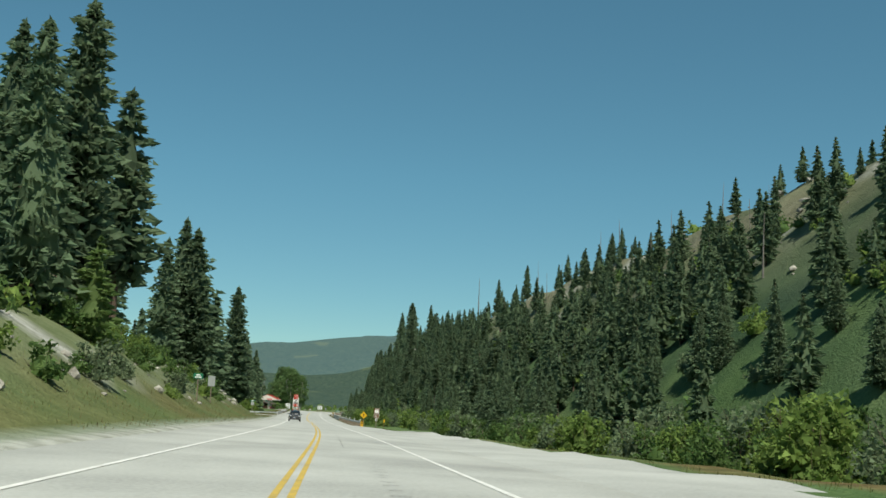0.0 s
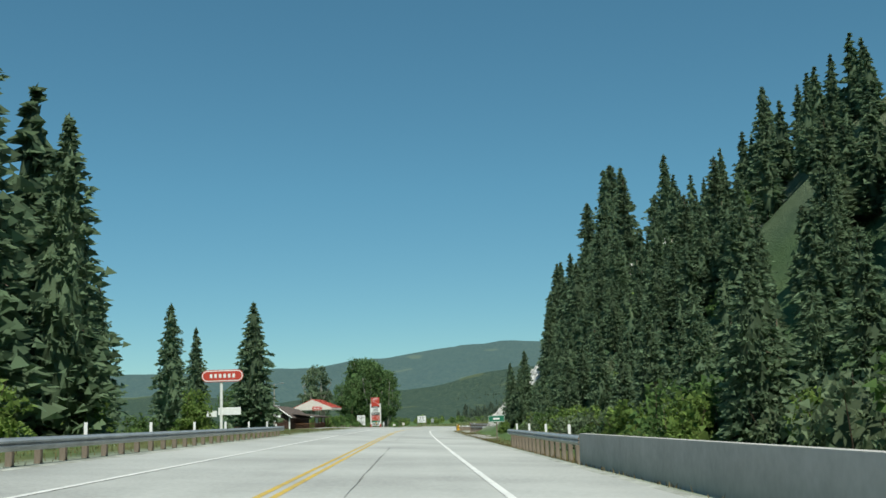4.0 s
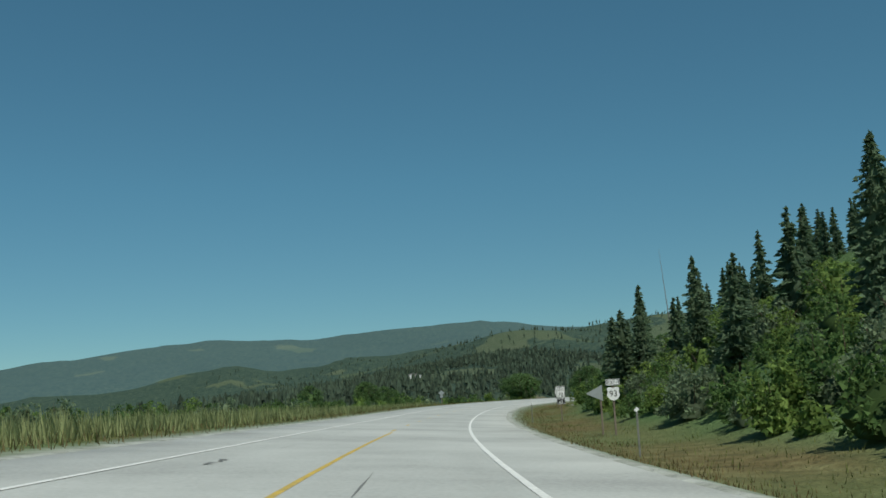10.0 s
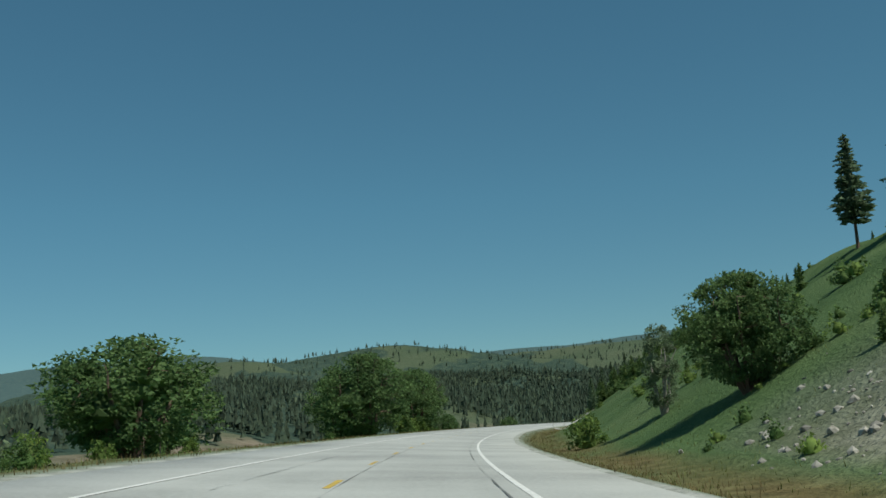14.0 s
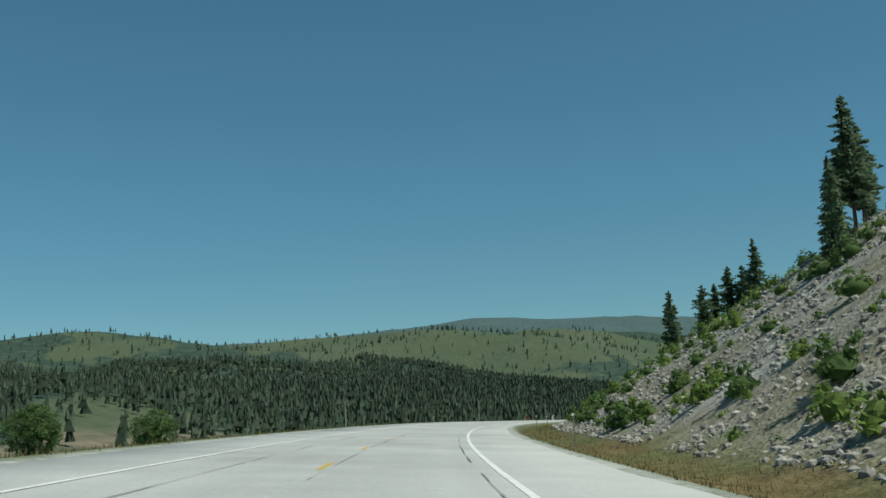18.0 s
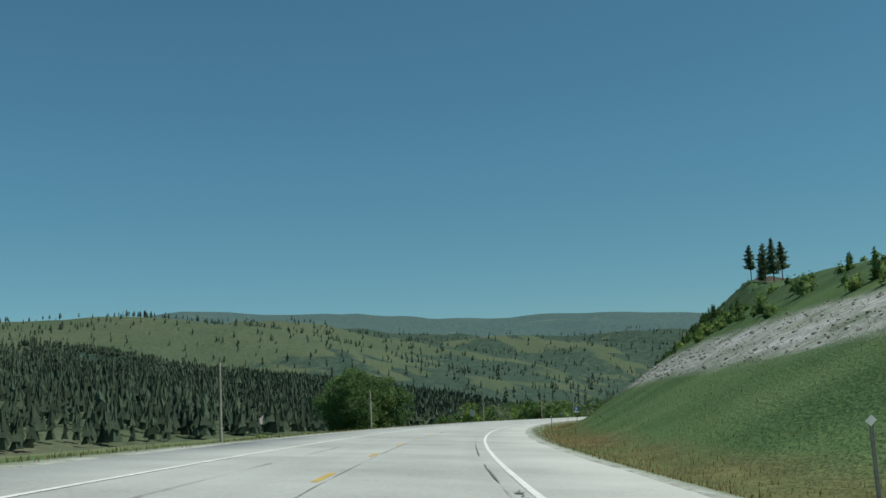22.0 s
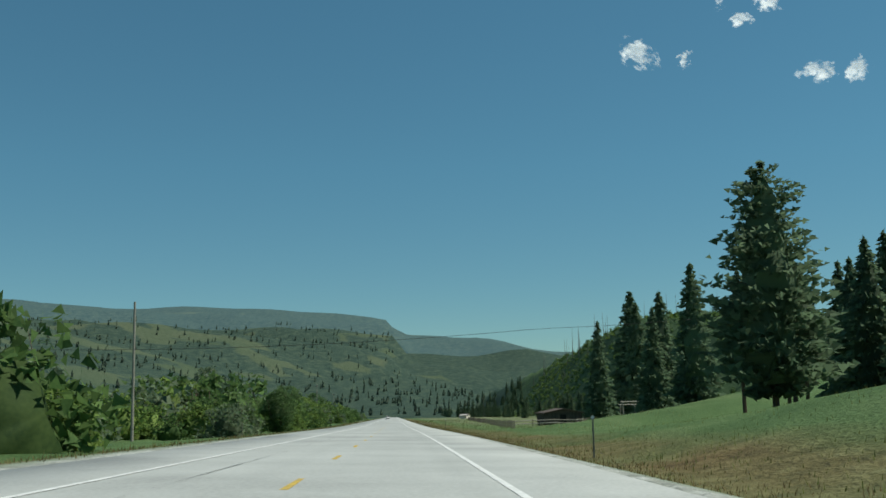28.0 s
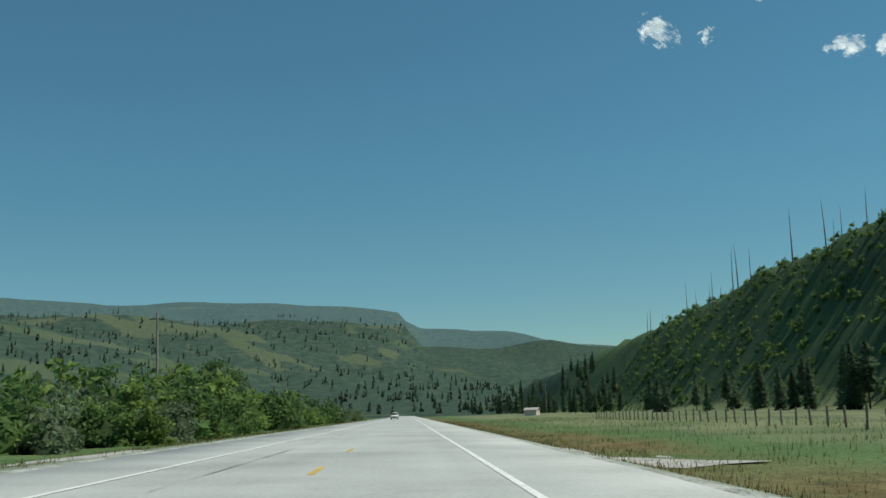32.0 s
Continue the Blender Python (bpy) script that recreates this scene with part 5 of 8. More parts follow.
scatter("scrub", 60, 800, 1040, 6, 24, 0.3, 0.7, keep=lambda s, n: right_rise(s, n) > 9 and s < 985, mass="slope_scrub")
scatter("young", 230, 946, 984, 8, 20, 0.8, 1.7, keep=lambda s, n: 3.4 < right_rise(s, n) < 13)
scatter("scrub", 260, 980, 1038, 7.5, 24, 0.2, 0.55, mass="slope_scrub")
scatter("young", 14, 985, 1030, 7.5, 18, 0.6, 1.3, keep=lambda s, n: right_rise(s, n) > 3.5, mass="young_firs")
scatter("lowfir", 130, 1195, 1560, 37, 60, 3.4, 6.2, 1.6, keep=lambda s, n: n < 41.5 + max(0, s - 1390) * 0.12, mass=HW, near=lambda s, n: s < 1330 and n < 43)
scatter("scrub", 2300, 1215, 1450, 41, 82, 0.4, 1.15, mass="slope_scrub")
scatter("lowfir", 70, 1500, 1900, 30, 60, 4, 7.5, mass=HW)
scatter("pine", 12, 1205, 1330, 37, 41, 4, 6)
scatter("snag", 20, 1280, 1480, 48, 80, 3, 7)
# bushes: willow flat, river bank, hillside scrub
scatter("bush", 90, -10, 115, 9, 16, 1.0, 2.3, 1.3, mass="willow_thicket", near=lambda s, n: n < 11)
scatter("bush", 60, 112, 175, 5.4, 14, 1.0, 2.2, 1.2, mass="willow_thicket", near=lambda s, n: n < 9)
scatter("bush", 28, 170, 228, 5.2, 9, 0.8, 1.6)
scatter("lowfir", 100, 160, 232, 7, 15, 2.6, 5.0, mass=HW, near=lambda s, n: n < 9)
scatter("bush", 40, 165, 235, 8, 16, 0.7, 1.4, mass="willow_thicket")
scatter("lowfir", 60, 40, 120, 15, 30, 3.0, 5.2, mass=HW)
scatter("lowfir", 60, 158, 190, 14, 25, 2.8, 4.6, mass=HW)
scatter("bush", 120, 20, 165, 14, 30, 0.8, 1.8, mass="willow_thicket")
scatter("bush", 26, 296, 318, -24, -15.5, 1.2, 2.4)
scatter("scrub", 110, -10, 240, 13, 36, 0.8, 1.8, mass="slope_scrub")
scatter("bush", 44, 6, 62, 8.2, 11, 0.8, 1.6)
scatter("bush", 20, 25, 70, -13, -7.5, 0.6, 1.5)
scatter("bush", 26, 150, 215, -24, -9.5, 1.0, 2.4)
scatter("scrub", 36, 352, 390, 7, 12, 0.5, 1.2)
scatter("bush", 22, 308, 420, -46, -24, 0.9, 2.0, mass="willow_thicket", near=lambda s, n: n > -24)
scatter("bush", 70, 420, 600, -40, -9, 0.6, 1.5, mass="willow_thicket", near=lambda s, n: n > -16)
scatter("bush", 34, 335, 470, 7.2, 14, 0.7, 1.7, mass="willow_thicket", near=lambda s, n: n < 9)
scatter("bush", 20, 640, 900, -60, -12, 0.5, 1.2, mass="willow_thicket", near=lambda s, n: n > -20)
scatter("bush", 30, 900, 1040, -30, -9, 0.6, 1.6, mass="willow_thicket", near=lambda s, n: n > -14)
scatter("bush", 110, 1040, 1260, -16, -10, 1.5, 3.2, 1.0, keep=lambda s, n: not 1212 < s < 1238 and (n < -12 or s > 1115), wide=1.1, mass="willow_thicket", near=lambda s, n: n > -13)
scatter("bush", 220, 1040, 1330, -40, -13, 2.8, 5.4, 1.1, keep=lambda s, n: not (1212 < s < 1241 and n > -22), wide=1.1, mass="willow_thicket")
scatter("bush", 34, 1172, 1212, -17, -12, 2.8, 4.4, mass="willow_thicket")
scatter("bush", 90, 1240, 1460, -26, -10.5, 2.0, 3.8, mass="willow_thicket", near=lambda s, n: n > -12)
for k, (s, n, h) in enumerate(((1120, -16, 2.4), (1128, -19, 2.6), (1150, -17, 2.3))):
    grow("thicket", s, n, h, k)
scatter("scrub", 36, 15, 75, -13, -7.2, 0.5, 1.2, mass="slope_scrub", near=lambda s, n: n > -9.5)
for s, n, h, w in ((653, 8.2, 2.0, 1), (656, 9.6, 2.3, 1), (651, 9.5, 1.8, 0)):
    grow("cottonwood", s, n, h, w)
for s, n, h in ((655, 7.4, 1.5), (658, 8, 1.4), (652, 7, 1.3), (650, 6.2, 1.0), (654, 6.3, 1.1), (657, 6.5, 1.1), (647, 6.6, 1.0), (661, 7, 1.2), (644, 7.2, 0.9), (649, 7.6, 1.3)):
    grow("bush", s, n, h)
for s, n, h in ((619, -8.2, 1.6), (622, -7.9, 1.8), (617, -9, 2.0), (625, -9, 1.5)):
    grow("bush", s, n, h)
grow("young", 615.5, -8.6, 2.6, 0)
grow("blossom", 371, 7.6, 1.5)
grow("blossom", 380, 7.2, 0.9)
grow("bush", 559, 4.9, 1.3, 0)


for k, (s, n, h) in enumerate(((700, 9.5, 0.5), (712, 10.5, 0.45))):
    grow("undergrowth", s, n, h, k)


grow_mass(HW, "dark green firs massed on the hillsides", "forest")
grow_mass("young_firs", "bright green young firs on the slope", "young trees")
grow_mass("slope_scrub", "low green scrub over the slopes", "shrubs")
grow_mass("willow_thicket", "dense green willow thicket beyond the verge", "shrubs")


# ---- woods on the far slopes ----
def far_woods():
    """Conifers on the valley's far side, each a ragged three-tier crown; closest where the valley is narrow."""
    rng = np.random.RandomState(12)
    sa_, na_ = rng.uniform(540, 1560, 160000), -rng.uniform(100, 600, 160000)
    xa, ya = xy(sa_, na_)
    xb, yb = rng.uniform(-900, 2300, 120000), rng.uniform(250, 2700, 120000)
    x, y = np.append(xa, xb), np.append(ya, yb)
    s, n = sn(x, y)
    r = np.hypot(x - CX, y - CY)
    ok = ((n < -100) | ((s > NEAR_END) & (n < 200))) & (r < 2320) & (s > 300) & (np.degrees(np.arctan2(x + 26, y - 331)) > -1 + rng.uniform(-4, 4, len(x)))
    w = woods(x, y, s, n)
    grove = smooth(-0.2, 0.5, lumps(x, y, 42, 36))
    sparse = np.where(s > 930, 0.08 + 0.22 * grove, 0.012 + 0.05 * smooth(0.55, 0.8, lumps(x, y, 70, 37)))
    ok &= rng.rand(len(x)) < np.where(w > 0.45, 0.07 + 0.26 * grove, sparse) * np.clip(1.4 - r / 2300, 0.25, 1)
    x, y = x[ok][:72000], y[ok][:72000]
    for cx, cy, many in ((1040, 1690, 16), (1075, 1700, 12), (1165, 1670, 20), (930, 1720, 14), (980, 1735, 10), (1210, 1630, 14), (1120, 1640, 8), (1260, 1590, 14), (232, 878, 7), (246, 892, 8), (256, 905, 6), (222, 868, 2)):
        x, y = np.append(x, cx + rng.normal(0, 16 if cy > 1500 else 7, many)), np.append(y, cy + rng.normal(0, 16 if cy > 1500 else 7, many))
    z = ground_xy(x, y)
    c = len(x)
    h = rng.uniform(4.2, 7.4, c) + 2.2 * rng.rand(c) ** 3
    w = h * rng.uniform(0.17, 0.28, c)
    V = np.zeros((c, 12, 3))
    for lv, (z0, ww) in enumerate(((0.1, 0.95), (0.36, 0.85), (0.62, 0.52))):
        for k in range(3):
            q = 2.0944 * k + 1.0 * lv + rng.uniform(-0.4, 0.4, c)
            t = rng.uniform(0.7, 1.3, c)
            V[:, lv * 3 + k] = np.stack([x + np.cos(q) * w * ww * t, y + np.sin(q) * w * ww * t, z + h * z0 * rng.uniform(0.75, 1.2, c)], 1)
    lean = rng.uniform(-0.05, 0.05, (c, 2)) * h[:, None]
    V[:, 9] = np.stack([x, y, z + h * 0.60], 1)
    V[:, 10] = np.stack([x + lean[:, 0] * 0.6, y + lean[:, 1] * 0.6, z + h * 0.84], 1)
    V[:, 11] = np.stack([x + lean[:, 0], y + lean[:, 1], z + h], 1)
    f = np.array([(lv * 3 + k, lv * 3 + (k + 1) % 3, 9 + lv) for lv in range(3) for k in range(3)])
    F = (np.arange(c)[:, None, None] * 12 + f[None]).reshape(-1, 3)
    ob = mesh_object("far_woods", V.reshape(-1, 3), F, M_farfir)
    return tagged(ob, "dark conifer woods covering the far slopes", "forest", kind="stuff")


far_woods()


def near_grass():
    """Fine grass blades along both verges and on the right-hand bank."""
    rng = np.random.RandomState(21)
    for name, mat, count, lanes, label in (("verge_grass", M_grassblade, 120000, ((2.9, 6.5), (-9.5, -5.2), (3.6, 14)), "green and yellow grass tufts along the verges"),
                                           ("dry_grass", M_dryblade, 110000, ((2.6, 4.9), (2.7, 4.4), (-7.5, -4.9)), "brown dry grass tufts along the verges")):
        s = rng.uniform(-20, 1330, count)
        pick = rng.randint(0, 3, count)
        lo, hi = np.array([q[0] for q in lanes])[pick], np.array([q[1] for q in lanes])[pick]
        n = lo + (hi - lo) * rng.rand(count)
        ok = (rockiness(s, n) < 0.3) & ~((right_rise(s, n) > 0.25) & (((s > 664) & (s < 755)) | ((s > 474) & (s < 538)))) & ~((n > 0) & (n < np.interp(s, (0, 12, 45, 62, 86), (4.9, 5.4, 6.4, 7.0, 2.5)))) & ~((n < 0) & (s > 225) & (s < 345)) & ~((n > 2.8) & (s > 262) & (s < 336)) & ~((n < -4) & (n > -8) & (s < 20))
        s, n = s[ok], n[ok]
        x, y = xy(s, n)
        z = land(s, n)
        c = len(x)
        h = rng.uniform(0.03, 0.11, c) * np.where(np.abs(n) > 3.4, 1.0, 0.7) * (1 + 0.5 * (rng.rand(c) < 0.06))
        h = h * np.where((n < -5) & (s > 335) & (s < 470), 2.4, 1.0)
        t = rng.uniform(0, 6.283, c)
        dx, dy = np.cos(t), np.sin(t)
        w = 0.011
        V = np.stack([np.stack([x - dy * w, y + dx * w, z - 0.02], 1), np.stack([x + dy * w, y - dx * w, z - 0.02], 1),
                      np.stack([x + dx * h * 0.5, y + dy * h * 0.5, z + h], 1)], 1).reshape(-1, 3)
        F = np.arange(3 * c).reshape(-1, 3)
        tagged(mesh_object(name, V, F, mat), label, "grass", kind="stuff")


near_grass()


def tall_grass():
    """Tall pale grass on the bank to the left after the store, and along the meadow's edge."""
    rng = np.random.RandomState(23)
    s = np.concatenate([rng.uniform(340, 470, 44000), rng.uniform(1125, 1330, 12000)])
    n = np.concatenate([-6.0 - 11 * rng.rand(44000) ** 1.3, 6.5 + 16 * rng.rand(12000)])
    ok = rng.rand(len(s)) < 0.35 + 0.65 * smooth(-0.4, 0.4, lumps(s, n, 9, 45))
    s, n = s[ok], n[ok]
    x, y = xy(s, n)
    z = land(s, n)
    c = len(x)
    h = rng.uniform(0.10, 0.46, c) * np.where(n < 0, 1.0 + 0.45 * smooth(376, 388, s) * (1 - smooth(420, 440, s)), 0.6)
    t = rng.uniform(0, 6.283, c)
    dx, dy, w = np.cos(t), np.sin(t), 0.02
    V = np.stack([np.stack([x - dy * w, y + dx * w, z - 0.03], 1), np.stack([x + dy * w, y - dx * w, z - 0.03], 1), np.stack([x + dx * h * 0.35, y + dy * h * 0.35, z + h], 1)], 1).reshape(-1, 3)
    tagged(mesh_object("tall_grass", V, np.arange(3 * c).reshape(-1, 3), M_paleblade), "tall pale yellow-green grass beside the highway", "grass", kind="stuff")


tall_grass()


# ---- road details ----
def road_z(s, n):
    return float(along(s, RP[:, 2])) - n * math.tan(radians(float(along(s, RP[:, 3]))))


def marking(name, s0, s1, n0, n1, mat, dz=0.012, label="", ragged=0.0, rng=random.Random(3)):
    """A painted or sealed patch on the road, a part of it."""
    k = max(2, int((s1 - s0) / 1.0) + 1)
    V, F = [], []
    for i in range(k):
        s = s0 + (s1 - s0) * i / (k - 1)
        for n in (n0, n1):
            m = n + rng.uniform(-ragged, ragged)
            x, y = xy(s, m)
            V.append((float(x), float(y), road_z(s, m) + dz))
    F = [(2 * i, 2 * i + 1, 2 * i + 3, 2 * i + 2) for i in range(k - 1)]
    return mesh_object(name, V, F, mat, road, label=label)


for k in range(125):
    s = 396 + 6.64 * k
    marking("centre_dash", s, s + 1.66, -1.14, -1.07, M_yellow, ragged=0.008)
crack = random.Random(8)
for k in range(30):
    s, n = crack.uniform(0, 1200), crack.uniform(-2.8, 0.3)
    marking("crack_seal", s, s + 0.035, n, n + crack.uniform(0.25, 0.9), M_tar, 0.014, ragged=0.008)
# long seams where the lanes were laid side by side
for n, s0, s1, many in ((-2.13, 385, 880, 70), (-1.02, 480, 1010, 40), (0.60, 440, 860, 40), (-2.2, 1000, 1240, 14), (-0.5, 20, 380, 16)):
    for k in range(many):
        a = s0 + (s1 - s0) * (k + crack.uniform(0, 0.4)) / many
        marking("seam", a, min(s1, a + (s1 - s0) / many * crack.uniform(0.75, 1.0)), n, n + 0.009, M_seam, 0.014, ragged=0.010)
# short ribs worn across the wheel track
for s0, many, n in ((3, 18, -0.2), (598, 12, -0.22), (752, 14, -0.22), (752, 9, -1.7), (296, 5, -0.2), (367, 6, -0.2)):
    for k in range(many):
        a = s0 + 0.62 * k + crack.uniform(-0.1, 0.1)
        w = crack.uniform(0.09, 0.2)
        marking("rib_crack", a, a + 0.03, n - w / 2, n + w / 2, M_seam, 0.014, ragged=0.01)
# spalled patches along the joints of the bend
for s0, n, w in ((306, -2.75, 0.25), (309, -2.4, 0.18), (312, -2.2, 0.2), (305, -1.2, 0.16), (311, -0.95, 0.12), (315, -0.7, 0.12), (347, -1.25, 0.14), (343, 0.72, 0.22), (345, 0.78, 0.16), (381, -2.3, 0.08), (831.5, 0.66, 0.16), (832.6, 0.7, 0.12)):
    for k in range(4):
        marking("spalled_patch", s0 + 0.3 * k, s0 + 0.3 * k + crack.uniform(0.08, 0.2), n + crack.uniform(-w, 0) * 0.6, n + crack.uniform(0.2, 1) * w * 0.6, M_seam, 0.013, ragged=0.04)
# skid marks in the last bend
for n0, n1, s0, s1 in ((-0.6, 0.02, 951.5, 967), (-0.46, 0.14, 951.8, 967), (0.24, 0.31, 954, 958), (0.44, 0.5, 954, 958.5)):
    V, F = [], []
    for k in range(13):
        a, e = s0 + (s1 - s0) * k / 12, n0 + (n1 - n0) * (k / 12) ** 0.8
        for q in (e - 0.017, e + 0.017):
            x, y = xy(a, q)
            V.append((float(x), float(y), road_z(a, q) + 0.013))
    mesh_object("skid_mark", V, [(2 * k, 2 * k + 1, 2 * k + 3, 2 * k + 2) for k in range(12)], M_tar, road)
marking("crack_seal", 951.4, 951.44, -0.9, -0.3, M_tar, 0.014)


def pad(name, s0, s1, n0, n1, label, wob=0.3, dz=0.03, mat=None):
    """A gravel drive or forecourt lying on the ground."""
    rng = random.Random(int(s0))
    ss, nn = np.linspace(s0, s1, max(3, int((s1 - s0) / 1.2))), np.linspace(n0, n1, max(3, int(abs(n1 - n0) / 0.5)))
    V = []
    for i, s in enumerate(ss):
        for j, n in enumerate(nn):
            edge = i in (0, len(ss) - 1) or j in (0, len(nn) - 1)
            a, b = (rng.uniform(-wob, wob), rng.uniform(-wob, wob) * 0.5) if edge else (0, 0)
            x, y = xy(s + a, n + b)
            V.append((float(x), float(y), max(height(s + a, n + b) + dz - (0.06 if edge else 0), -99)))
    f = grid_faces(len(ss), len(nn))
    if n1 > n0:
        f = f[:, ::-1]
    return tagged(mesh_object(name, V, f, mat or M_gravel, smooth_faces=True), label, "gravel", kind="structure")


pad("forecourt", 236, 330, -4.7, -9.5, "pale gravel forecourt beside the highway", 0.4)
pad("forecourt", 262, 298, -9.4, -15, "pale gravel forecourt before the log store", 0.4)
def turnout():
    """Paved lay-by widening the first bend on its outer side."""
    s = np.arange(-100, 88, 2.0)
    wide = np.interp(s, (0, 12, 45, 62, 86), (4.8, 5.3, 6.3, 6.9, EDGE_R + 0.05))
    V = []
    rng = random.Random(9)
    for q, w in zip(s, wide):
        for u in (0, 0.25, 0.5, 0.75, 1):
            n = EDGE_R - 0.02 + (w - EDGE_R + 0.02) * u + (rng.uniform(-0.1, 0.1) if u == 1 else 0)
            x, y = xy(q, n)
            V.append((float(x), float(y), float(road_z(q, n)) if u == 0 else height(q, n) + 0.045))
    ob = mesh_object("lay_by", V, grid_faces(len(s), 5)[:, ::-1], M_asphalt, smooth_faces=True)
    tagged(ob, "pale paved lay-by beside the highway", "road", kind="structure")


turnout()
pad("pull_off", 212, 236, 2.25, 5.2, "gravel pull-off beside the highway")
pad("side_road", 126, 134, -4.7, -30, "gravel side road joining the highway", 0.2)
pad("drive", 646, 652, 2.25, 5.2, "gravel drive at the foot of the slope")
pad("drive", 1218.5, 1223.5, 2.25, 5.6, "gravel farm drive into the meadow")
pad("drive", 1218, 1224, -4.7, -7.5, "gravel drive off the highway")


# ---- guardrails ----
def w_beam(path, top, depth=0.31, out=0.08):
    """A corrugated steel beam along points (x, y, z of the ground), its top at the given height."""
    prof = ((0.0, 0), (0.02, -0.03), (out, -0.075), (out, -0.115), (0.015, -0.15), (out, -0.19), (out, -0.235), (0.02, -0.28), (0.0, -depth))
    V, F = [], []
    for i, (p, side) in enumerate(path):
        for o, z in prof:
            V.append((p[0] + side[0] * o * U, p[1] + side[1] * o * U, p[2] + (top + z) * U))
    m = len(prof)
    for i in range(len(path) - 1):
        for j in range(m - 1):
            F.append((i * m + j, i * m + j + 1, (i + 1) * m + j + 1, (i + 1) * m + j))
    return V, F


def rail_path(pts, toward):
    """Points from (s, n) pairs with the sideways direction in which the beam faces."""
    out = []
    for s, n in pts:
        x, y = xy(s, n)
        ty, tx = float(along(s, RT[:, 1])), float(along(s, RT[:, 0]))
        out.append(((float(x), float(y), road_z(s, max(min(n, 2.3), -4.6)) - 0.02), (ty * toward, -tx * toward)))
    return out


def box_mesh(name, w, d, h, bevel=0.01):
    bm = boxed(-w / 2, w / 2, -d / 2, d / 2, 0, h, bevel)
    me = bpy.data.meshes.new(name)
    bm.to_mesh(me)
    bm.free()
    return me


def guardrail(pts, toward, label, heights=(0.72,), post_h=0.72, post_w=0.16, spacing=1.04, tabs=8, post_mat=None, post_off=0.16, taper=False):
    root = new("guardrail")
    tagged(root, label, "guardrail", "highway guardrails")
    fine = []
    for (s0, n0), (s1, n1) in zip(pts[:-1], pts[1:]):
        k = max(2, int(abs(s1 - s0) + abs(n1 - n0)) // 2)
        fine += [(s0 + (s1 - s0) * i / k, n0 + (n1 - n0) * i / k) for i in range(k)]
    fine.append(pts[-1])
    path = rail_path(fine, toward)
    for t in heights:
        V, F = w_beam(path, t)
        ob = mesh_object("beam", V, F, M_steel, root, label="galvanised corrugated steel beam")
        ob.modifiers.new("thickness", "SOLIDIFY").thickness = 0.006
    d = np.concatenate([[0], np.cumsum([math.dist(a[0][:2], b[0][:2]) for a, b in zip(path[:-1], path[1:])])])
    me = box_mesh("post", post_w * U, post_w * 1.25 * U, (post_h + 0.5) * U)
    if taper:
        for v in me.vertices:
            v.co.x *= 0.62 + 0.5 * v.co.z / (post_h + 0.5) / U
    me.materials.append(post_mat or M_wood)
    tab = box_mesh("tab", 0.10 * U, 0.02 * U, 0.34 * U, 0.0)
    tab.materials.append(M_signwhite)
    for k in range(int(d[-1] / spacing) + 1):
        q = k * spacing
        i = min(np.searchsorted(d, q, side="right") - 1, len(path) - 2)
        f = (q - d[i]) / max(1e-6, d[i + 1] - d[i])
        p = [a + (b - a) * f for a, b in zip(path[i][0], path[i + 1][0])]
        sd = path[i][1]
        a = math.atan2(path[i + 1][0][1] - path[i][0][1], path[i + 1][0][0] - path[i][0][0]) - 1.5708
        ob = new("post", me)
        ob.parent = root
        ob.matrix_basis = pose(p[0] - sd[0] * post_off * U, p[1] - sd[1] * post_off * U, p[2] - 0.5 * U, 0, 0, math.degrees(a))
        if tabs and k % tabs == 2:
            ob = new("reflector_tab", tab)
            ob.parent = root
            ob.matrix_basis = pose(p[0] - sd[0] * post_off * U, p[1] - sd[1] * post_off * U, p[2] + post_h * U, 0, 0, math.degrees(a))
            tagged(ob, "white reflector tab")
    return root


guardrail([(91, 3.2), (138, 2.95)], -1, "steel guardrail on timber posts before the bridge")
guardrail([(169, 2.95), (186, 3.2)], -1, "short steel guardrail after the bridge", tabs=4)
guardrail([(137, -4.9), (135.6, -7), (135, -10), (134.6, -17)], 1, "steel guardrail curving into the side road", tabs=0)
guardrail([(161, -4.9), (192, -5.0)], 1, "short steel guardrail after the bridge", tabs=4)
guardrail([(250, 2.75), (275, 2.7), (300, 2.7), (330, 2.75), (359, 2.85)], -1, "long steel guardrail below the rock cut", tabs=10)
guardrail([(272, 3.75), (290, 3.7), (310, 3.7), (338, 3.75)], -1, "double steel rockfall barrier on tall timber posts", (1.4, 0.82), 1.5, 0.22, 1.04, 0, None, -0.16, True)


def marker_board(s, n):
    t = thing("object_marker", at(s, n, 0), "yellow and black striped marker board at a rail end", "road sign", "rail end markers")
    part("board", boxed(-0.22, 0.22, -0.02, 0.02, 0.25, 1.15), M_signyellow, t)
    for k in range(4):
        z = 0.36 + 0.2 * k
        bm = bmesh.new()
        v = [bm.verts.new(q) for q in ((-0.2, -0.026, z), (0.2, -0.026, z + 0.24), (0.2, -0.026, z + 0.34), (-0.2, -0.026, z + 0.10))]
        bm.faces.new(v)
        part("stripe", bm, M_signblack, t)
    part("post", boxed(-0.05, 0.05, 0.02, 0.1, -0.3, 1.1), M_wood, t)


marker_board(90.6, 3.25)
marker_board(249.4, 2.95)


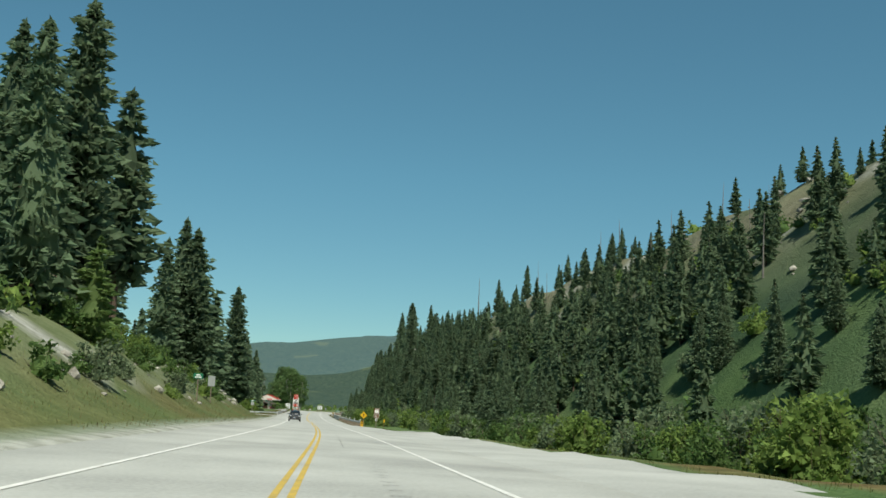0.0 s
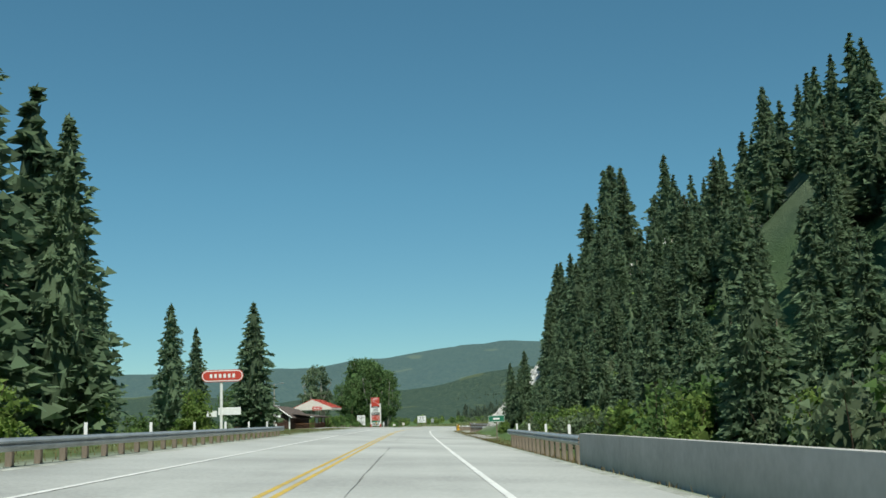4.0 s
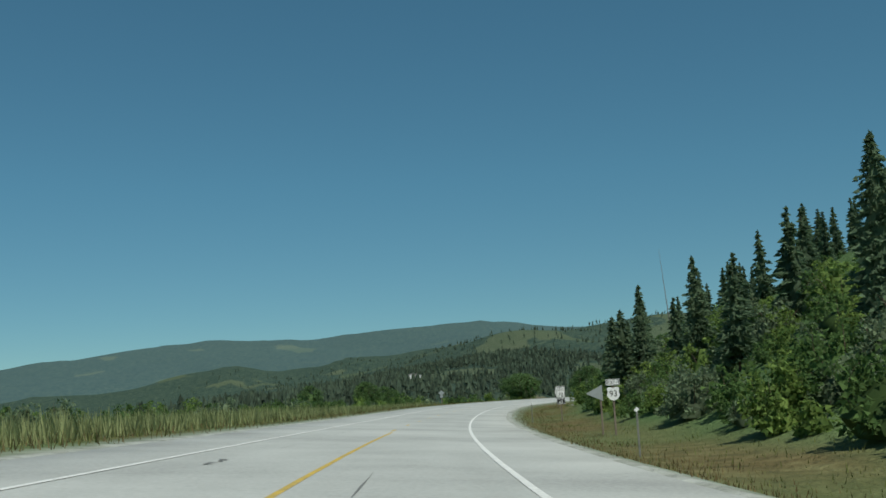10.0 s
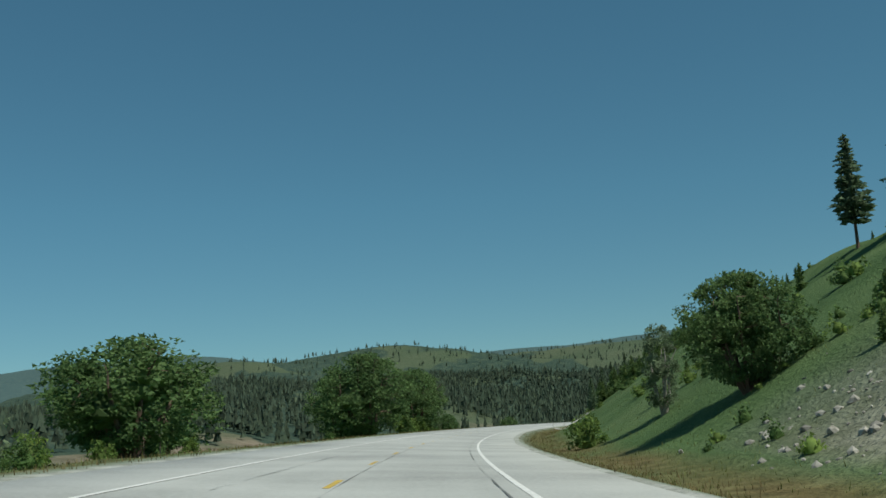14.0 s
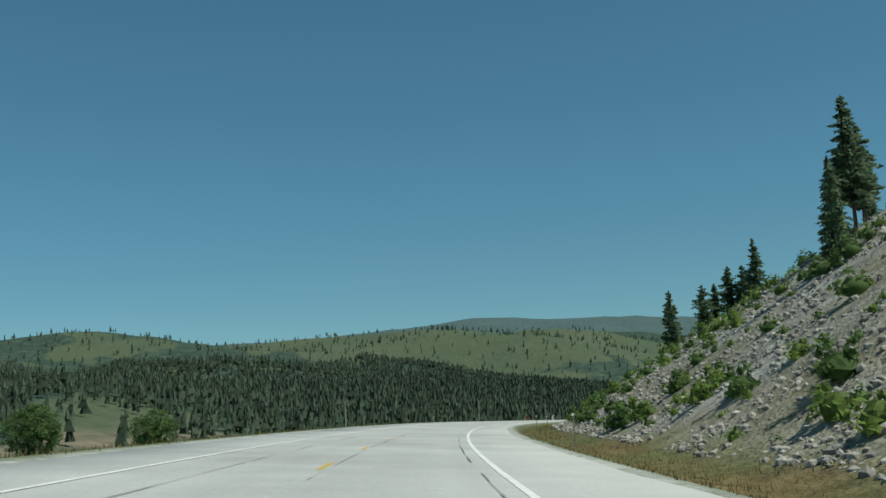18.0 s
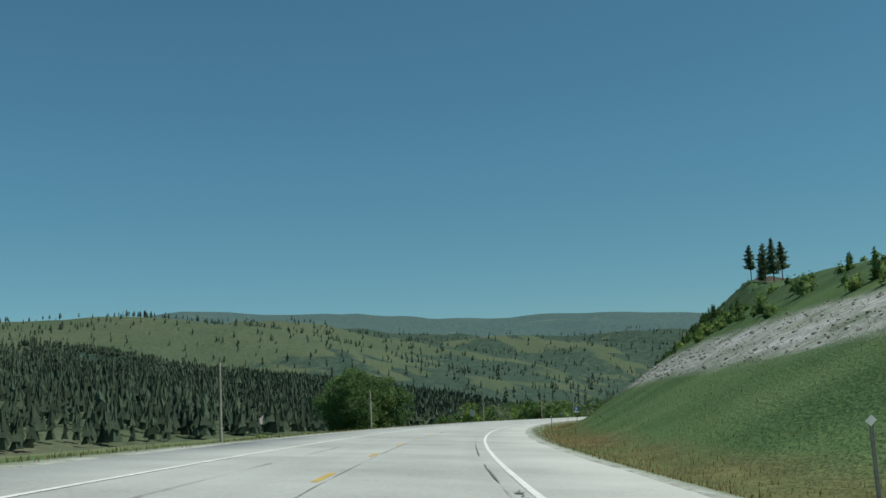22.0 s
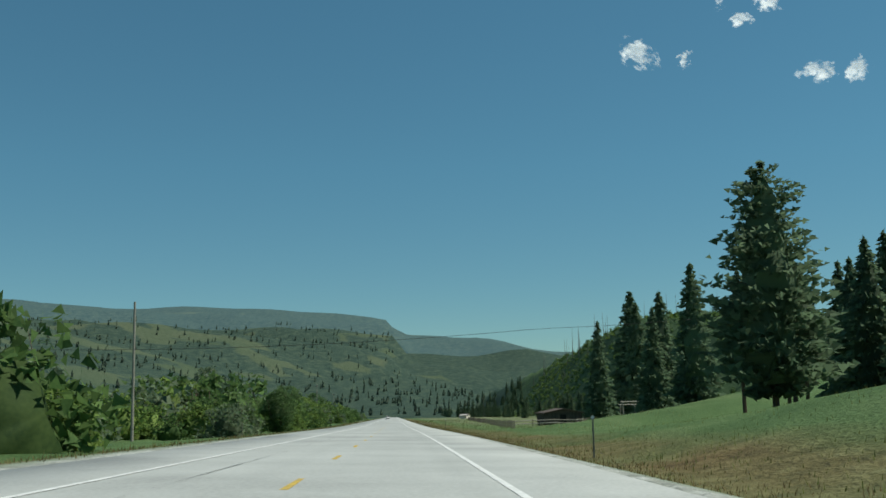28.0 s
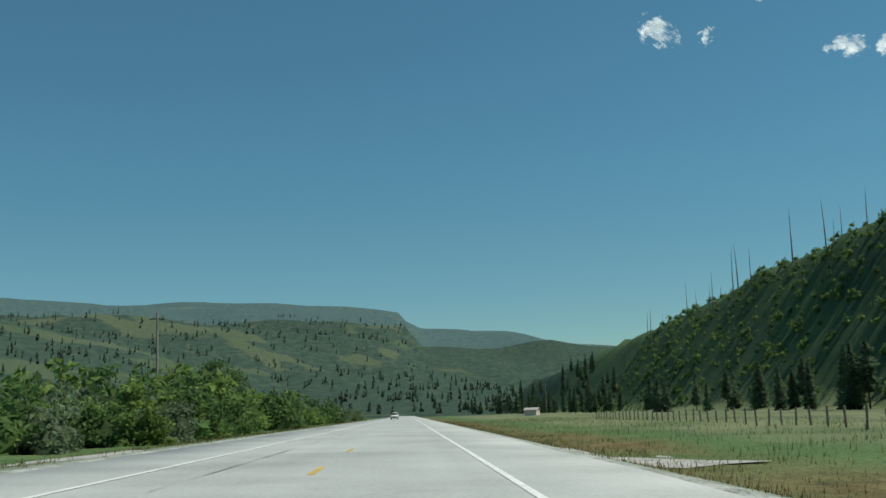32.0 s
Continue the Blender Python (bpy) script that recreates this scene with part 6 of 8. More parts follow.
def parapet(s0, s1, n, label):
    """A low concrete bridge wall with a chamfered foot and end steps."""
    s = np.arange(s0, s1 + 0.1, 1.0)
    prof = ((-0.22, -0.3), (-0.22, 0.12), (-0.12, 0.3), (-0.1, 0.8), (0.12, 0.8), (0.14, -0.3))
    sg = -1 if n > 0 else 1
    V, F = [], []
    for q in s:
        for o, z in prof:
            x, y = xy(q, n - sg * -o * U)
            V.append((float(x), float(y), road_z(q, n) + z * U))
    m = len(prof)
    for i in range(len(s) - 1):
        for j in range(m):
            F.append((i * m + j, i * m + (j + 1) % m, (i + 1) * m + (j + 1) % m, (i + 1) * m + j))
    F += [tuple(range(m)), tuple(range((len(s) - 1) * m, len(s) * m))]
    tagged(mesh_object("bridge_parapet", V, F, M_concrete), label, "bridge wall", "bridge parapets")


parapet(138, 169, 3.0, "low pale concrete bridge parapet wall")
parapet(137, 161, -4.9, "low pale concrete bridge parapet wall")


# ---- signs and posts ----
def lettering(body, size, x, z, y, mat, parent, name="lettering", turn=0.0):
    """Flat letters of the built-in font facing -y, centred at x, z."""
    cu = bpy.data.curves.new("letters", "FONT")
    cu.body, cu.size, cu.align_x, cu.align_y = body, size, "CENTER", "CENTER"
    ob = bpy.data.objects.new("letters", cu)
    me = bpy.data.meshes.new_from_object(ob)
    bpy.data.objects.remove(ob)
    me.materials.append(mat)
    o = new(name, me)
    o.parent = parent
    o.matrix_basis = pose(x, y, z, 90, 0, turn)
    return o


def bars(parent, rows, x0, x1, z0, z1, y, mat, seed=1):
    """Rows of short plain bars where writing cannot be read."""
    r = random.Random(seed)
    for k in range(rows):
        z = z1 + (z0 - z1) * (k + 0.5) / rows
        hh = abs(z1 - z0) / rows * 0.28
        w = (x1 - x0) * r.uniform(0.55, 0.95) / 2
        c = (x0 + x1) / 2
        part("bar", boxed(c - w, c + w, y - 0.006, y, z - hh, z + hh), mat, parent)


def panel(parent, w, h, x, z, mat, y=0.0, border=None, name="panel", label=""):
    bm = boxed(x - w / 2, x + w / 2, y - 0.012, y + 0.012, z - h / 2, z + h / 2, 0.01)
    p = part(name, bm, mat, parent, label)
    if border:
        b = 0.025
        for a in ((x - w / 2 + b, x + w / 2 - b, z + h / 2 - 2 * b, z + h / 2 - b), (x - w / 2 + b, x + w / 2 - b, z - h / 2 + b, z - h / 2 + 2 * b),
                  (x - w / 2 + b, x - w / 2 + 2 * b, z - h / 2 + b, z + h / 2 - b), (x + w / 2 - 2 * b, x + w / 2 - b, z - h / 2 + b, z + h / 2 - b)):
            part("border", boxed(a[0], a[1], y - 0.016, y - 0.011, a[2], a[3]), border, parent)
    return p


def post_part(parent, h, x=0.0, mat=None, w=0.1):
    part("post", boxed(x - w / 2, x + w / 2, 0.015, 0.015 + w, -0.4, h, 0.008), mat or M_wood, parent)


def speed_sign(s, n, top, big, low, label):
    t = thing("speed_limit_sign", at(s, n, 2), label, "road sign", "speed limit signs")
    post_part(t, 3.0)
    panel(t, 0.76, 1.0, 0, 2.62, M_signwhite, border=M_signblack)
    z = 2.98
    for w in top:
        lettering(w, 0.2, 0, z, -0.018, M_signblack, t)
        z -= 0.19
    lettering(big, 0.46 if len(top) < 3 else 0.36, 0, 2.36 if len(top) < 3 else 2.28, -0.018, M_signblack, t)
    panel(t, 0.76, 0.56, 0, 1.82, M_signblack, border=M_signwhite, name="night_panel", label="black lower panel")
    lettering("NIGHT", 0.17, 0, 1.98, -0.018, M_signwhite, t)
    lettering(low, 0.36, 0, 1.73, -0.018, M_signwhite, t)


speed_sign(421, 4.95, ("SPEED", "LIMIT"), "70", "65", "white speed limit sign with a black night panel")
speed_sign(461.6, 5.35, ("TRUCK", "SPEED", "LIMIT"), "60", "55", "white truck speed limit sign with black night panel")


def route_sign(s, n):
    t = thing("route_marker_sign", at(s, n, 2), "white highway route shield under a direction plate", "road sign")
    post_part(t, 2.9)
    panel(t, 0.76, 0.34, 0, 2.82, M_signwhite, border=M_signblack)
    lettering("SOUTH", 0.2, 0, 2.82, -0.018, M_signblack, t)
    bm = bmesh.new()
    pts = ((-0.34, 0.3), (-0.2, 0.36), (0, 0.3), (0.2, 0.36), (0.34, 0.3), (0.3, 0.12), (0.36, -0.1), (0.22, -0.3), (0, -0.4), (-0.22, -0.3), (-0.36, -0.1), (-0.3, 0.12))
    v = [bm.verts.new((x, -0.012, 2.22 + z)) for x, z in pts]
    f = bm.faces.new(v)
    e = bmesh.ops.extrude_face_region(bm, geom=[f])
    bmesh.ops.translate(bm, verts=[q for q in e["geom"] if isinstance(q, bmesh.types.BMVert)], vec=(0, 0.024, 0))
    part("shield", bm, M_signwhite, t)
    lettering("93", 0.46, 0, 2.2, -0.018, M_signblack, t)


route_sign(401.5, 5.15)
t = thing("pennant_sign", at(403, 4.95, 0), "bare grey back of a pennant-shaped road sign", "road sign")
post_part(t, 2.7)
bm = bmesh.new()
v = [bm.verts.new(q) for q in ((0.12, -0.01, 2.85), (0.12, -0.01, 1.95), (-0.85, -0.01, 2.4))]
v2 = [bm.verts.new((q.co.x, 0.012, q.co.z)) for q in v]
bm.faces.new(v[::-1]), bm.faces.new(v2)
for a in range(3):
    bm.faces.new((v[a], v[(a + 1) % 3], v2[(a + 1) % 3], v2[a]))
part("panel", bm, M_alu, t)


def diamond(parent, r, z, mat, name="panel"):
    m = Matrix.Translation((0, 0, z)) @ Matrix.Rotation(radians(45), 4, "Y")
    return part(name, boxed(-r, r, -0.012, 0.012, -r, r, 0.01, m), mat, parent)


t = thing("warning_sign", at(463.5, -4.9, 0), "bare grey back of a diamond warning sign", "road sign")
post_part(t, 2.3)
diamond(t, 0.34, 2.0, M_alu)
panel(t, 0.45, 0.35, 0, 1.45, M_alu, name="lower_panel")
t = thing("pedestrian_sign", at(110, 4.6, 3), "yellow diamond pedestrian warning sign", "road sign")
post_part(t, 2.4)
diamond(t, 0.45, 2.1, M_signyellow)
for a in ((0.0, 2.42, 0.05, 0.05), (0.0, 2.2, 0.09, 0.15), (-0.07, 1.95, 0.04, 0.14), (0.08, 1.95, 0.04, 0.14), (0.14, 2.2, 0.07, 0.03), (-0.14, 2.18, 0.07, 0.03)):
    part("symbol", boxed(a[0] - a[2], a[0] + a[2], -0.02, -0.014, a[1] - a[3], a[1] + a[3]), M_signblack, t)
t = thing("viewing_area_sign", at(97.5, 5.0, 3), "brown viewing area sign with a white binocular symbol", "road sign")
post_part(t, 3.4, w=0.13)
panel(t, 0.9, 0.86, 0, 3.0, M_signbrown, border=M_signwhite)
for x in (-0.17, 0.17):
    part("symbol", boxed(x - 0.14, x + 0.14, -0.024, -0.018, 2.68, 3.1, 0.0), M_signwhite, t)
    part("symbol", boxed(x - 0.09, x + 0.09, -0.024, -0.018, 3.1, 3.3), M_signwhite, t)
panel(t, 0.9, 0.72, 0, 2.19, M_signbrown, border=M_signwhite, name="lower_panel")
lettering("WILDLIFE", 0.13, 0, 2.42, -0.018, M_signwhite, t)
lettering("VIEWING AREA", 0.12, 0, 2.27, -0.018, M_signwhite, t)
part("arrow", boxed(-0.1, 0.26, -0.02, -0.014, 2.01, 2.07), M_signwhite, t)
bm = bmesh.new()
bm.faces.new([bm.verts.new(q) for q in ((-0.1, -0.02, 2.14), (-0.1, -0.02, 1.94), (-0.28, -0.02, 2.04))])
part("arrow_head", bm, M_signwhite, t)
panel(t, 0.32, 0.42, 0, 1.55, M_signwhite, name="small_panel")
bars(t, 4, -0.12, 0.12, 1.4, 1.7, -0.012, M_signblack)


def back_sign(s, n, w, h, top, label, mat=None, posts=(0,), face=None):
    t = thing("road_sign", at(s, n, 0), label, "road sign")
    for x in posts:
        post_part(t, top, x)
    panel(t, w, h, 0, top - h / 2, mat or M_alu)
    return t


back_sign(64, -7.3, 0.75, 1.1, 2.9, "bare grey back of a road sign", M_alu)
t = back_sign(56, -7.3, 0.9, 0.5, 2.6, "green highway sign on a wooden post", M_signgreen)
bars(t, 2, -0.35, 0.35, 2.15, 2.55, -0.012, M_signwhite)
t = thing("street_name_sign", at(131.5, -7.8, 0), "green street name plates over a stop sign back", "road sign")
post_part(t, 3.1)
panel(t, 1.1, 0.26, 0, 2.95, M_signgreen)
bars(t, 1, -0.45, 0.45, 2.85, 3.05, -0.012, M_signwhite)
bm = bmesh.new()
bmesh.ops.create_circle(bm, cap_ends=True, segments=8, radius=0.4, matrix=Matrix.Translation((0, -0.02, 2.35)) @ Matrix.Rotation(radians(90), 4, "X") @ Matrix.Rotation(radians(22.5), 4, "Z"))
part("stop_panel_back", bm, M_alu, t)
t = thing("destination_sign", at(205, 4.2, 0), "small green highway sign beside the guardrail", "road sign")
post_part(t, 2.4)
panel(t, 1.5, 0.6, 0, 2.1, M_signgreen, border=M_signwhite)
bars(t, 1, -0.5, 0.5, 1.95, 2.25, -0.012, M_signwhite)
t = thing("service_sign", at(931, 4.3, 4), "blue service sign with white lettering bars", "road sign")
post_part(t, 2.6)
panel(t, 0.85, 0.75, 0, 2.7, M_signblue)
bars(t, 4, -0.33, 0.33, 2.42, 3.0, -0.012, M_signwhite, 3)
panel(t, 0.85, 0.26, 0, 2.18, M_signwhite, name="lower_panel")
t = thing("mile_sign", at(915, -5.6, 0), "green sign on a thin roadside post", "road sign")
post_part(t, 2.0, w=0.07)
panel(t, 0.3, 0.75, 0, 2.0, M_signgreen)
bars(t, 3, -0.1, 0.1, 1.75, 2.25, -0.012, M_signwhite, 4)
back_sign(931, -6.1, 0.85, 1.1, 2.3, "bare grey backs of a pair of signs", M_alu, (-0.25, 0.25))
back_sign(1012, -8.5, 0.9, 0.8, 2.4, "bare grey back of a road sign", M_alu)
t = back_sign(560, -12, 1.6, 0.5, 2.2, "grey sign back on two posts among bushes", M_alu, (-0.6, 0.6))
back_sign(326.5, -7.7, 0.75, 1.15, 2.4, "pair of grey sign backs in the grass", M_alu, (-0.3, 0.3))


def delineator(s, n, h=1.7, cap=True, mat=None, label="slim steel roadside post with a reflector"):
    t = thing("marker_post", at(s, n, random.Random(int(s)).uniform(-8, 8)), label, "marker post", "roadside marker posts")
    part("post", boxed(-0.035, 0.035, -0.02, 0.02, -0.3, h, 0.006), mat or M_postgrey, t)
    if cap:
        bm = bmesh.new()
        box(bm, -0.06, 0.06, -0.03, -0.02, h - 0.13, h + 0.02, 0.0, Matrix.Translation((0, 0, h - 0.05)) @ Matrix.Rotation(radians(45), 4, "Y") @ Matrix.Translation((0, 0, -h + 0.05)))
        part("reflector", bm, M_signwhite, t, "small white reflector")


for s, n in ((224, 3.9), (390, 3.9), (419.8, 3.5), (636, 3.7), (660, 3.1), (734, 3.9), (772, 3.7), (804, 3.6), (834, 3.95), (886, 3.7), (925, 3.8), (955, 3.8), (1075, 4.2), (1138.5, 3.9), (700, 3.8)):
    delineator(s, n)
for s, n in ((65, -7.6), (298, -7.9), (334.6, -10.2), (278.5, -6.5), (768, -9), (790, -12), (1111, -8.8), (1060, -7.5)):
    delineator(s, n, 1.6, False, M_wood, "plain wooden roadside post")
for s, n in ((89, 5.0), (303, -12.2)):
    t = thing("utility_marker", at(s, n, 0), "slim post with an orange utility marker plate", "marker post")
    part("post", boxed(-0.04, 0.04, 0, 0.05, -0.3, 1.6, 0.006), M_rust, t)
    part("plate", boxed(-0.09, 0.09, -0.02, 0, 1.25, 1.75, 0.01), M_signyellow, t, "orange marker plate")


def utility_pole(s, n, h, arm=True, label="weathered wooden utility pole"):
    t = thing("utility_pole", at(s, n, 0), label, "utility pole", "roadside utility poles")
    H = h / U
    part("pole", rodded((0, 0, -0.5), (0, 0, H), 0.16, 0.11, 10), M_palebark, t)
    if arm:
        part("cross_arm", boxed(-0.9, 0.9, -0.06, 0.06, H - 0.9, H - 0.76, 0.01), M_wood, t)
        for x in (-0.8, 0, 0.8):
            part("insulator", rodded((x, 0, H - 0.76), (x, 0, H - 0.6), 0.05, 0.04, 6), M_concrete, t)


for s, n, h, arm in ((838, -15, 4.6, 0), (879, -13.5, 4.7, 0), (906, -10.6, 3.3, 0), (958, -9.9, 3.7, 0), (1005, -10.5, 4.2, 0), (1052, -13, 4.6, 0), (1110, -14.6, 7.6, 0), (1270, -16, 8, 1), (1350, -17, 8, 1),
                     (1440, -17, 8, 1), (794, -22, 5, 1), (1222, -17, 5.2, 1)):
    utility_pole(s, n, h, arm)
utility_pole(1480, 36, 8, 1)
utility_pole(1097, -27, 5.2, 0)


def overhead_cable():
    """One slack cable over the highway, from the pole in the willows to the pines."""
    road = height(1097, 0)
    path = []
    for k in range(41):
        n = -27 + 50 * k / 40
        x, y = xy(1097 + 15 * max(0.0, n - 6) / 17, n)
        path.append((float(x), float(y), road + 3.8 + 0.0024 * (n + 10) ** 2))
    V, F = tube(path, [0.009] * len(path), 5)
    tagged(mesh_object("overhead_cable", V, F, M_rubber), "thin black cable slung over the highway", "cable")


overhead_cable()


# ---- the store and filling station ----
def log_store():
    x0, L, Wd = 0.0, 22.0, 8.0
    t = thing("log_store", at(264, -17.6, 0), "dark brown log store with a shingled roof and porch", "building")
    W = Wd / 2
    # walls of stacked logs: gable end towards the highway's traffic, long side towards the road
    for k in range(12):
        z = 0.14 + 0.24 * k
        half = W if z < 2.5 else max(1.4, W - (z - 2.5) * 1.35)
        part("log", rodded((-half, 0, z), (half, 0, z), 0.125, None, 8), M_log, t)
        part("chinking", boxed(-half, half, -0.03, 0.03, z + 0.09, z + 0.15), M_chink, t)
        if z < 2.6:
            part("log", rodded((W, 0, z), (W, L, z), 0.125, None, 8), M_log, t)
            part("log", rodded((-W, 0, z), (-W, L, z), 0.125, None, 8), M_log, t)
            part("log", rodded((-W, L, z), (W, L, z), 0.125, None, 8), M_log, t)
    for z in (2.9, 3.15, 3.4, 3.65, 3.9):
        h = max(1.4, W - (z - 2.5) * 1.35)
        part("log", rodded((-h, 0, z), (h, 0, z), 0.125, None, 8), M_log, t)
    part("inner_wall", boxed(-W + 0.05, W - 0.05, 0.05, L - 0.05, 0, 2.6), M_dark, t)
    # clipped roof
    prof = ((-W - 0.6, 2.35), (-1.9, 4.25), (1.9, 4.25), (W + 0.6, 2.35))
    bm = bmesh.new()
    for y in (-0.7, L + 0.6):
        for x, z in prof:
            bm.verts.new((x, y, z))
    bm.verts.ensure_lookup_table()
    peak = [bm.verts.new((0, 3.2, 4.9)), bm.verts.new((0, L - 2.5, 4.9))]
    v = bm.verts
    bm.verts.ensure_lookup_table()
    for f in ((0, 1, 8, 9, 5, 4), (2, 3, 7, 6, 9, 8), (1, 2, 8), (5, 9, 6)):
        bm.faces.new([v[i] for i in f])
    r = part("roof", bm, M_shingle, t, "brown shingle roof")
    r.modifiers.new("thickness", "SOLIDIFY").thickness = 0.16
    for a, b in ((0, 1), (1, 2), (2, 3)):
        p, q = Vector((prof[a][0], -0.74, prof[a][1] + 0.02)), Vector((prof[b][0], -0.74, prof[b][1] + 0.02))
        part("barge_board", rodded(p, q, 0.13, None, 4), M_trimwhite, t)
    part("corner_post", rodded((W + 0.02, -0.12, 0), (W + 0.02, -0.12, 2.4), 0.17, 0.14, 7), M_trimwhite, t, "white painted corner post")
    for x, z, w, h in ((-0.3, 3.62, 1.7, 0.55), (1.0, 2.0, 1.9, 0.62)):
        wi = part("window", boxed(x - w / 2, x + w / 2, -0.2, -0.06, z - h / 2, z + h / 2, 0.01), M_trimwhite, t, "white framed window")
        for k in (-1, 0, 1):
            part("pane", boxed(x + k * w * 0.29 - w * 0.12, x + k * w * 0.29 + w * 0.12, -0.21, -0.19, z - h * 0.34, z + h * 0.34), M_carglass, wi)
    d = part("door", boxed(-2.7, -1.7, -0.2, -0.06, 0.55, 2.5, 0.01), M_trimwhite, t, "white painted door")
    part("door_panel", boxed(-2.5, -1.9, -0.22, -0.19, 1.6, 2.3), M_carglass, d)
    part("door_panel", boxed(-2.5, -1.9, -0.22, -0.19, 0.7, 1.4), M_alu, d)
    sg = part("sign_board", boxed(0.2, 2.3, -0.26, -0.2, 2.42, 3.0, 0.01), M_signwhite, t, "white painted sign board")
    bars(sg, 3, 0.35, 2.15, 2.45, 2.97, -0.26, M_signblack, 7)
    sg = part("sign_board", boxed(-0.6, 1.55, -0.26, -0.2, 0.1, 1.2, 0.01), M_signwhite, t, "white fishing pond sign board")
    for k, w in enumerate(("KID'S", "FISHING", "POND")):
        lettering(w, 0.33, 0.88, 0.98 - 0.33 * k, -0.27, M_signblack, sg)
    bm = bmesh.new()
    bmesh.ops.create_circle(bm, cap_ends=True, segments=20, radius=0.34, matrix=Matrix.Translation((-0.15, -0.265, 0.65)) @ Matrix.Rotation(radians(90), 4, "X"))
    part("badge", bm, M_signblack, sg)
    # lean-to on the far side
    part("shed_wall", boxed(-W - 3.2, -W - 0.2, 1.5, 9, 0, 2.1), M_log, t)
    bm = boxed(-W - 3.6, -W + 0.3, 1.0, 9.4, 2.1, 2.22, 0, Matrix.Rotation(radians(0), 4, "Y"))
    part("shed_roof", bm, M_shingle, t)
    # porch along the road
    y0, y1, px = 5.0, L, W + 4.2
    part("porch_floor", boxed(W, px, y0, y1, 0, 0.25, 0.02), M_wood, t)
    bm = bmesh.new()
    q = [bm.verts.new(p) for p in ((W - 0.4, y0 - 0.6, 3.3), (px + 0.5, y0 - 0.6, 2.55), (px + 0.5, y1 + 0.6, 2.55), (W - 0.4, y1 + 0.6, 3.3))]
    bm.faces.new(q)
    r = part("porch_roof", bm, M_shingle, t, "brown shingle porch roof")
    r.modifiers.new("thickness", "SOLIDIFY").thickness = 0.14
    for y in (y0, y0 + 4.2, y0 + 8.4, y0 + 12.6, y1 - 0.1):
        part("porch_post", rodded((px, y, 0.2), (px, y, 2.55), 0.11, 0.1, 7), M_log, t)
    part("porch_beam", boxed(px - 0.1, px + 0.1, y0, y1, 2.3, 2.52), M_log, t)
    part("rail", boxed(px - 0.05, px + 0.05, y0, y1 - 4.3, 1.1, 1.2), M_rust, t)
    for k in range(60):
        y = y0 + 0.21 * k
        if y < y1 - 4.3:
            part("baluster", boxed(px - 0.025, px + 0.025, y - 0.025, y + 0.025, 0.25, 1.1), M_rust, t)
    for k in range(14):
        x = W + 0.3 * k
        part("baluster", boxed(x - 0.025, x + 0.025, y0 - 0.025, y0 + 0.025, 0.25, 1.1), M_rust, t)
    part("rail", boxed(W, px, y0 - 0.05, y0 + 0.05, 1.1, 1.2), M_rust, t)
    part("roof_vent", boxed(-0.6, 0.6, 6.5, 7.4, 4.75, 5.0, 0.05), M_alu, t)


log_store()


def lozenge(parent, x, z, w, h, y, name="badge"):
    """Rounded red-rimmed badge, without lettering."""
    for sc, mat, yy in ((1.0, M_signred, y), (0.9, M_signwhite, y - 0.012), (0.74, M_signred, y - 0.024)):
        bm = bmesh.new()
        hw, hh = w / 2 * (1 - (1 - sc) * h / w), h / 2 * sc
        vs = []
        for cx, a0 in ((hw - hh, -90), (-hw + hh, 90)):
            for k in range(9):
                a = radians(a0 + 180 * k / 8)
                vs.append(bm.verts.new((x + cx + hh * math.cos(a), yy, z + hh * math.sin(a))))
        f = bm.faces.new(vs)
        e = bmesh.ops.extrude_face_region(bm, geom=[f])
        bmesh.ops.translate(bm, verts=[q for q in e["geom"] if isinstance(q, bmesh.types.BMVert)], vec=(0, 0.06, 0))
        part(name, bm, mat, parent)
    for k in range(6):
        part("letter_bar", boxed(x - w * 0.3 + k * w * 0.108, x - w * 0.3 + k * w * 0.108 + w * 0.06, y - 0.04, y - 0.02, z - h * 0.16, z + h * 0.16), M_signwhite, parent)


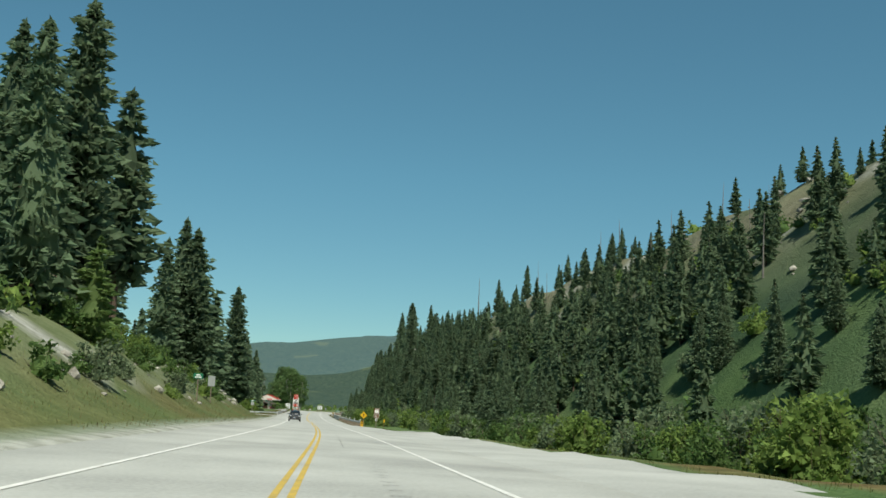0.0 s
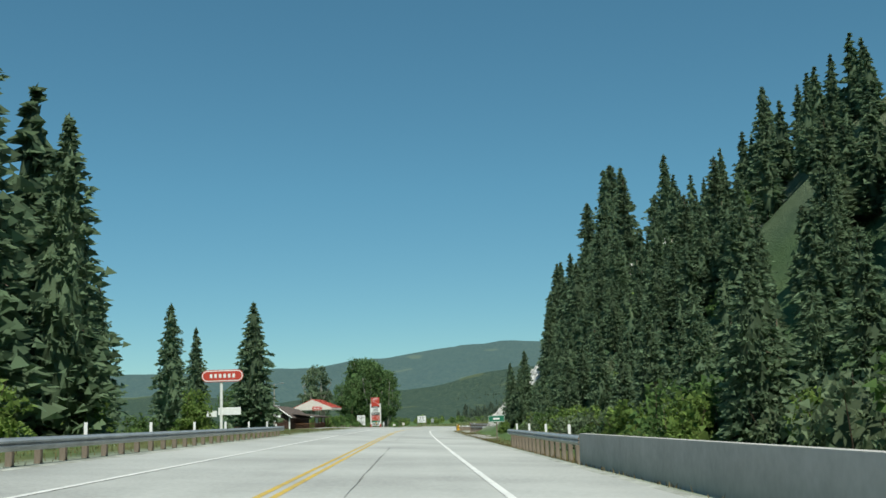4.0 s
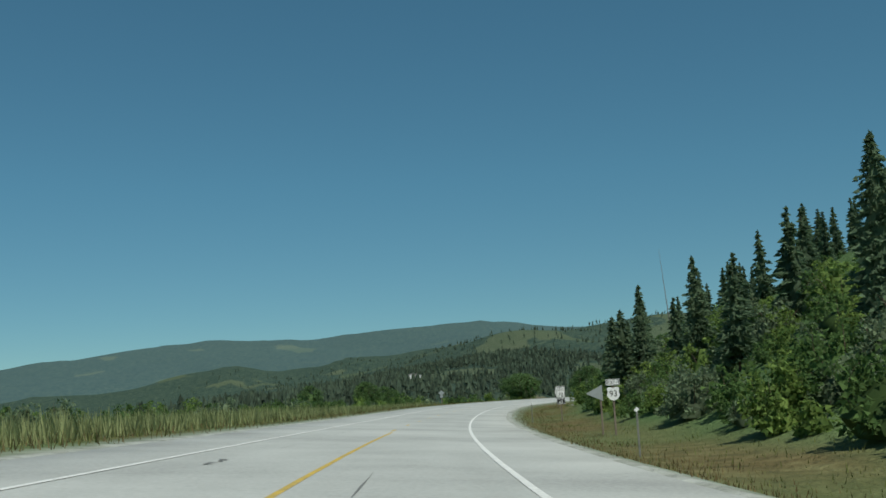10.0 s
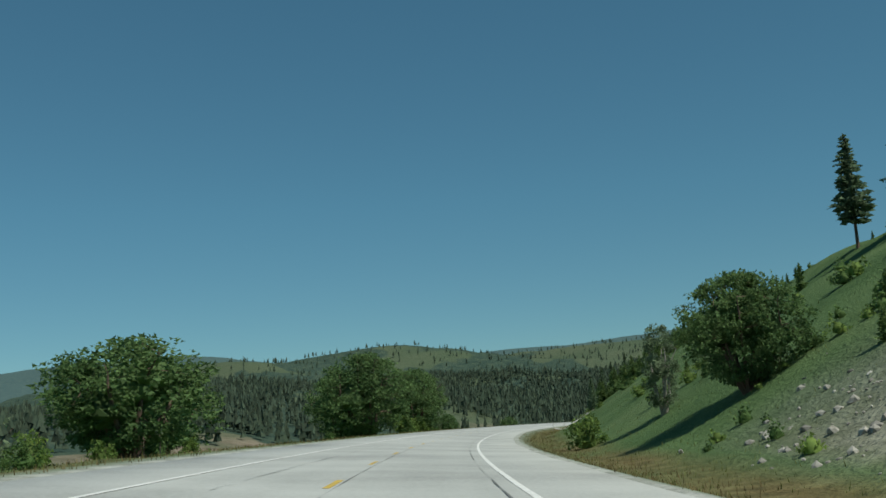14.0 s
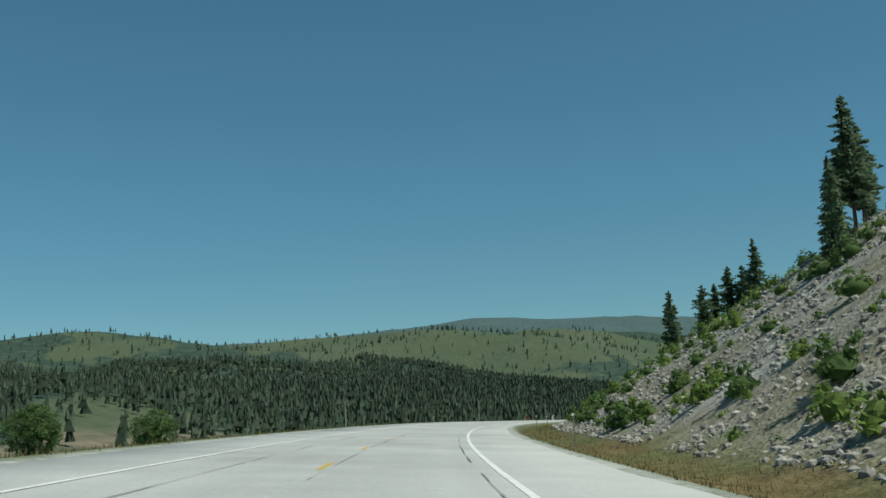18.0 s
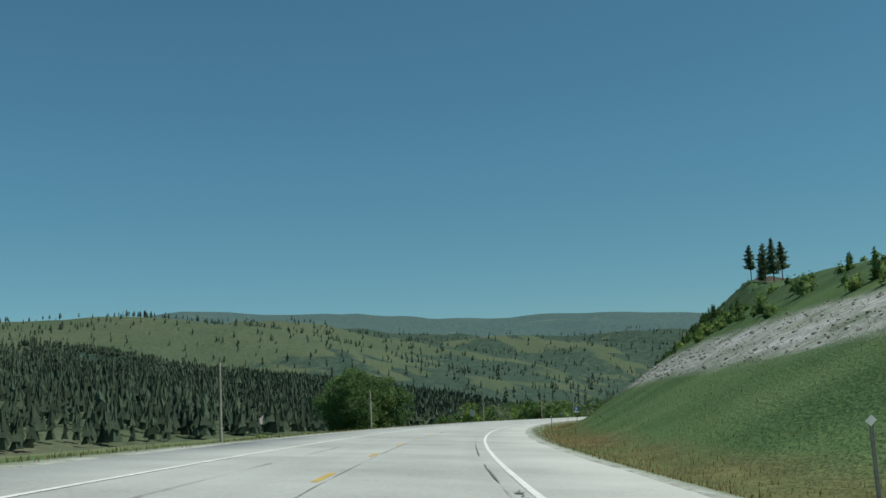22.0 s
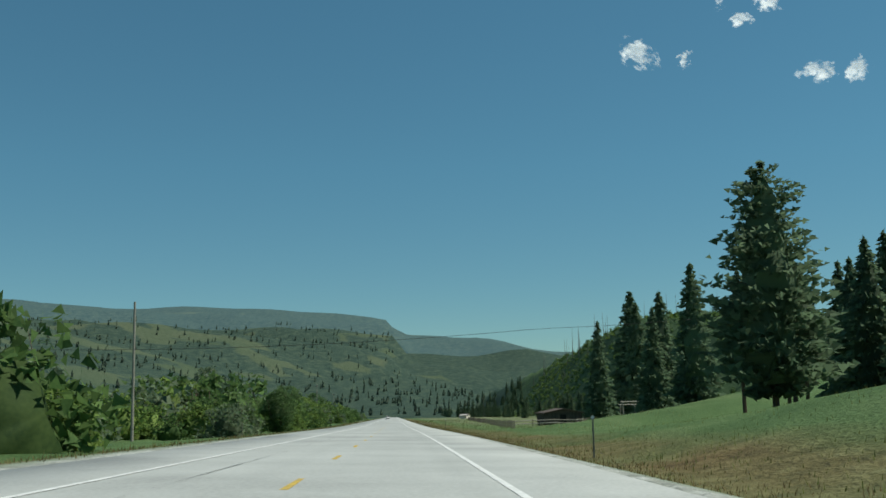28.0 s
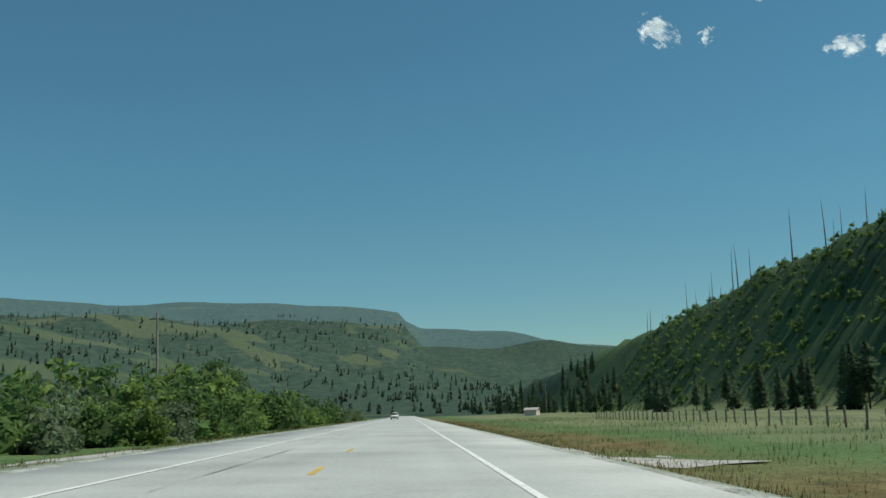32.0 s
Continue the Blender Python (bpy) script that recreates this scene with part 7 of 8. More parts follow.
def canopy():
    t = thing("fuel_canopy", at(285, -17.1, 0), "pale gabled fuel canopy with a red metal roof", "canopy")
    W, L, z0, z1, zp = 4.6, 12.0, 4.6, 5.1, 7.0
    for y in (0, L):
        bm = bmesh.new()
        v = [bm.verts.new(p) for p in ((-W, y, z0), (W, y, z0), (W, y, z1), (0, y, zp), (-W, y, z1))]
        f = bm.faces.new(v)
        e = bmesh.ops.extrude_face_region(bm, geom=[f])
        bmesh.ops.translate(bm, verts=[q for q in e["geom"] if isinstance(q, bmesh.types.BMVert)], vec=(0, 0.15, 0))
        part("gable", bm, M_canopy, t)
    for sg in (-1, 1):
        part("fascia", boxed(sg * W - 0.08, sg * W + 0.08, 0.16, L - 0.01, z0, z1), M_canopy, t)
        bm = bmesh.new()
        v = [bm.verts.new(p) for p in ((sg * (W + 0.1), 0.02, z1 - 0.03), (sg * (W + 0.1), L + 0.4, z1 - 0.03), (0, L + 0.4, zp + 0.02), (0, 0.02, zp + 0.02))]
        bm.faces.new(v)
        r = part("roof_slope", bm, M_redmetal, t, "red metal roof slope")
        r.modifiers.new("thickness", "SOLIDIFY").thickness = 0.08
        for k in range(12):
            y = 0.5 + k
            part("seam", rodded((sg * (W + 0.25), y, z1 + 0.05), (0, y, zp + 0.15), 0.03, None, 4), M_redmetal, t)
    part("soffit", boxed(-W + 0.1, W - 0.1, 0.16, L - 0.01, z0 + 0.05, z0 + 0.12), M_trimwhite, t)
    for y in (2.2, 9.5):
        part("column", boxed(0.2, 1.1, y - 0.25, y + 0.25, 0, z0, 0.03), M_concrete, t)
    lozenge(t, 1.2, z0 + 0.35, 2.6, 0.95, -0.1)
    part("island", boxed(-0.4, 1.8, 1.0, 11, 0, 0.18, 0.03), M_concrete, t)
    for y in (4.4, 7.4):
        p = thing("fuel_pump", at(285 + y * U, -17.1 + 0.7 * U, 0, 0.1), "red and white fuel pump on the island", "fuel pump", "fuel pumps")
        part("body", boxed(-0.35, 0.35, -0.25, 0.25, 0, 1.7, 0.04), M_signred, p)
        part("display", boxed(-0.28, 0.28, -0.28, -0.24, 1.1, 1.6), M_signwhite, p)
        part("hose", rodded((0.38, 0, 1.3), (0.45, 0, 0.4), 0.03, None, 6), M_rubber, p)
    part("price_plate", boxed(-0.4, 0.5, -0.1, -0.05, 3.0, 3.4), M_signwhite, t)


canopy()
t = thing("rear_house", at(298, -26, 0), "low brown house with a shingled gable roof", "building")
part("wall", boxed(-5, 5, 0, 8, 0, 2.7), M_barnwood, t)
bm = bmesh.new()
for y in (-0.5, 8.5):
    for x, z in ((-5.6, 2.6), (0, 4.6), (5.6, 2.6)):
        bm.verts.new((x, y, z))
bm.verts.ensure_lookup_table()
for f in ((0, 1, 4, 3), (1, 2, 5, 4)):
    bm.faces.new([bm.verts[i] for i in f])
r = part("roof", bm, M_shingle, t)
r.modifiers.new("thickness", "SOLIDIFY").thickness = 0.15
wi = part("window", boxed(1.5, 3.5, -0.06, 0.02, 1.0, 2.1), M_trimwhite, t)
part("pane", boxed(1.65, 3.35, -0.08, -0.05, 1.1, 2.0), M_carglass, wi)


def tall_logo_sign():
    t = thing("filling_station_sign", at(228, -14.3, 0), "tall pole sign with a red rounded badge", "sign")
    part("pole", rodded((0, 0, -0.3), (0, 0, 7.0), 0.2, None, 12), M_trimwhite, t)
    lozenge(t, 0.2, 7.6, 5.6, 1.6, -0.3)
    part("back_box", boxed(-2.2, 2.6, -0.22, 0.2, 7.0, 8.2, 0.1), M_trimwhite, t)
    part("reader_board", boxed(-0.4, 2.6, -0.1, 0.1, 2.4, 3.4, 0.02), M_signwhite, t)
    part("reader_board", boxed(-2.0, -0.6, -0.1, 0.1, 2.2, 3.0, 0.02), M_signwhite, t)


tall_logo_sign()


def price_sign():
    t = thing("price_sign", at(312, -14.1, 0), "tall fuel price sign between white posts", "sign")
    t.matrix_basis = t.matrix_basis @ Matrix.Diagonal((0.86, 0.85, 0.99, 1))
    for x in (-1.55, 1.55):
        part("post", boxed(x - 0.2, x + 0.2, -0.2, 0.2, 1.3, 7.0, 0.03), M_trimwhite, t)
        part("post_foot", boxed(x - 0.21, x + 0.21, -0.21, 0.21, -0.3, 1.3, 0.02), M_signred, t)
    p = panel(t, 2.7, 2.5, 0, 7.5, M_signred, -0.12, name="logo_panel", label="red logo panel")
    lozenge(t, 0, 8.3, 2.2, 0.62, -0.16)
    bm = bmesh.new()
    bm.faces.new([bm.verts.new(q) for q in ((-1.2, -0.14, 7.9), (-1.0, -0.14, 7.9), (1.3, -0.14, 6.6), (1.3, -0.14, 6.75))])
    part("stripe", bm, M_signwhite, t)
    panel(t, 2.7, 0.4, 0, 6.1, M_signblack, -0.12, name="black_panel")
    bars(t, 1, -1.1, 1.1, 6.0, 6.2, -0.132, M_signwhite)
    panel(t, 2.7, 1.3, 0, 5.2, M_signwhite, -0.12, name="store_panel")
    bars(t, 3, -1.0, 1.0, 4.75, 5.7, -0.132, M_signblack, 5)
    panel(t, 2.7, 0.8, 0, 4.15, M_signblack, -0.12, name="name_panel")
    lettering("RESORT", 0.62, 0, 4.15, -0.14, M_signwhite, t)
    panel(t, 2.7, 1.4, 0, 3.0, M_signred, -0.12, name="price_panel")
    panel(t, 2.7, 0.5, 0, 2.02, M_signgreen, -0.12, name="diesel_panel")
    for k, w in enumerate(("299", "309", "330")):
        lettering(w, 0.5, 0.65, 3.45 - 0.44 * k, -0.14, M_signwhite, t)
        bars(t, 1, -1.15, -0.35, 3.38 - 0.44 * k, 3.52 - 0.44 * k, -0.132, M_signwhite, k)
    lettering("339", 0.45, 0.65, 2.02, -0.14, M_signwhite, t)
    panel(t, 2.7, 0.9, 0, 1.3, M_signwhite, -0.12, name="lower_panel")
    bars(t, 2, -1.15, 1.15, 0.95, 1.65, -0.132, M_signblack, 6)


price_sign()


def store_board(s, n, w, h, base, lines, label, size=1.0):
    t = thing("sign_board", at(s, n, 0), label, "sign", scale=U * size)
    for x in (-w / 2 + 0.08, w / 2 - 0.08):
        part("post", boxed(x - 0.07, x + 0.07, 0.02, 0.16, -0.3, base + h, 0.01), M_wood, t)
    panel(t, w, h, 0, base + h / 2, M_signwhite)
    for body, size, z in lines:
        if body:
            lettering(body, size, 0, z, -0.02, M_signblack, t)
        else:
            part("bar", boxed(-size, size, -0.02, -0.012, z - 0.05, z + 0.05), M_signblack, t)
    for z in (0.35, 0.75):
        part("brace", boxed(-w / 2, w / 2, 0.0, 0.06, z - 0.05, z + 0.05), M_wood, t)
    return t


store_board(313, -16.6, 2.6, 3.2, 1.2, ((None, 0.4, 4.2), ("COUNTRY", 0.5, 3.75), ("STORE", 0.5, 3.3), ("&", 0.4, 2.95), ("RESORT", 0.5, 2.55), (None, 0.8, 2.15), (None, 0.9, 1.85), (None, 0.7, 1.55)),
            "white country store and resort board on posts", 0.88)
store_board(326, -9.4, 2.55, 2.0, 1.3, ((None, 0.9, 3.05), (None, 0.7, 2.77), ("TRAIL OF", 0.31, 2.5), ("DISCOVERY", 0.31, 2.19), ("OVERLOOK", 0.31, 1.88), (None, 0.8, 1.56)),
            "white trail overlook sign board on posts")
t = thing("lamp_post", at(258, -15.8, 0), "tall pale street lamp on a wooden pole", "street lamp")
part("pole", rodded((0, 0, -0.3), (0, 0, 8.6), 0.14, 0.1, 10), M_palebark, t)
part("arm", rodded((0, 0, 8.5), (1.5, -0.4, 8.7), 0.04, None, 6), M_steel, t)
part("lamp_head", boxed(1.3, 2.0, -0.6, -0.3, 8.62, 8.78, 0.05), M_steel, t)
for s, n, w, h in ((305.8, -10.1, 0.7, 0.5), (306.8, -8.9, 0.6, 0.7)):
    t = thing("notice_box", at(s, n, 0), "small pale notice box on a short post", "sign")
    part("post", boxed(-0.05, 0.05, 0, 0.1, -0.2, 0.5), M_wood, t)
    part("box", boxed(-w / 2, w / 2, -0.2, 0.2, 0.4, 0.4 + h, 0.03), M_canopy, t)
t = thing("white_cross_sign", at(310, -12.5, 0), "small white cross-shaped marker on a post", "sign")
part("upright", boxed(-0.1, 0.1, -0.03, 0.03, 0, 1.9, 0.01), M_trimwhite, t)
part("cross_bar", boxed(-0.35, 0.35, -0.031, 0.031, 1.2, 1.45, 0.01), M_trimwhite, t)
for k in range(7):
    t = thing("log_stub", at(268 + 3.2 * k, -11.4 - 0.2 * (k % 2), 12 * k), "short weathered log stub at the forecourt edge", "log stub", "forecourt log stubs")
    part("stub", rodded((0, 0, -0.1), (0, 0, 0.7), 0.16, 0.15, 9), M_wood, t)


# ---- vehicles ----
def loft(name, rings, mat, parent, caps=True, label=""):
    """A smooth skin over rings of equal point count."""
    bm = bmesh.new()
    vs = [[bm.verts.new(p) for p in r] for r in rings]
    k = len(rings[0])
    for p, q in zip(vs[:-1], vs[1:]):
        for i in range(k):
            bm.faces.new((p[i], p[(i + 1) % k], q[(i + 1) % k], q[i]))
    if caps:
        bm.faces.new(vs[0][::-1]), bm.faces.new(vs[-1])
    for f in bm.faces:
        f.smooth = True
    bmesh.ops.recalc_face_normals(bm, faces=bm.faces)
    return part(name, bm, mat, parent, label)


def plate(name, pts, mat, parent, depth=0.02, label=""):
    """A thin closed panel on a polygon."""
    bm = bmesh.new()
    f = bm.faces.new([bm.verts.new(p) for p in pts])
    f.normal_update()
    nrm = f.normal.copy()
    e = bmesh.ops.extrude_face_region(bm, geom=[f])
    bmesh.ops.translate(bm, verts=[q for q in e["geom"] if isinstance(q, bmesh.types.BMVert)], vec=-nrm * depth)
    return part(name, bm, mat, parent, label)


def car(m, paint, label, name="suv_car"):
    """An SUV facing -y, 4.7 m long, with separate glass, wheels, lamps and grille."""
    t = thing(name, m, label, "car", "cars on the highway")
    rings = []
    for y, w, z0, zs, zt in ((-2.40, 0.62, 0.46, 0.66, 0.72), (-2.34, 0.78, 0.34, 0.76, 0.84), (-2.2, 0.87, 0.27, 0.84, 0.93), (-1.9, 0.92, 0.25, 0.90, 1.0), (-1.2, 0.945, 0.25, 0.98, 1.07), (-0.4, 0.945, 0.25, 1.02, 1.08),
                             (0.8, 0.945, 0.25, 1.04, 1.08), (1.8, 0.94, 0.26, 1.06, 1.1), (2.2, 0.9, 0.32, 1.04, 1.1), (2.34, 0.82, 0.42, 0.98, 1.06)):
        half = ((w * 0.86, z0), (w * 0.97, z0 + 0.08), (w, z0 + 0.25), (w * 0.985, zs - 0.1), (w * 0.95, zs), (w * 0.84, zt - 0.01), (w * 0.5, zt + 0.02))
        rings.append([(x, y, z) for x, z in half] + [(-x, y, z) for x, z in half[::-1]])
    loft("body", rings, paint, t)
    rings = []
    for y, wl, wt, zt in ((-1.2, 0.84, 0.80, 1.09), (-0.85, 0.86, 0.73, 1.36), (-0.42, 0.87, 0.67, 1.60), (0.1, 0.87, 0.655, 1.675), (0.9, 0.87, 0.65, 1.69), (1.7, 0.86, 0.64, 1.65), (2.0, 0.85, 0.66, 1.45), (2.25, 0.82, 0.76, 1.12)):
        half = ((wl, 1.03), (wt + 0.03, zt - 0.09), (wt - 0.04, zt - 0.02), (wt * 0.5, zt + 0.01))
        rings.append([(x, y, z) for x, z in half] + [(-x, y, z) for x, z in half[::-1]])
    loft("cabin", rings, paint, t)
    loft("windscreen", [[(x, y, z) for x in (-w, -w * 0.5, w * 0.5, w)] + [(x, y + 0.02, z - 0.02) for x in (w, w * 0.5, -w * 0.5, -w)] for y, z, w in ((-1.2, 1.125, 0.76), (-0.87, 1.375, 0.70), (-0.45, 1.615, 0.625))], M_carglass, t)
    for sx in (-1, 1):
        plate("side_window", [(sx * 0.885, -0.72, 1.12), (sx * 0.885, 0.45, 1.12), (sx * 0.725, 0.42, 1.58), (sx * 0.735, -0.32, 1.55)][::sx], M_carglass, t)
        plate("side_window", [(sx * 0.885, 0.55, 1.12), (sx * 0.88, 1.9, 1.14), (sx * 0.71, 1.66, 1.54), (sx * 0.725, 0.52, 1.58)][::sx], M_carglass, t)
        plate("headlight", [(sx * 0.47, -2.38, 0.76), (sx * 0.80, -2.3, 0.78), (sx * 0.92, -2.05, 0.92), (sx * 0.80, -2.2, 0.93), (sx * 0.5, -2.33, 0.85)][::-sx], M_headlamp, t, 0.05, "clear headlight")
        part("lamp_core", boxed(sx * 0.70 - 0.06, sx * 0.70 + 0.06, -2.395, -2.3, 0.79, 0.86, 0.02), M_lamp, t)
        plate("bumper_recess", [(sx * 0.56, -2.40, 0.44), (sx * 0.82, -2.33, 0.42), (sx * 0.85, -2.31, 0.60), (sx * 0.66, -2.39, 0.58)][::-sx], M_signblack, t, 0.03)
        part("day_lamp", boxed(sx * 0.835 - 0.025, sx * 0.835 + 0.025, -2.36, -2.26, 0.42, 0.6, 0.01), M_lamp, t, "bright vertical day lamp")
        part("mirror", boxed(sx * 1.04 - 0.12, sx * 1.04 + 0.12, -0.86, -0.72, 1.08, 1.22, 0.04), paint, t)
        part("roof_rail", rodded((sx * 0.58, -0.2, 1.70), (sx * 0.57, 1.6, 1.72), 0.02, None, 6), M_chrome, t)
        for y in (-1.45, 1.4):
            part("wheel_arch", rodded((sx * 0.90, y, 0.38), (sx * 0.952, y, 0.38), 0.43, None, 20), M_signblack, t)
            w = part("wheel", rodded((sx * 0.72, y, 0.36), (sx * 0.962, y, 0.36), 0.36, None, 22), M_rubber, t)
            part("rim", rodded((sx * 0.955, y, 0.36), (sx * 0.975, y, 0.36), 0.24, 0.2, 14), M_alu, w)
    plate("grille", [(-0.44, -2.415, 0.64), (0.44, -2.415, 0.64), (0.48, -2.39, 0.80), (-0.48, -2.39, 0.80)], M_signblack, t, 0.03)
    part("grille_trim", boxed(-0.5, 0.5, -2.41, -2.37, 0.80, 0.825, 0.01), M_chrome, t)
    part("grille_trim", boxed(-0.45, 0.45, -2.43, -2.39, 0.615, 0.64, 0.01), M_chrome, t)
    part("badge", boxed(-0.07, 0.07, -2.43, -2.40, 0.70, 0.755, 0.01), M_chrome, t)
    part("lower_intake", boxed(-0.55, 0.55, -2.41, -2.33, 0.36, 0.47, 0.02), M_signblack, t)
    part("number_plate", boxed(-0.17, 0.17, -2.44, -2.40, 0.495, 0.6), M_signwhite, t)
    part("plate_bar", boxed(-0.13, 0.13, -2.445, -2.439, 0.53, 0.57), M_signblue, t)
    return t


def on_road(s, n):
    x, y = xy(s, n)
    return pose(float(x), float(y), road_z(s, n) + 0.005, 0, -float(along(s, RP[:, 3])) * -1, math.degrees(heading(s)))


car(on_road(88.5, -2.42) @ Matrix.Scale(0.95, 4), M_carpaint, "dark grey metallic SUV in the oncoming lane")
car(on_road(1345, -2.0), M_trimwhite, "white car far ahead in the oncoming lane")

# ---- things beside the later road ----
t = thing("refuse_bin", at(832, -6.0, 10), "dark brown steel refuse bin beside the highway", "bin")
part("body", boxed(-0.55, 0.55, -0.5, 0.5, 0, 1.1, 0.04), M_rust, t)
part("lid", boxed(-0.6, 0.6, -0.55, 0.55, 1.1, 1.25, 0.05), M_signblack, t, "dark sloping lid")


def shed(s, n, w, d, h, roof_h, label, wall, roof, turn=0, name="shed"):
    t = thing(name, at(s, n, turn), label, "building", "farm buildings")
    part("wall", boxed(-w / 2, w / 2, 0, d, -0.3, h), wall, t)
    bm = bmesh.new()
    for y in (-0.4, d + 0.4):
        for x, z in ((-w / 2 - 0.4, h - 0.12), (0, h + roof_h), (w / 2 + 0.4, h - 0.12)):
            bm.verts.new((x, y, z))
    bm.verts.ensure_lookup_table()
    for f in ((0, 1, 4, 3), (1, 2, 5, 4)):
        bm.faces.new([bm.verts[i] for i in f])
    bm.faces.new([bm.verts.new((x, -0.02, z)) for x, z in ((-w / 2, h - 0.1), (w / 2, h - 0.1), (0, h + roof_h - 0.05))])
    r = part("roof", bm, roof, t)
    r.modifiers.new("thickness", "SOLIDIFY").thickness = 0.12
    part("doorway", boxed(-0.6, 0.6, -0.03, 0.05, 0, min(2.0, h * 0.8)), M_dark, t)
    return t


shed(1161, 17.2, 7.5, 5, 2.4, 0.7, "low dark log shed with a flat-pitched roof", M_barnwood, M_shingle, 8)
shed(1235, 37, 5, 5, 2.6, 1.6, "small dark gabled shed under trees", M_barnwood, M_shingle, 20)
shed(1110, -110, 15, 9, 3.6, 5.0, "old barn with a pale tin roof", M_barnwood, M_rooftin, 60, "barn")
shed(843, -283, 16, 9, 3.4, 2.6, "white farmhouse on the far slope", M_trimwhite, M_rooftin, 40, "farmhouse")
shed(1400, 24, 22, 4, 2.0, 0.6, "long low pale farm shed in the meadow", M_canopy, M_rooftin, 80)
t = thing("timber_gate_frame", at(1172, 27, 20), "open timber gate frame by the trees", "gate")
for x in (-2.4, 2.4):
    part("post", rodded((x, 0, -0.3), (x, 0, 4.0), 0.14, None, 8), M_palebark, t)
    part("post", rodded((x * 0.75, 2.0, -0.3), (x * 0.75, 2.0, 3.4), 0.12, None, 8), M_palebark, t)
part("lintel", rodded((-2.9, 0, 4.05), (2.9, 0, 4.05), 0.14, None, 8), M_palebark, t)
part("lintel", rodded((-2.3, 2, 3.45), (2.3, 2, 3.45), 0.12, None, 8), M_palebark, t)


def fence(pts, spacing, h, label, rails=(0.55, 1.0), rail_r=0.012, mat=None):
    root = new("fence")
    tagged(root, label, "fence", "farm fences")
    me = box_mesh("post", 0.13 * U, 0.13 * U, (h + 0.4) * U, 0.01)
    me.materials.append(mat or M_wood)
    pos = []
    rr = random.Random(4)
    for (s0, n0), (s1, n1) in zip(pts[:-1], pts[1:]):
        k = max(1, int(math.hypot(s1 - s0, n1 - n0) / spacing))
        pos += [(s0 + (s1 - s0) * i / k, n0 + (n1 - n0) * i / k) for i in range(k)]
    P = []
    for s, n in pos:
        x, y = xy(s, n)
        z = height(s, n)
        ob = new("post", me)
        ob.parent = root
        ob.matrix_basis = pose(float(x), float(y), z - 0.4 * U, rr.uniform(-3, 3), rr.uniform(-3, 3), rr.uniform(0, 90))
        P.append((float(x), float(y), z))
    for r in rails:
        V, F = tube([(p[0], p[1], p[2] + r * U) for p in P], [rail_r * U] * len(P), 4)
        mesh_object("wire" if rail_r < 0.03 else "rail", V, F, M_steel if rail_r < 0.03 else M_palebark, root)


fence([(1138, 9.5), (1200, 12.5), (1300, 17)], 1.7, 1.25, "line of dark fence posts with wire across the meadow")
fence([(1165, 21), (1240, 28)], 2.0, 1.2, "pale pole fence by the sheds", (0.6, 1.1), 0.06)
fence([(1150, 10.5), (1152, 17), (1168, 21)], 1.8, 1.3, "pole corral fence beside the log shed", (0.6, 1.1), 0.06)
fence([(20, 12.5), (90, 11)], 1.8, 1.1, "short fence posts in the grass")
t = thing("mailbox", at(1158, -6.6, 0), "dark mailbox on a short post", "mailbox")
part("post", boxed(-0.05, 0.05, -0.05, 0.05, -0.2, 1.0), M_wood, t)
part("box", boxed(-0.2, 0.2, -0.3, 0.3, 1.0, 1.35, 0.06), M_signblack, t)


# ---- loose stone ----
def boulder_mesh(seed, mat, name="stone"):
    r = np.random.RandomState(seed)
    bm = bmesh.new()
    bmesh.ops.create_icosphere(bm, subdivisions=1, radius=1)
    for v in bm.verts:
        v.co = Vector(np.array(v.co) * r.uniform(0.65, 1.15, 3)) * float(r.uniform(0.8, 1.15))
    me = bpy.data.meshes.new(name)
    bm.to_mesh(me)
    bm.free()
    me.materials.append(mat)
    return me


def stones(name, count, s0, s1, n0, n1, r0, r1, mat, label, seed, keep=None, power=1.0):
    """Many small stones joined into one sheet of stuff."""
    rng = np.random.RandomState(seed)
    models = []
    for k in range(6):
        me = boulder_mesh(seed * 10 + k, mat)
        models.append((np.array([v.co[:] for v in me.vertices]), [tuple(p.vertices) for p in me.polygons]))
        bpy.data.meshes.remove(me)
    s, n = rng.uniform(s0, s1, count), n0 + (n1 - n0) * rng.rand(count) ** power
    if keep is not None:
        ok = keep(s, n) > rng.rand(count)
        s, n = s[ok], n[ok]
    x, y = xy(s, n)
    z = land(s, n)
    V, F = [], []
    for a, b, c in zip(x, y, z):
        v, f = models[rng.randint(6)]
        q = r0 + (r1 - r0) * rng.rand() ** 3
        t = rng.uniform(0, 6.283)
        R = np.array([[math.cos(t), -math.sin(t), 0], [math.sin(t), math.cos(t), 0], [0, 0, rng.uniform(0.5, 0.9)]])
        o = len(V)
        V += list(v @ R.T * q + (a, b, c + q * 0.15))
        F += [tuple(i + o for i in g) for g in f]
    tagged(mesh_object(name, V, F, mat), label, "stones", kind="stuff")


def patch(x0, x1, soft=8):
    return lambda s, n: smooth(x0, x0 + soft, s) * (1 - smooth(x1 - soft, x1, s))


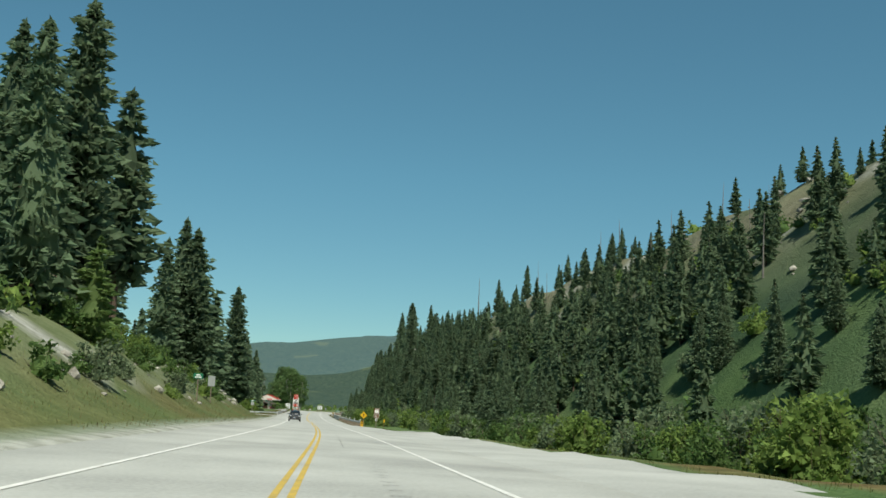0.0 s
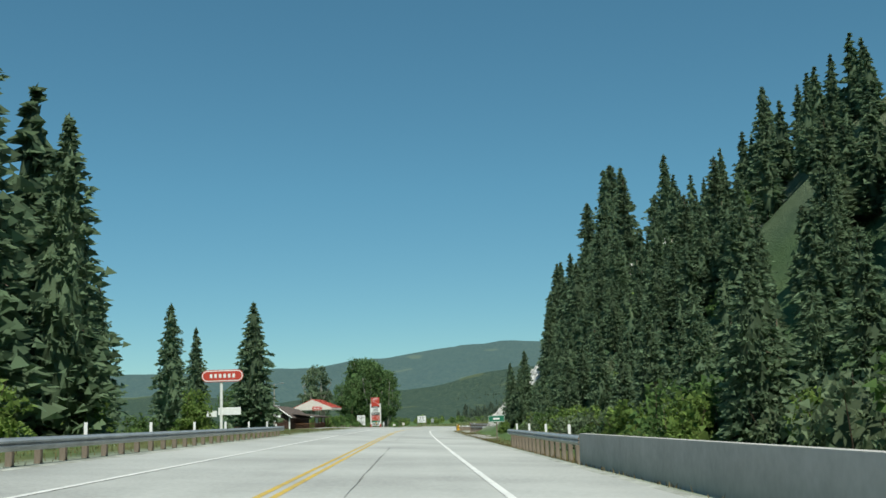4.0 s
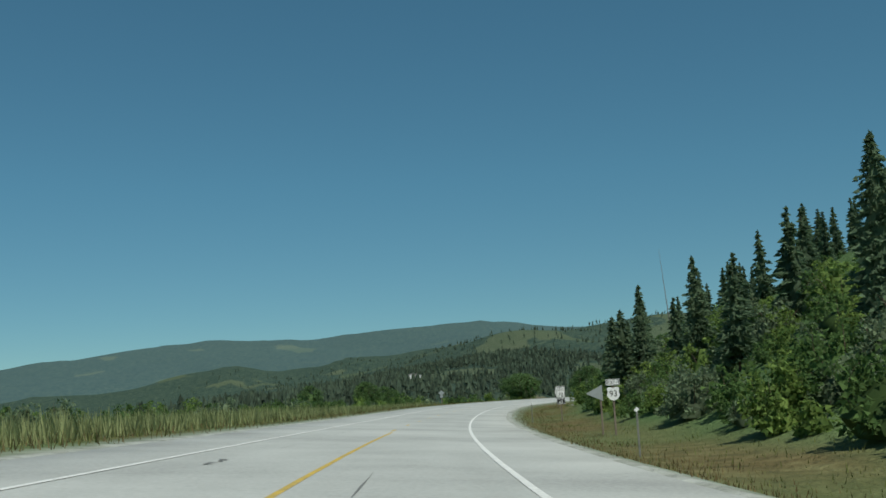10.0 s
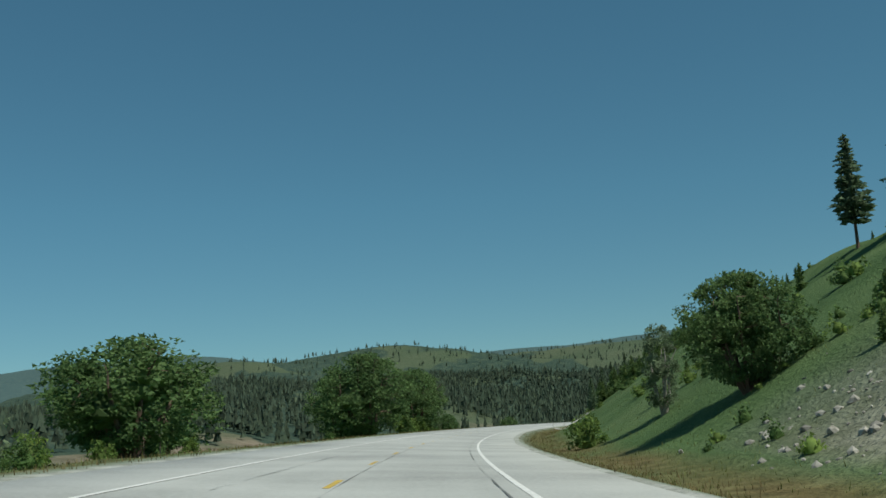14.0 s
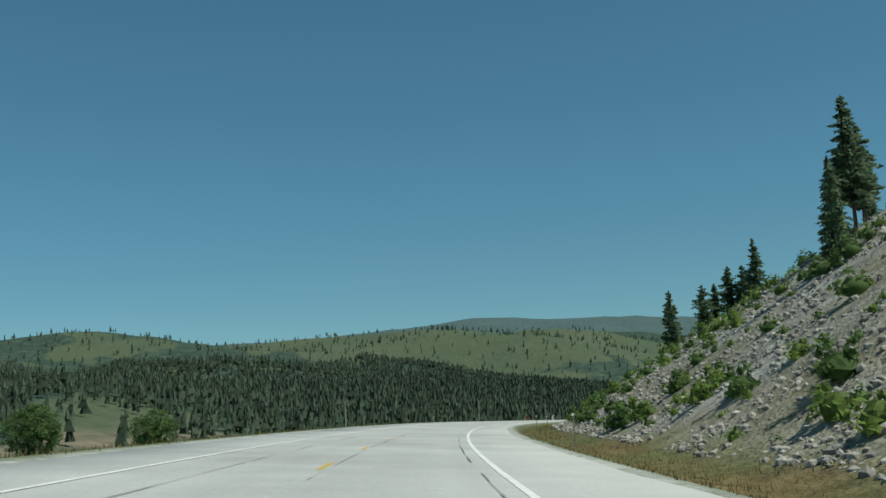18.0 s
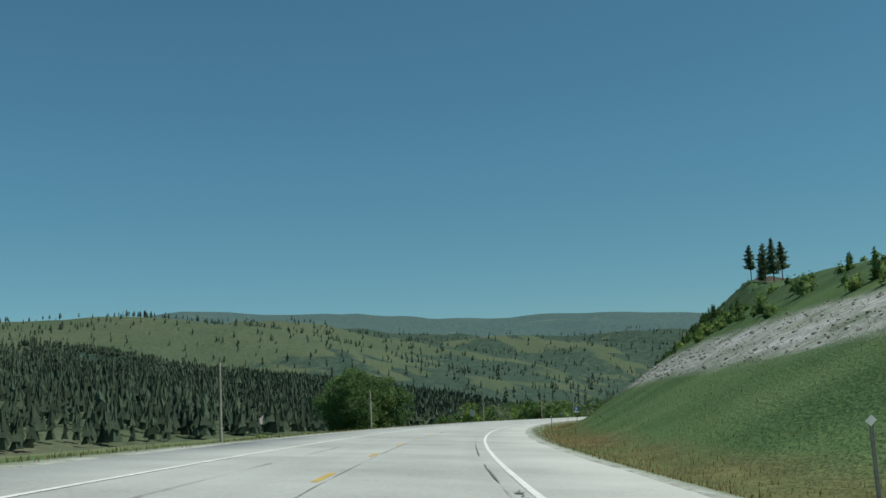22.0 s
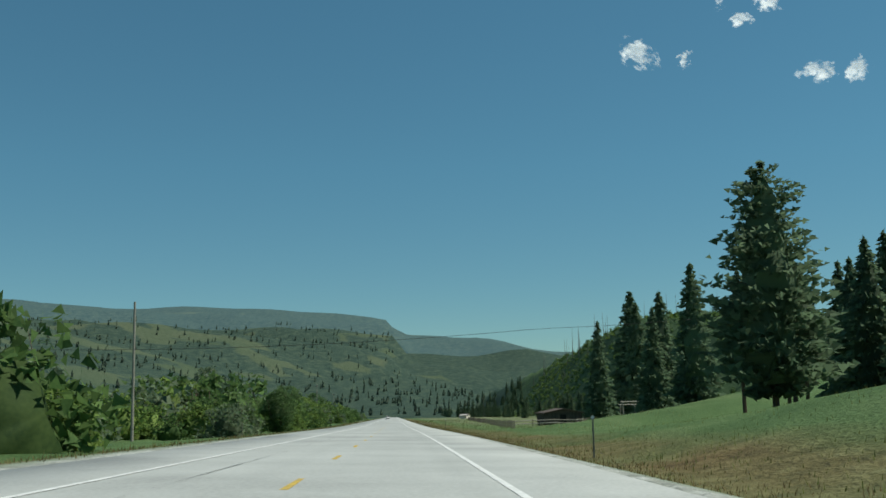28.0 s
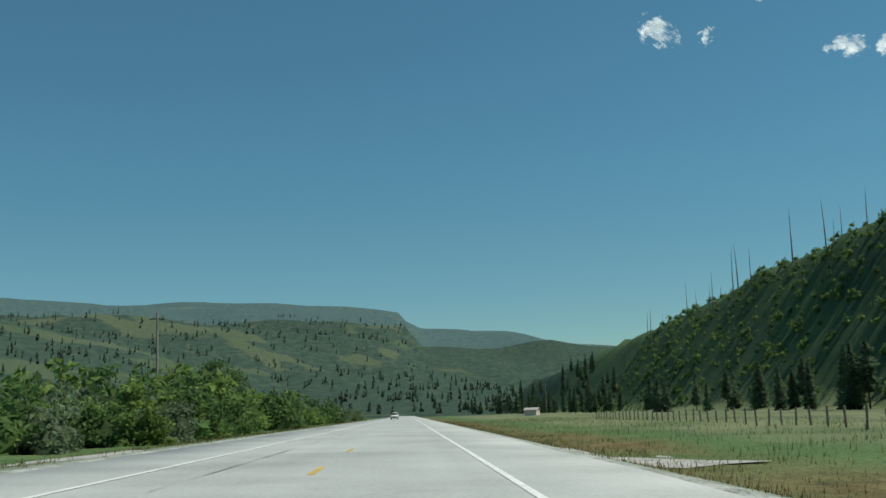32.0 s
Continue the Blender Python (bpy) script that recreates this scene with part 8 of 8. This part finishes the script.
def rock_cut():
    """The blasted face: tilted angular blocks in three sizes over the bare slope."""
    s1, n1 = np.arange(238, 334, 0.2), np.concatenate([np.arange(5.3, 22, 0.16), np.arange(22, 52, 0.36)])
    S, N = np.meshgrid(s1, n1, indexing="ij")
    rng = np.random.RandomState(44)
    Z = near_land(S, N)
    d = np.zeros(S.shape)
    ju = S + 0.35 * lumps(S, N, 3.1, 51)
    jv = N * 1.3 + 0.35 * lumps(S, N, 2.7, 52)
    for cell, amp, tilt in ((4.2, 0.30, 0.08), (1.3, 0.20, 0.22), (0.5, 0.15, 0.36)):
        gu, gv = np.floor(ju / cell).astype(int), np.floor(jv / cell).astype(int)
        best, own = np.full(S.shape, 1e9), np.zeros(S.shape)
        for a in (-1, 0, 1):
            for b_ in (-1, 0, 1):
                key = ((gu + a) * 7919 + (gv + b_) * 104729 + int(cell * 100)) % 65521
                h1, h2, h3, h4, h5 = (((key * q + 12345) % 65521) / 65521.0 for q in (5171, 9973, 27449, 33331, 41117))
                pu, pv = (gu + a + h1) * cell, (gv + b_ + h2) * cell
                dist = np.hypot(ju - pu, jv - pv)
                val = amp * (h3 - 0.5) + tilt * ((ju - pu) * (h4 - 0.5) + (jv - pv) * (h5 - 0.35))
                own = np.where(dist < best, val, own)
                best = np.minimum(best, dist)
        d += own
    keep = rockiness(S, N)
    soft = 0.25 + 0.75 * smooth(-0.3, 0.2, lumps(S * 1.0, N * 0.5, 17, 53) + 0.15)
    soft = soft * (0.35 + 0.65 * smooth(250, 262, S - 0.25 * N))
    low = smooth(5.3, 7.5, N)
    X, Y = xy(S, N - 0.55 * d * soft * keep * low)
    Z = Z + 0.25 * keep + d * soft * keep * low - 0.9 * (1 - smooth(0.05, 0.35, keep))
    f = grid_faces(*S.shape)[:, ::-1]
    ob = mesh_object("rock_cut", np.stack([X, Y, Z], -1).reshape(-1, 3), f, M_cutrock)
    tagged(ob, "pale blasted rock face of broken angular blocks", "rock face", kind="structure")


rock_cut()
stones("cut_rubble", 2600, 240, 330, 5.3, 40, 0.04, 0.3, M_cutrock, "pale broken stones over the rock cut", 1, lambda s, n: rockiness(s, n), 1.3)
stones("scree", 30000, 660, 772, 4.9, 24, 0.028, 0.135, M_scree, "grey scree stones on the slope", 2, lambda s, n: smooth(661, 671, s) * (1 - smooth(748, 770, s)) * smooth(0.03, 0.3, right_rise(s, n)) * smooth(-0.9, 0.1, lumps(s * 1.0, n * 1.0, 9, 77)), 1.5)
stones("slope_stones", 6500, 470, 546, 5.4, 24, 0.03, 0.16, M_scree, "pale stones on the gravel slope", 3, lambda s, n: patch(470, 546)(s, n) * smooth(-0.8, 0.3, lumps(s, n * 0.5, 7, 78)))
stones("stone_band", 3200, 609, 627, 5.3, 8.6, 0.025, 0.12, M_cutrock, "pale band of broken stone in the grass", 4, lambda s, n: 1 - smooth(0.3, 0.65, np.abs(n - 5.9 - (623 - s) * 0.14)))
stones("pale_rib", 1800, 794, 806, 4.9, 18, 0.03, 0.16, M_cutrock, "pale rib of broken rock up the grassy bank", 14, lambda s, n: 1 - smooth(0.6, 1.3, np.abs(s - 800 - 0.9 * lumps(s, n, 6, 79))))
stones("bank_boulders", 500, 866, 902, -36, -18, 0.08, 0.5, M_stone, "heap of pale boulders on the river bank", 9, lambda s, n: 1 - smooth(2.5, 4.5, np.abs(n + 19 + (s - 873) * 0.65)))
stones("hill_stones", 900, 10, 220, 22, 60, 0.06, 0.45, M_scree, "scattered pale outcrops on the burnt hillside", 5)
stones("bank_stones", 900, 20, 130, -13, -7, 0.04, 0.3, M_scree, "pale stones on the cut bank", 6, lambda s, n: smooth(0.1, 0.7, lumps(*xy(s, n), 9, 26)))
stones("upper_scree", 5200, 830, 962, 6, 16, 0.025, 0.13, M_scree, "grey stone band above the grass slope", 7, lambda s, n: smooth(2.5, 3.1, right_rise(s, n)) * (1 - smooth(4.9, 5.5, right_rise(s, n))))
for k in range(26):
    r = random.Random(900 + k)
    s, n = r.uniform(252, 320), r.uniform(4.6, 6.3)
    x, y = xy(s, n)
    ob = new("boulder", boulder_mesh(500 + k % 7, M_stone))
    q = r.uniform(0.1, 0.34)
    ob.matrix_basis = pose(float(x), float(y), height(s, n) + q * 0.3, r.uniform(0, 40), r.uniform(0, 40), r.uniform(0, 360)) @ Matrix.Diagonal((q, q * 0.8, q * 0.7, 1))
    tagged(ob, "pale broken boulder below the rock cut", "boulder", "fallen boulders")


# ---- clouds ----
def cloud_material():
    """White vapour, thinning out raggedly to nothing towards its rim."""
    m = bpy.data.materials.new("white cloud vapour with glow")
    m.use_nodes = True
    n, l = m.node_tree.nodes, m.node_tree.links
    co, sep, ns = n.new("ShaderNodeTexCoord"), n.new("ShaderNodeVectorMath"), n.new("ShaderNodeTexNoise")
    sep.operation = "LENGTH"
    l.new(co.outputs["Object"], sep.inputs[0])
    oi, mp = n.new("ShaderNodeObjectInfo"), n.new("ShaderNodeVectorMath")
    mp.operation = "ADD"
    l.new(co.outputs["Object"], mp.inputs[0])
    l.new(oi.outputs["Location"], mp.inputs[1])
    l.new(mp.outputs[0], ns.inputs["Vector"])
    ns.inputs["Scale"].default_value, ns.inputs["Detail"].default_value, ns.inputs["Roughness"].default_value = 1.7, 8, 0.62
    ma = n.new("ShaderNodeMath")
    ma.operation = "MULTIPLY_ADD"
    l.new(sep.outputs["Value"], ma.inputs[0])
    ma.inputs[1].default_value = -0.40
    l.new(ns.outputs["Fac"], ma.inputs[2])
    mr = n.new("ShaderNodeMapRange")
    l.new(ma.outputs[0], mr.inputs[0])
    mr.inputs[1].default_value, mr.inputs[2].default_value = 0.20, 0.36
    mr.inputs[3].default_value, mr.inputs[4].default_value = 0.0, 0.97
    d1, d2, tp, mx = (n.new(k) for k in ("ShaderNodeBsdfDiffuse", "ShaderNodeBsdfTranslucent", "ShaderNodeBsdfTransparent", "ShaderNodeMixShader"))
    half = n.new("ShaderNodeMixShader")
    for d in (d1, d2):
        d.inputs[0].default_value = (0.99, 0.99, 0.99, 1)
    l.new(d1.outputs[0], half.inputs[1])
    l.new(d2.outputs[0], half.inputs[2])
    l.new(mr.outputs[0], mx.inputs[0])
    l.new(tp.outputs[0], mx.inputs[1])
    # faint emission whitens the vapour in place of sunlight on it
    glow, both = n.new("ShaderNodeEmission"), n.new("ShaderNodeAddShader")
    glow.inputs[0].default_value, glow.inputs[1].default_value = (0.92, 0.96, 1.0, 1), 0.45
    l.new(half.outputs[0], both.inputs[0])
    l.new(glow.outputs[0], both.inputs[1])
    l.new(both.outputs[0], mx.inputs[2])
    l.new(mx.outputs[0], n["Material Output"].inputs[0])
    return m


M_vapour = cloud_material()


def cloud(az, el, size, seed, tall=0.6, tilt=0):
    """A small flat-bottomed cloud: one lumpy shell of thinning vapour."""
    rng = np.random.RandomState(seed)
    D = 3600
    a, e = radians(az), radians(el)
    bm = bmesh.new()
    bmesh.ops.create_grid(bm, x_segments=24, y_segments=24, size=1.0)
    for v in bm.verts:
        x, z = v.co.x, v.co.y
        v.co = (x, -0.35 * max(0.0, 1 - x * x - z * z) + 0.05 * math.sin(6 * x + seed) * math.cos(5 * z) + float(rng.uniform(-0.02, 0.02)), z)
    me = bpy.data.meshes.new("cloud")
    bm.to_mesh(me)
    bm.free()
    me.materials.append(M_vapour)
    me.polygons.foreach_set("use_smooth", [True] * len(me.polygons))
    ob = new("cloud", me)
    ob.matrix_basis = pose(420 + D * math.sin(a) * math.cos(e), 830 + D * math.cos(a) * math.cos(e), D * math.sin(e), 0, tilt, -az) @ Matrix.Diagonal((size / 2, size / 3, size * tall / 2, 1))
    tagged(ob, "small white fair-weather cloud", "cloud", "small white clouds")


for az, el, size, seed, tall, tilt in ((87.2, 18.1, 185, 1, 0.6, 42), (89.6, 17.7, 60, 2, 1.2, 0), (93.0, 21.0, 280, 3, 0.45, -8), (94.2, 20.2, 110, 6, 0.8, 0), (92.7, 19.4, 90, 7, 0.7, 0),
                                       (96.3, 16.4, 140, 4, 0.6, 8), (98.2, 16.2, 120, 5, 0.9, -30)):
    cloud(az, el, size, seed, tall, tilt)
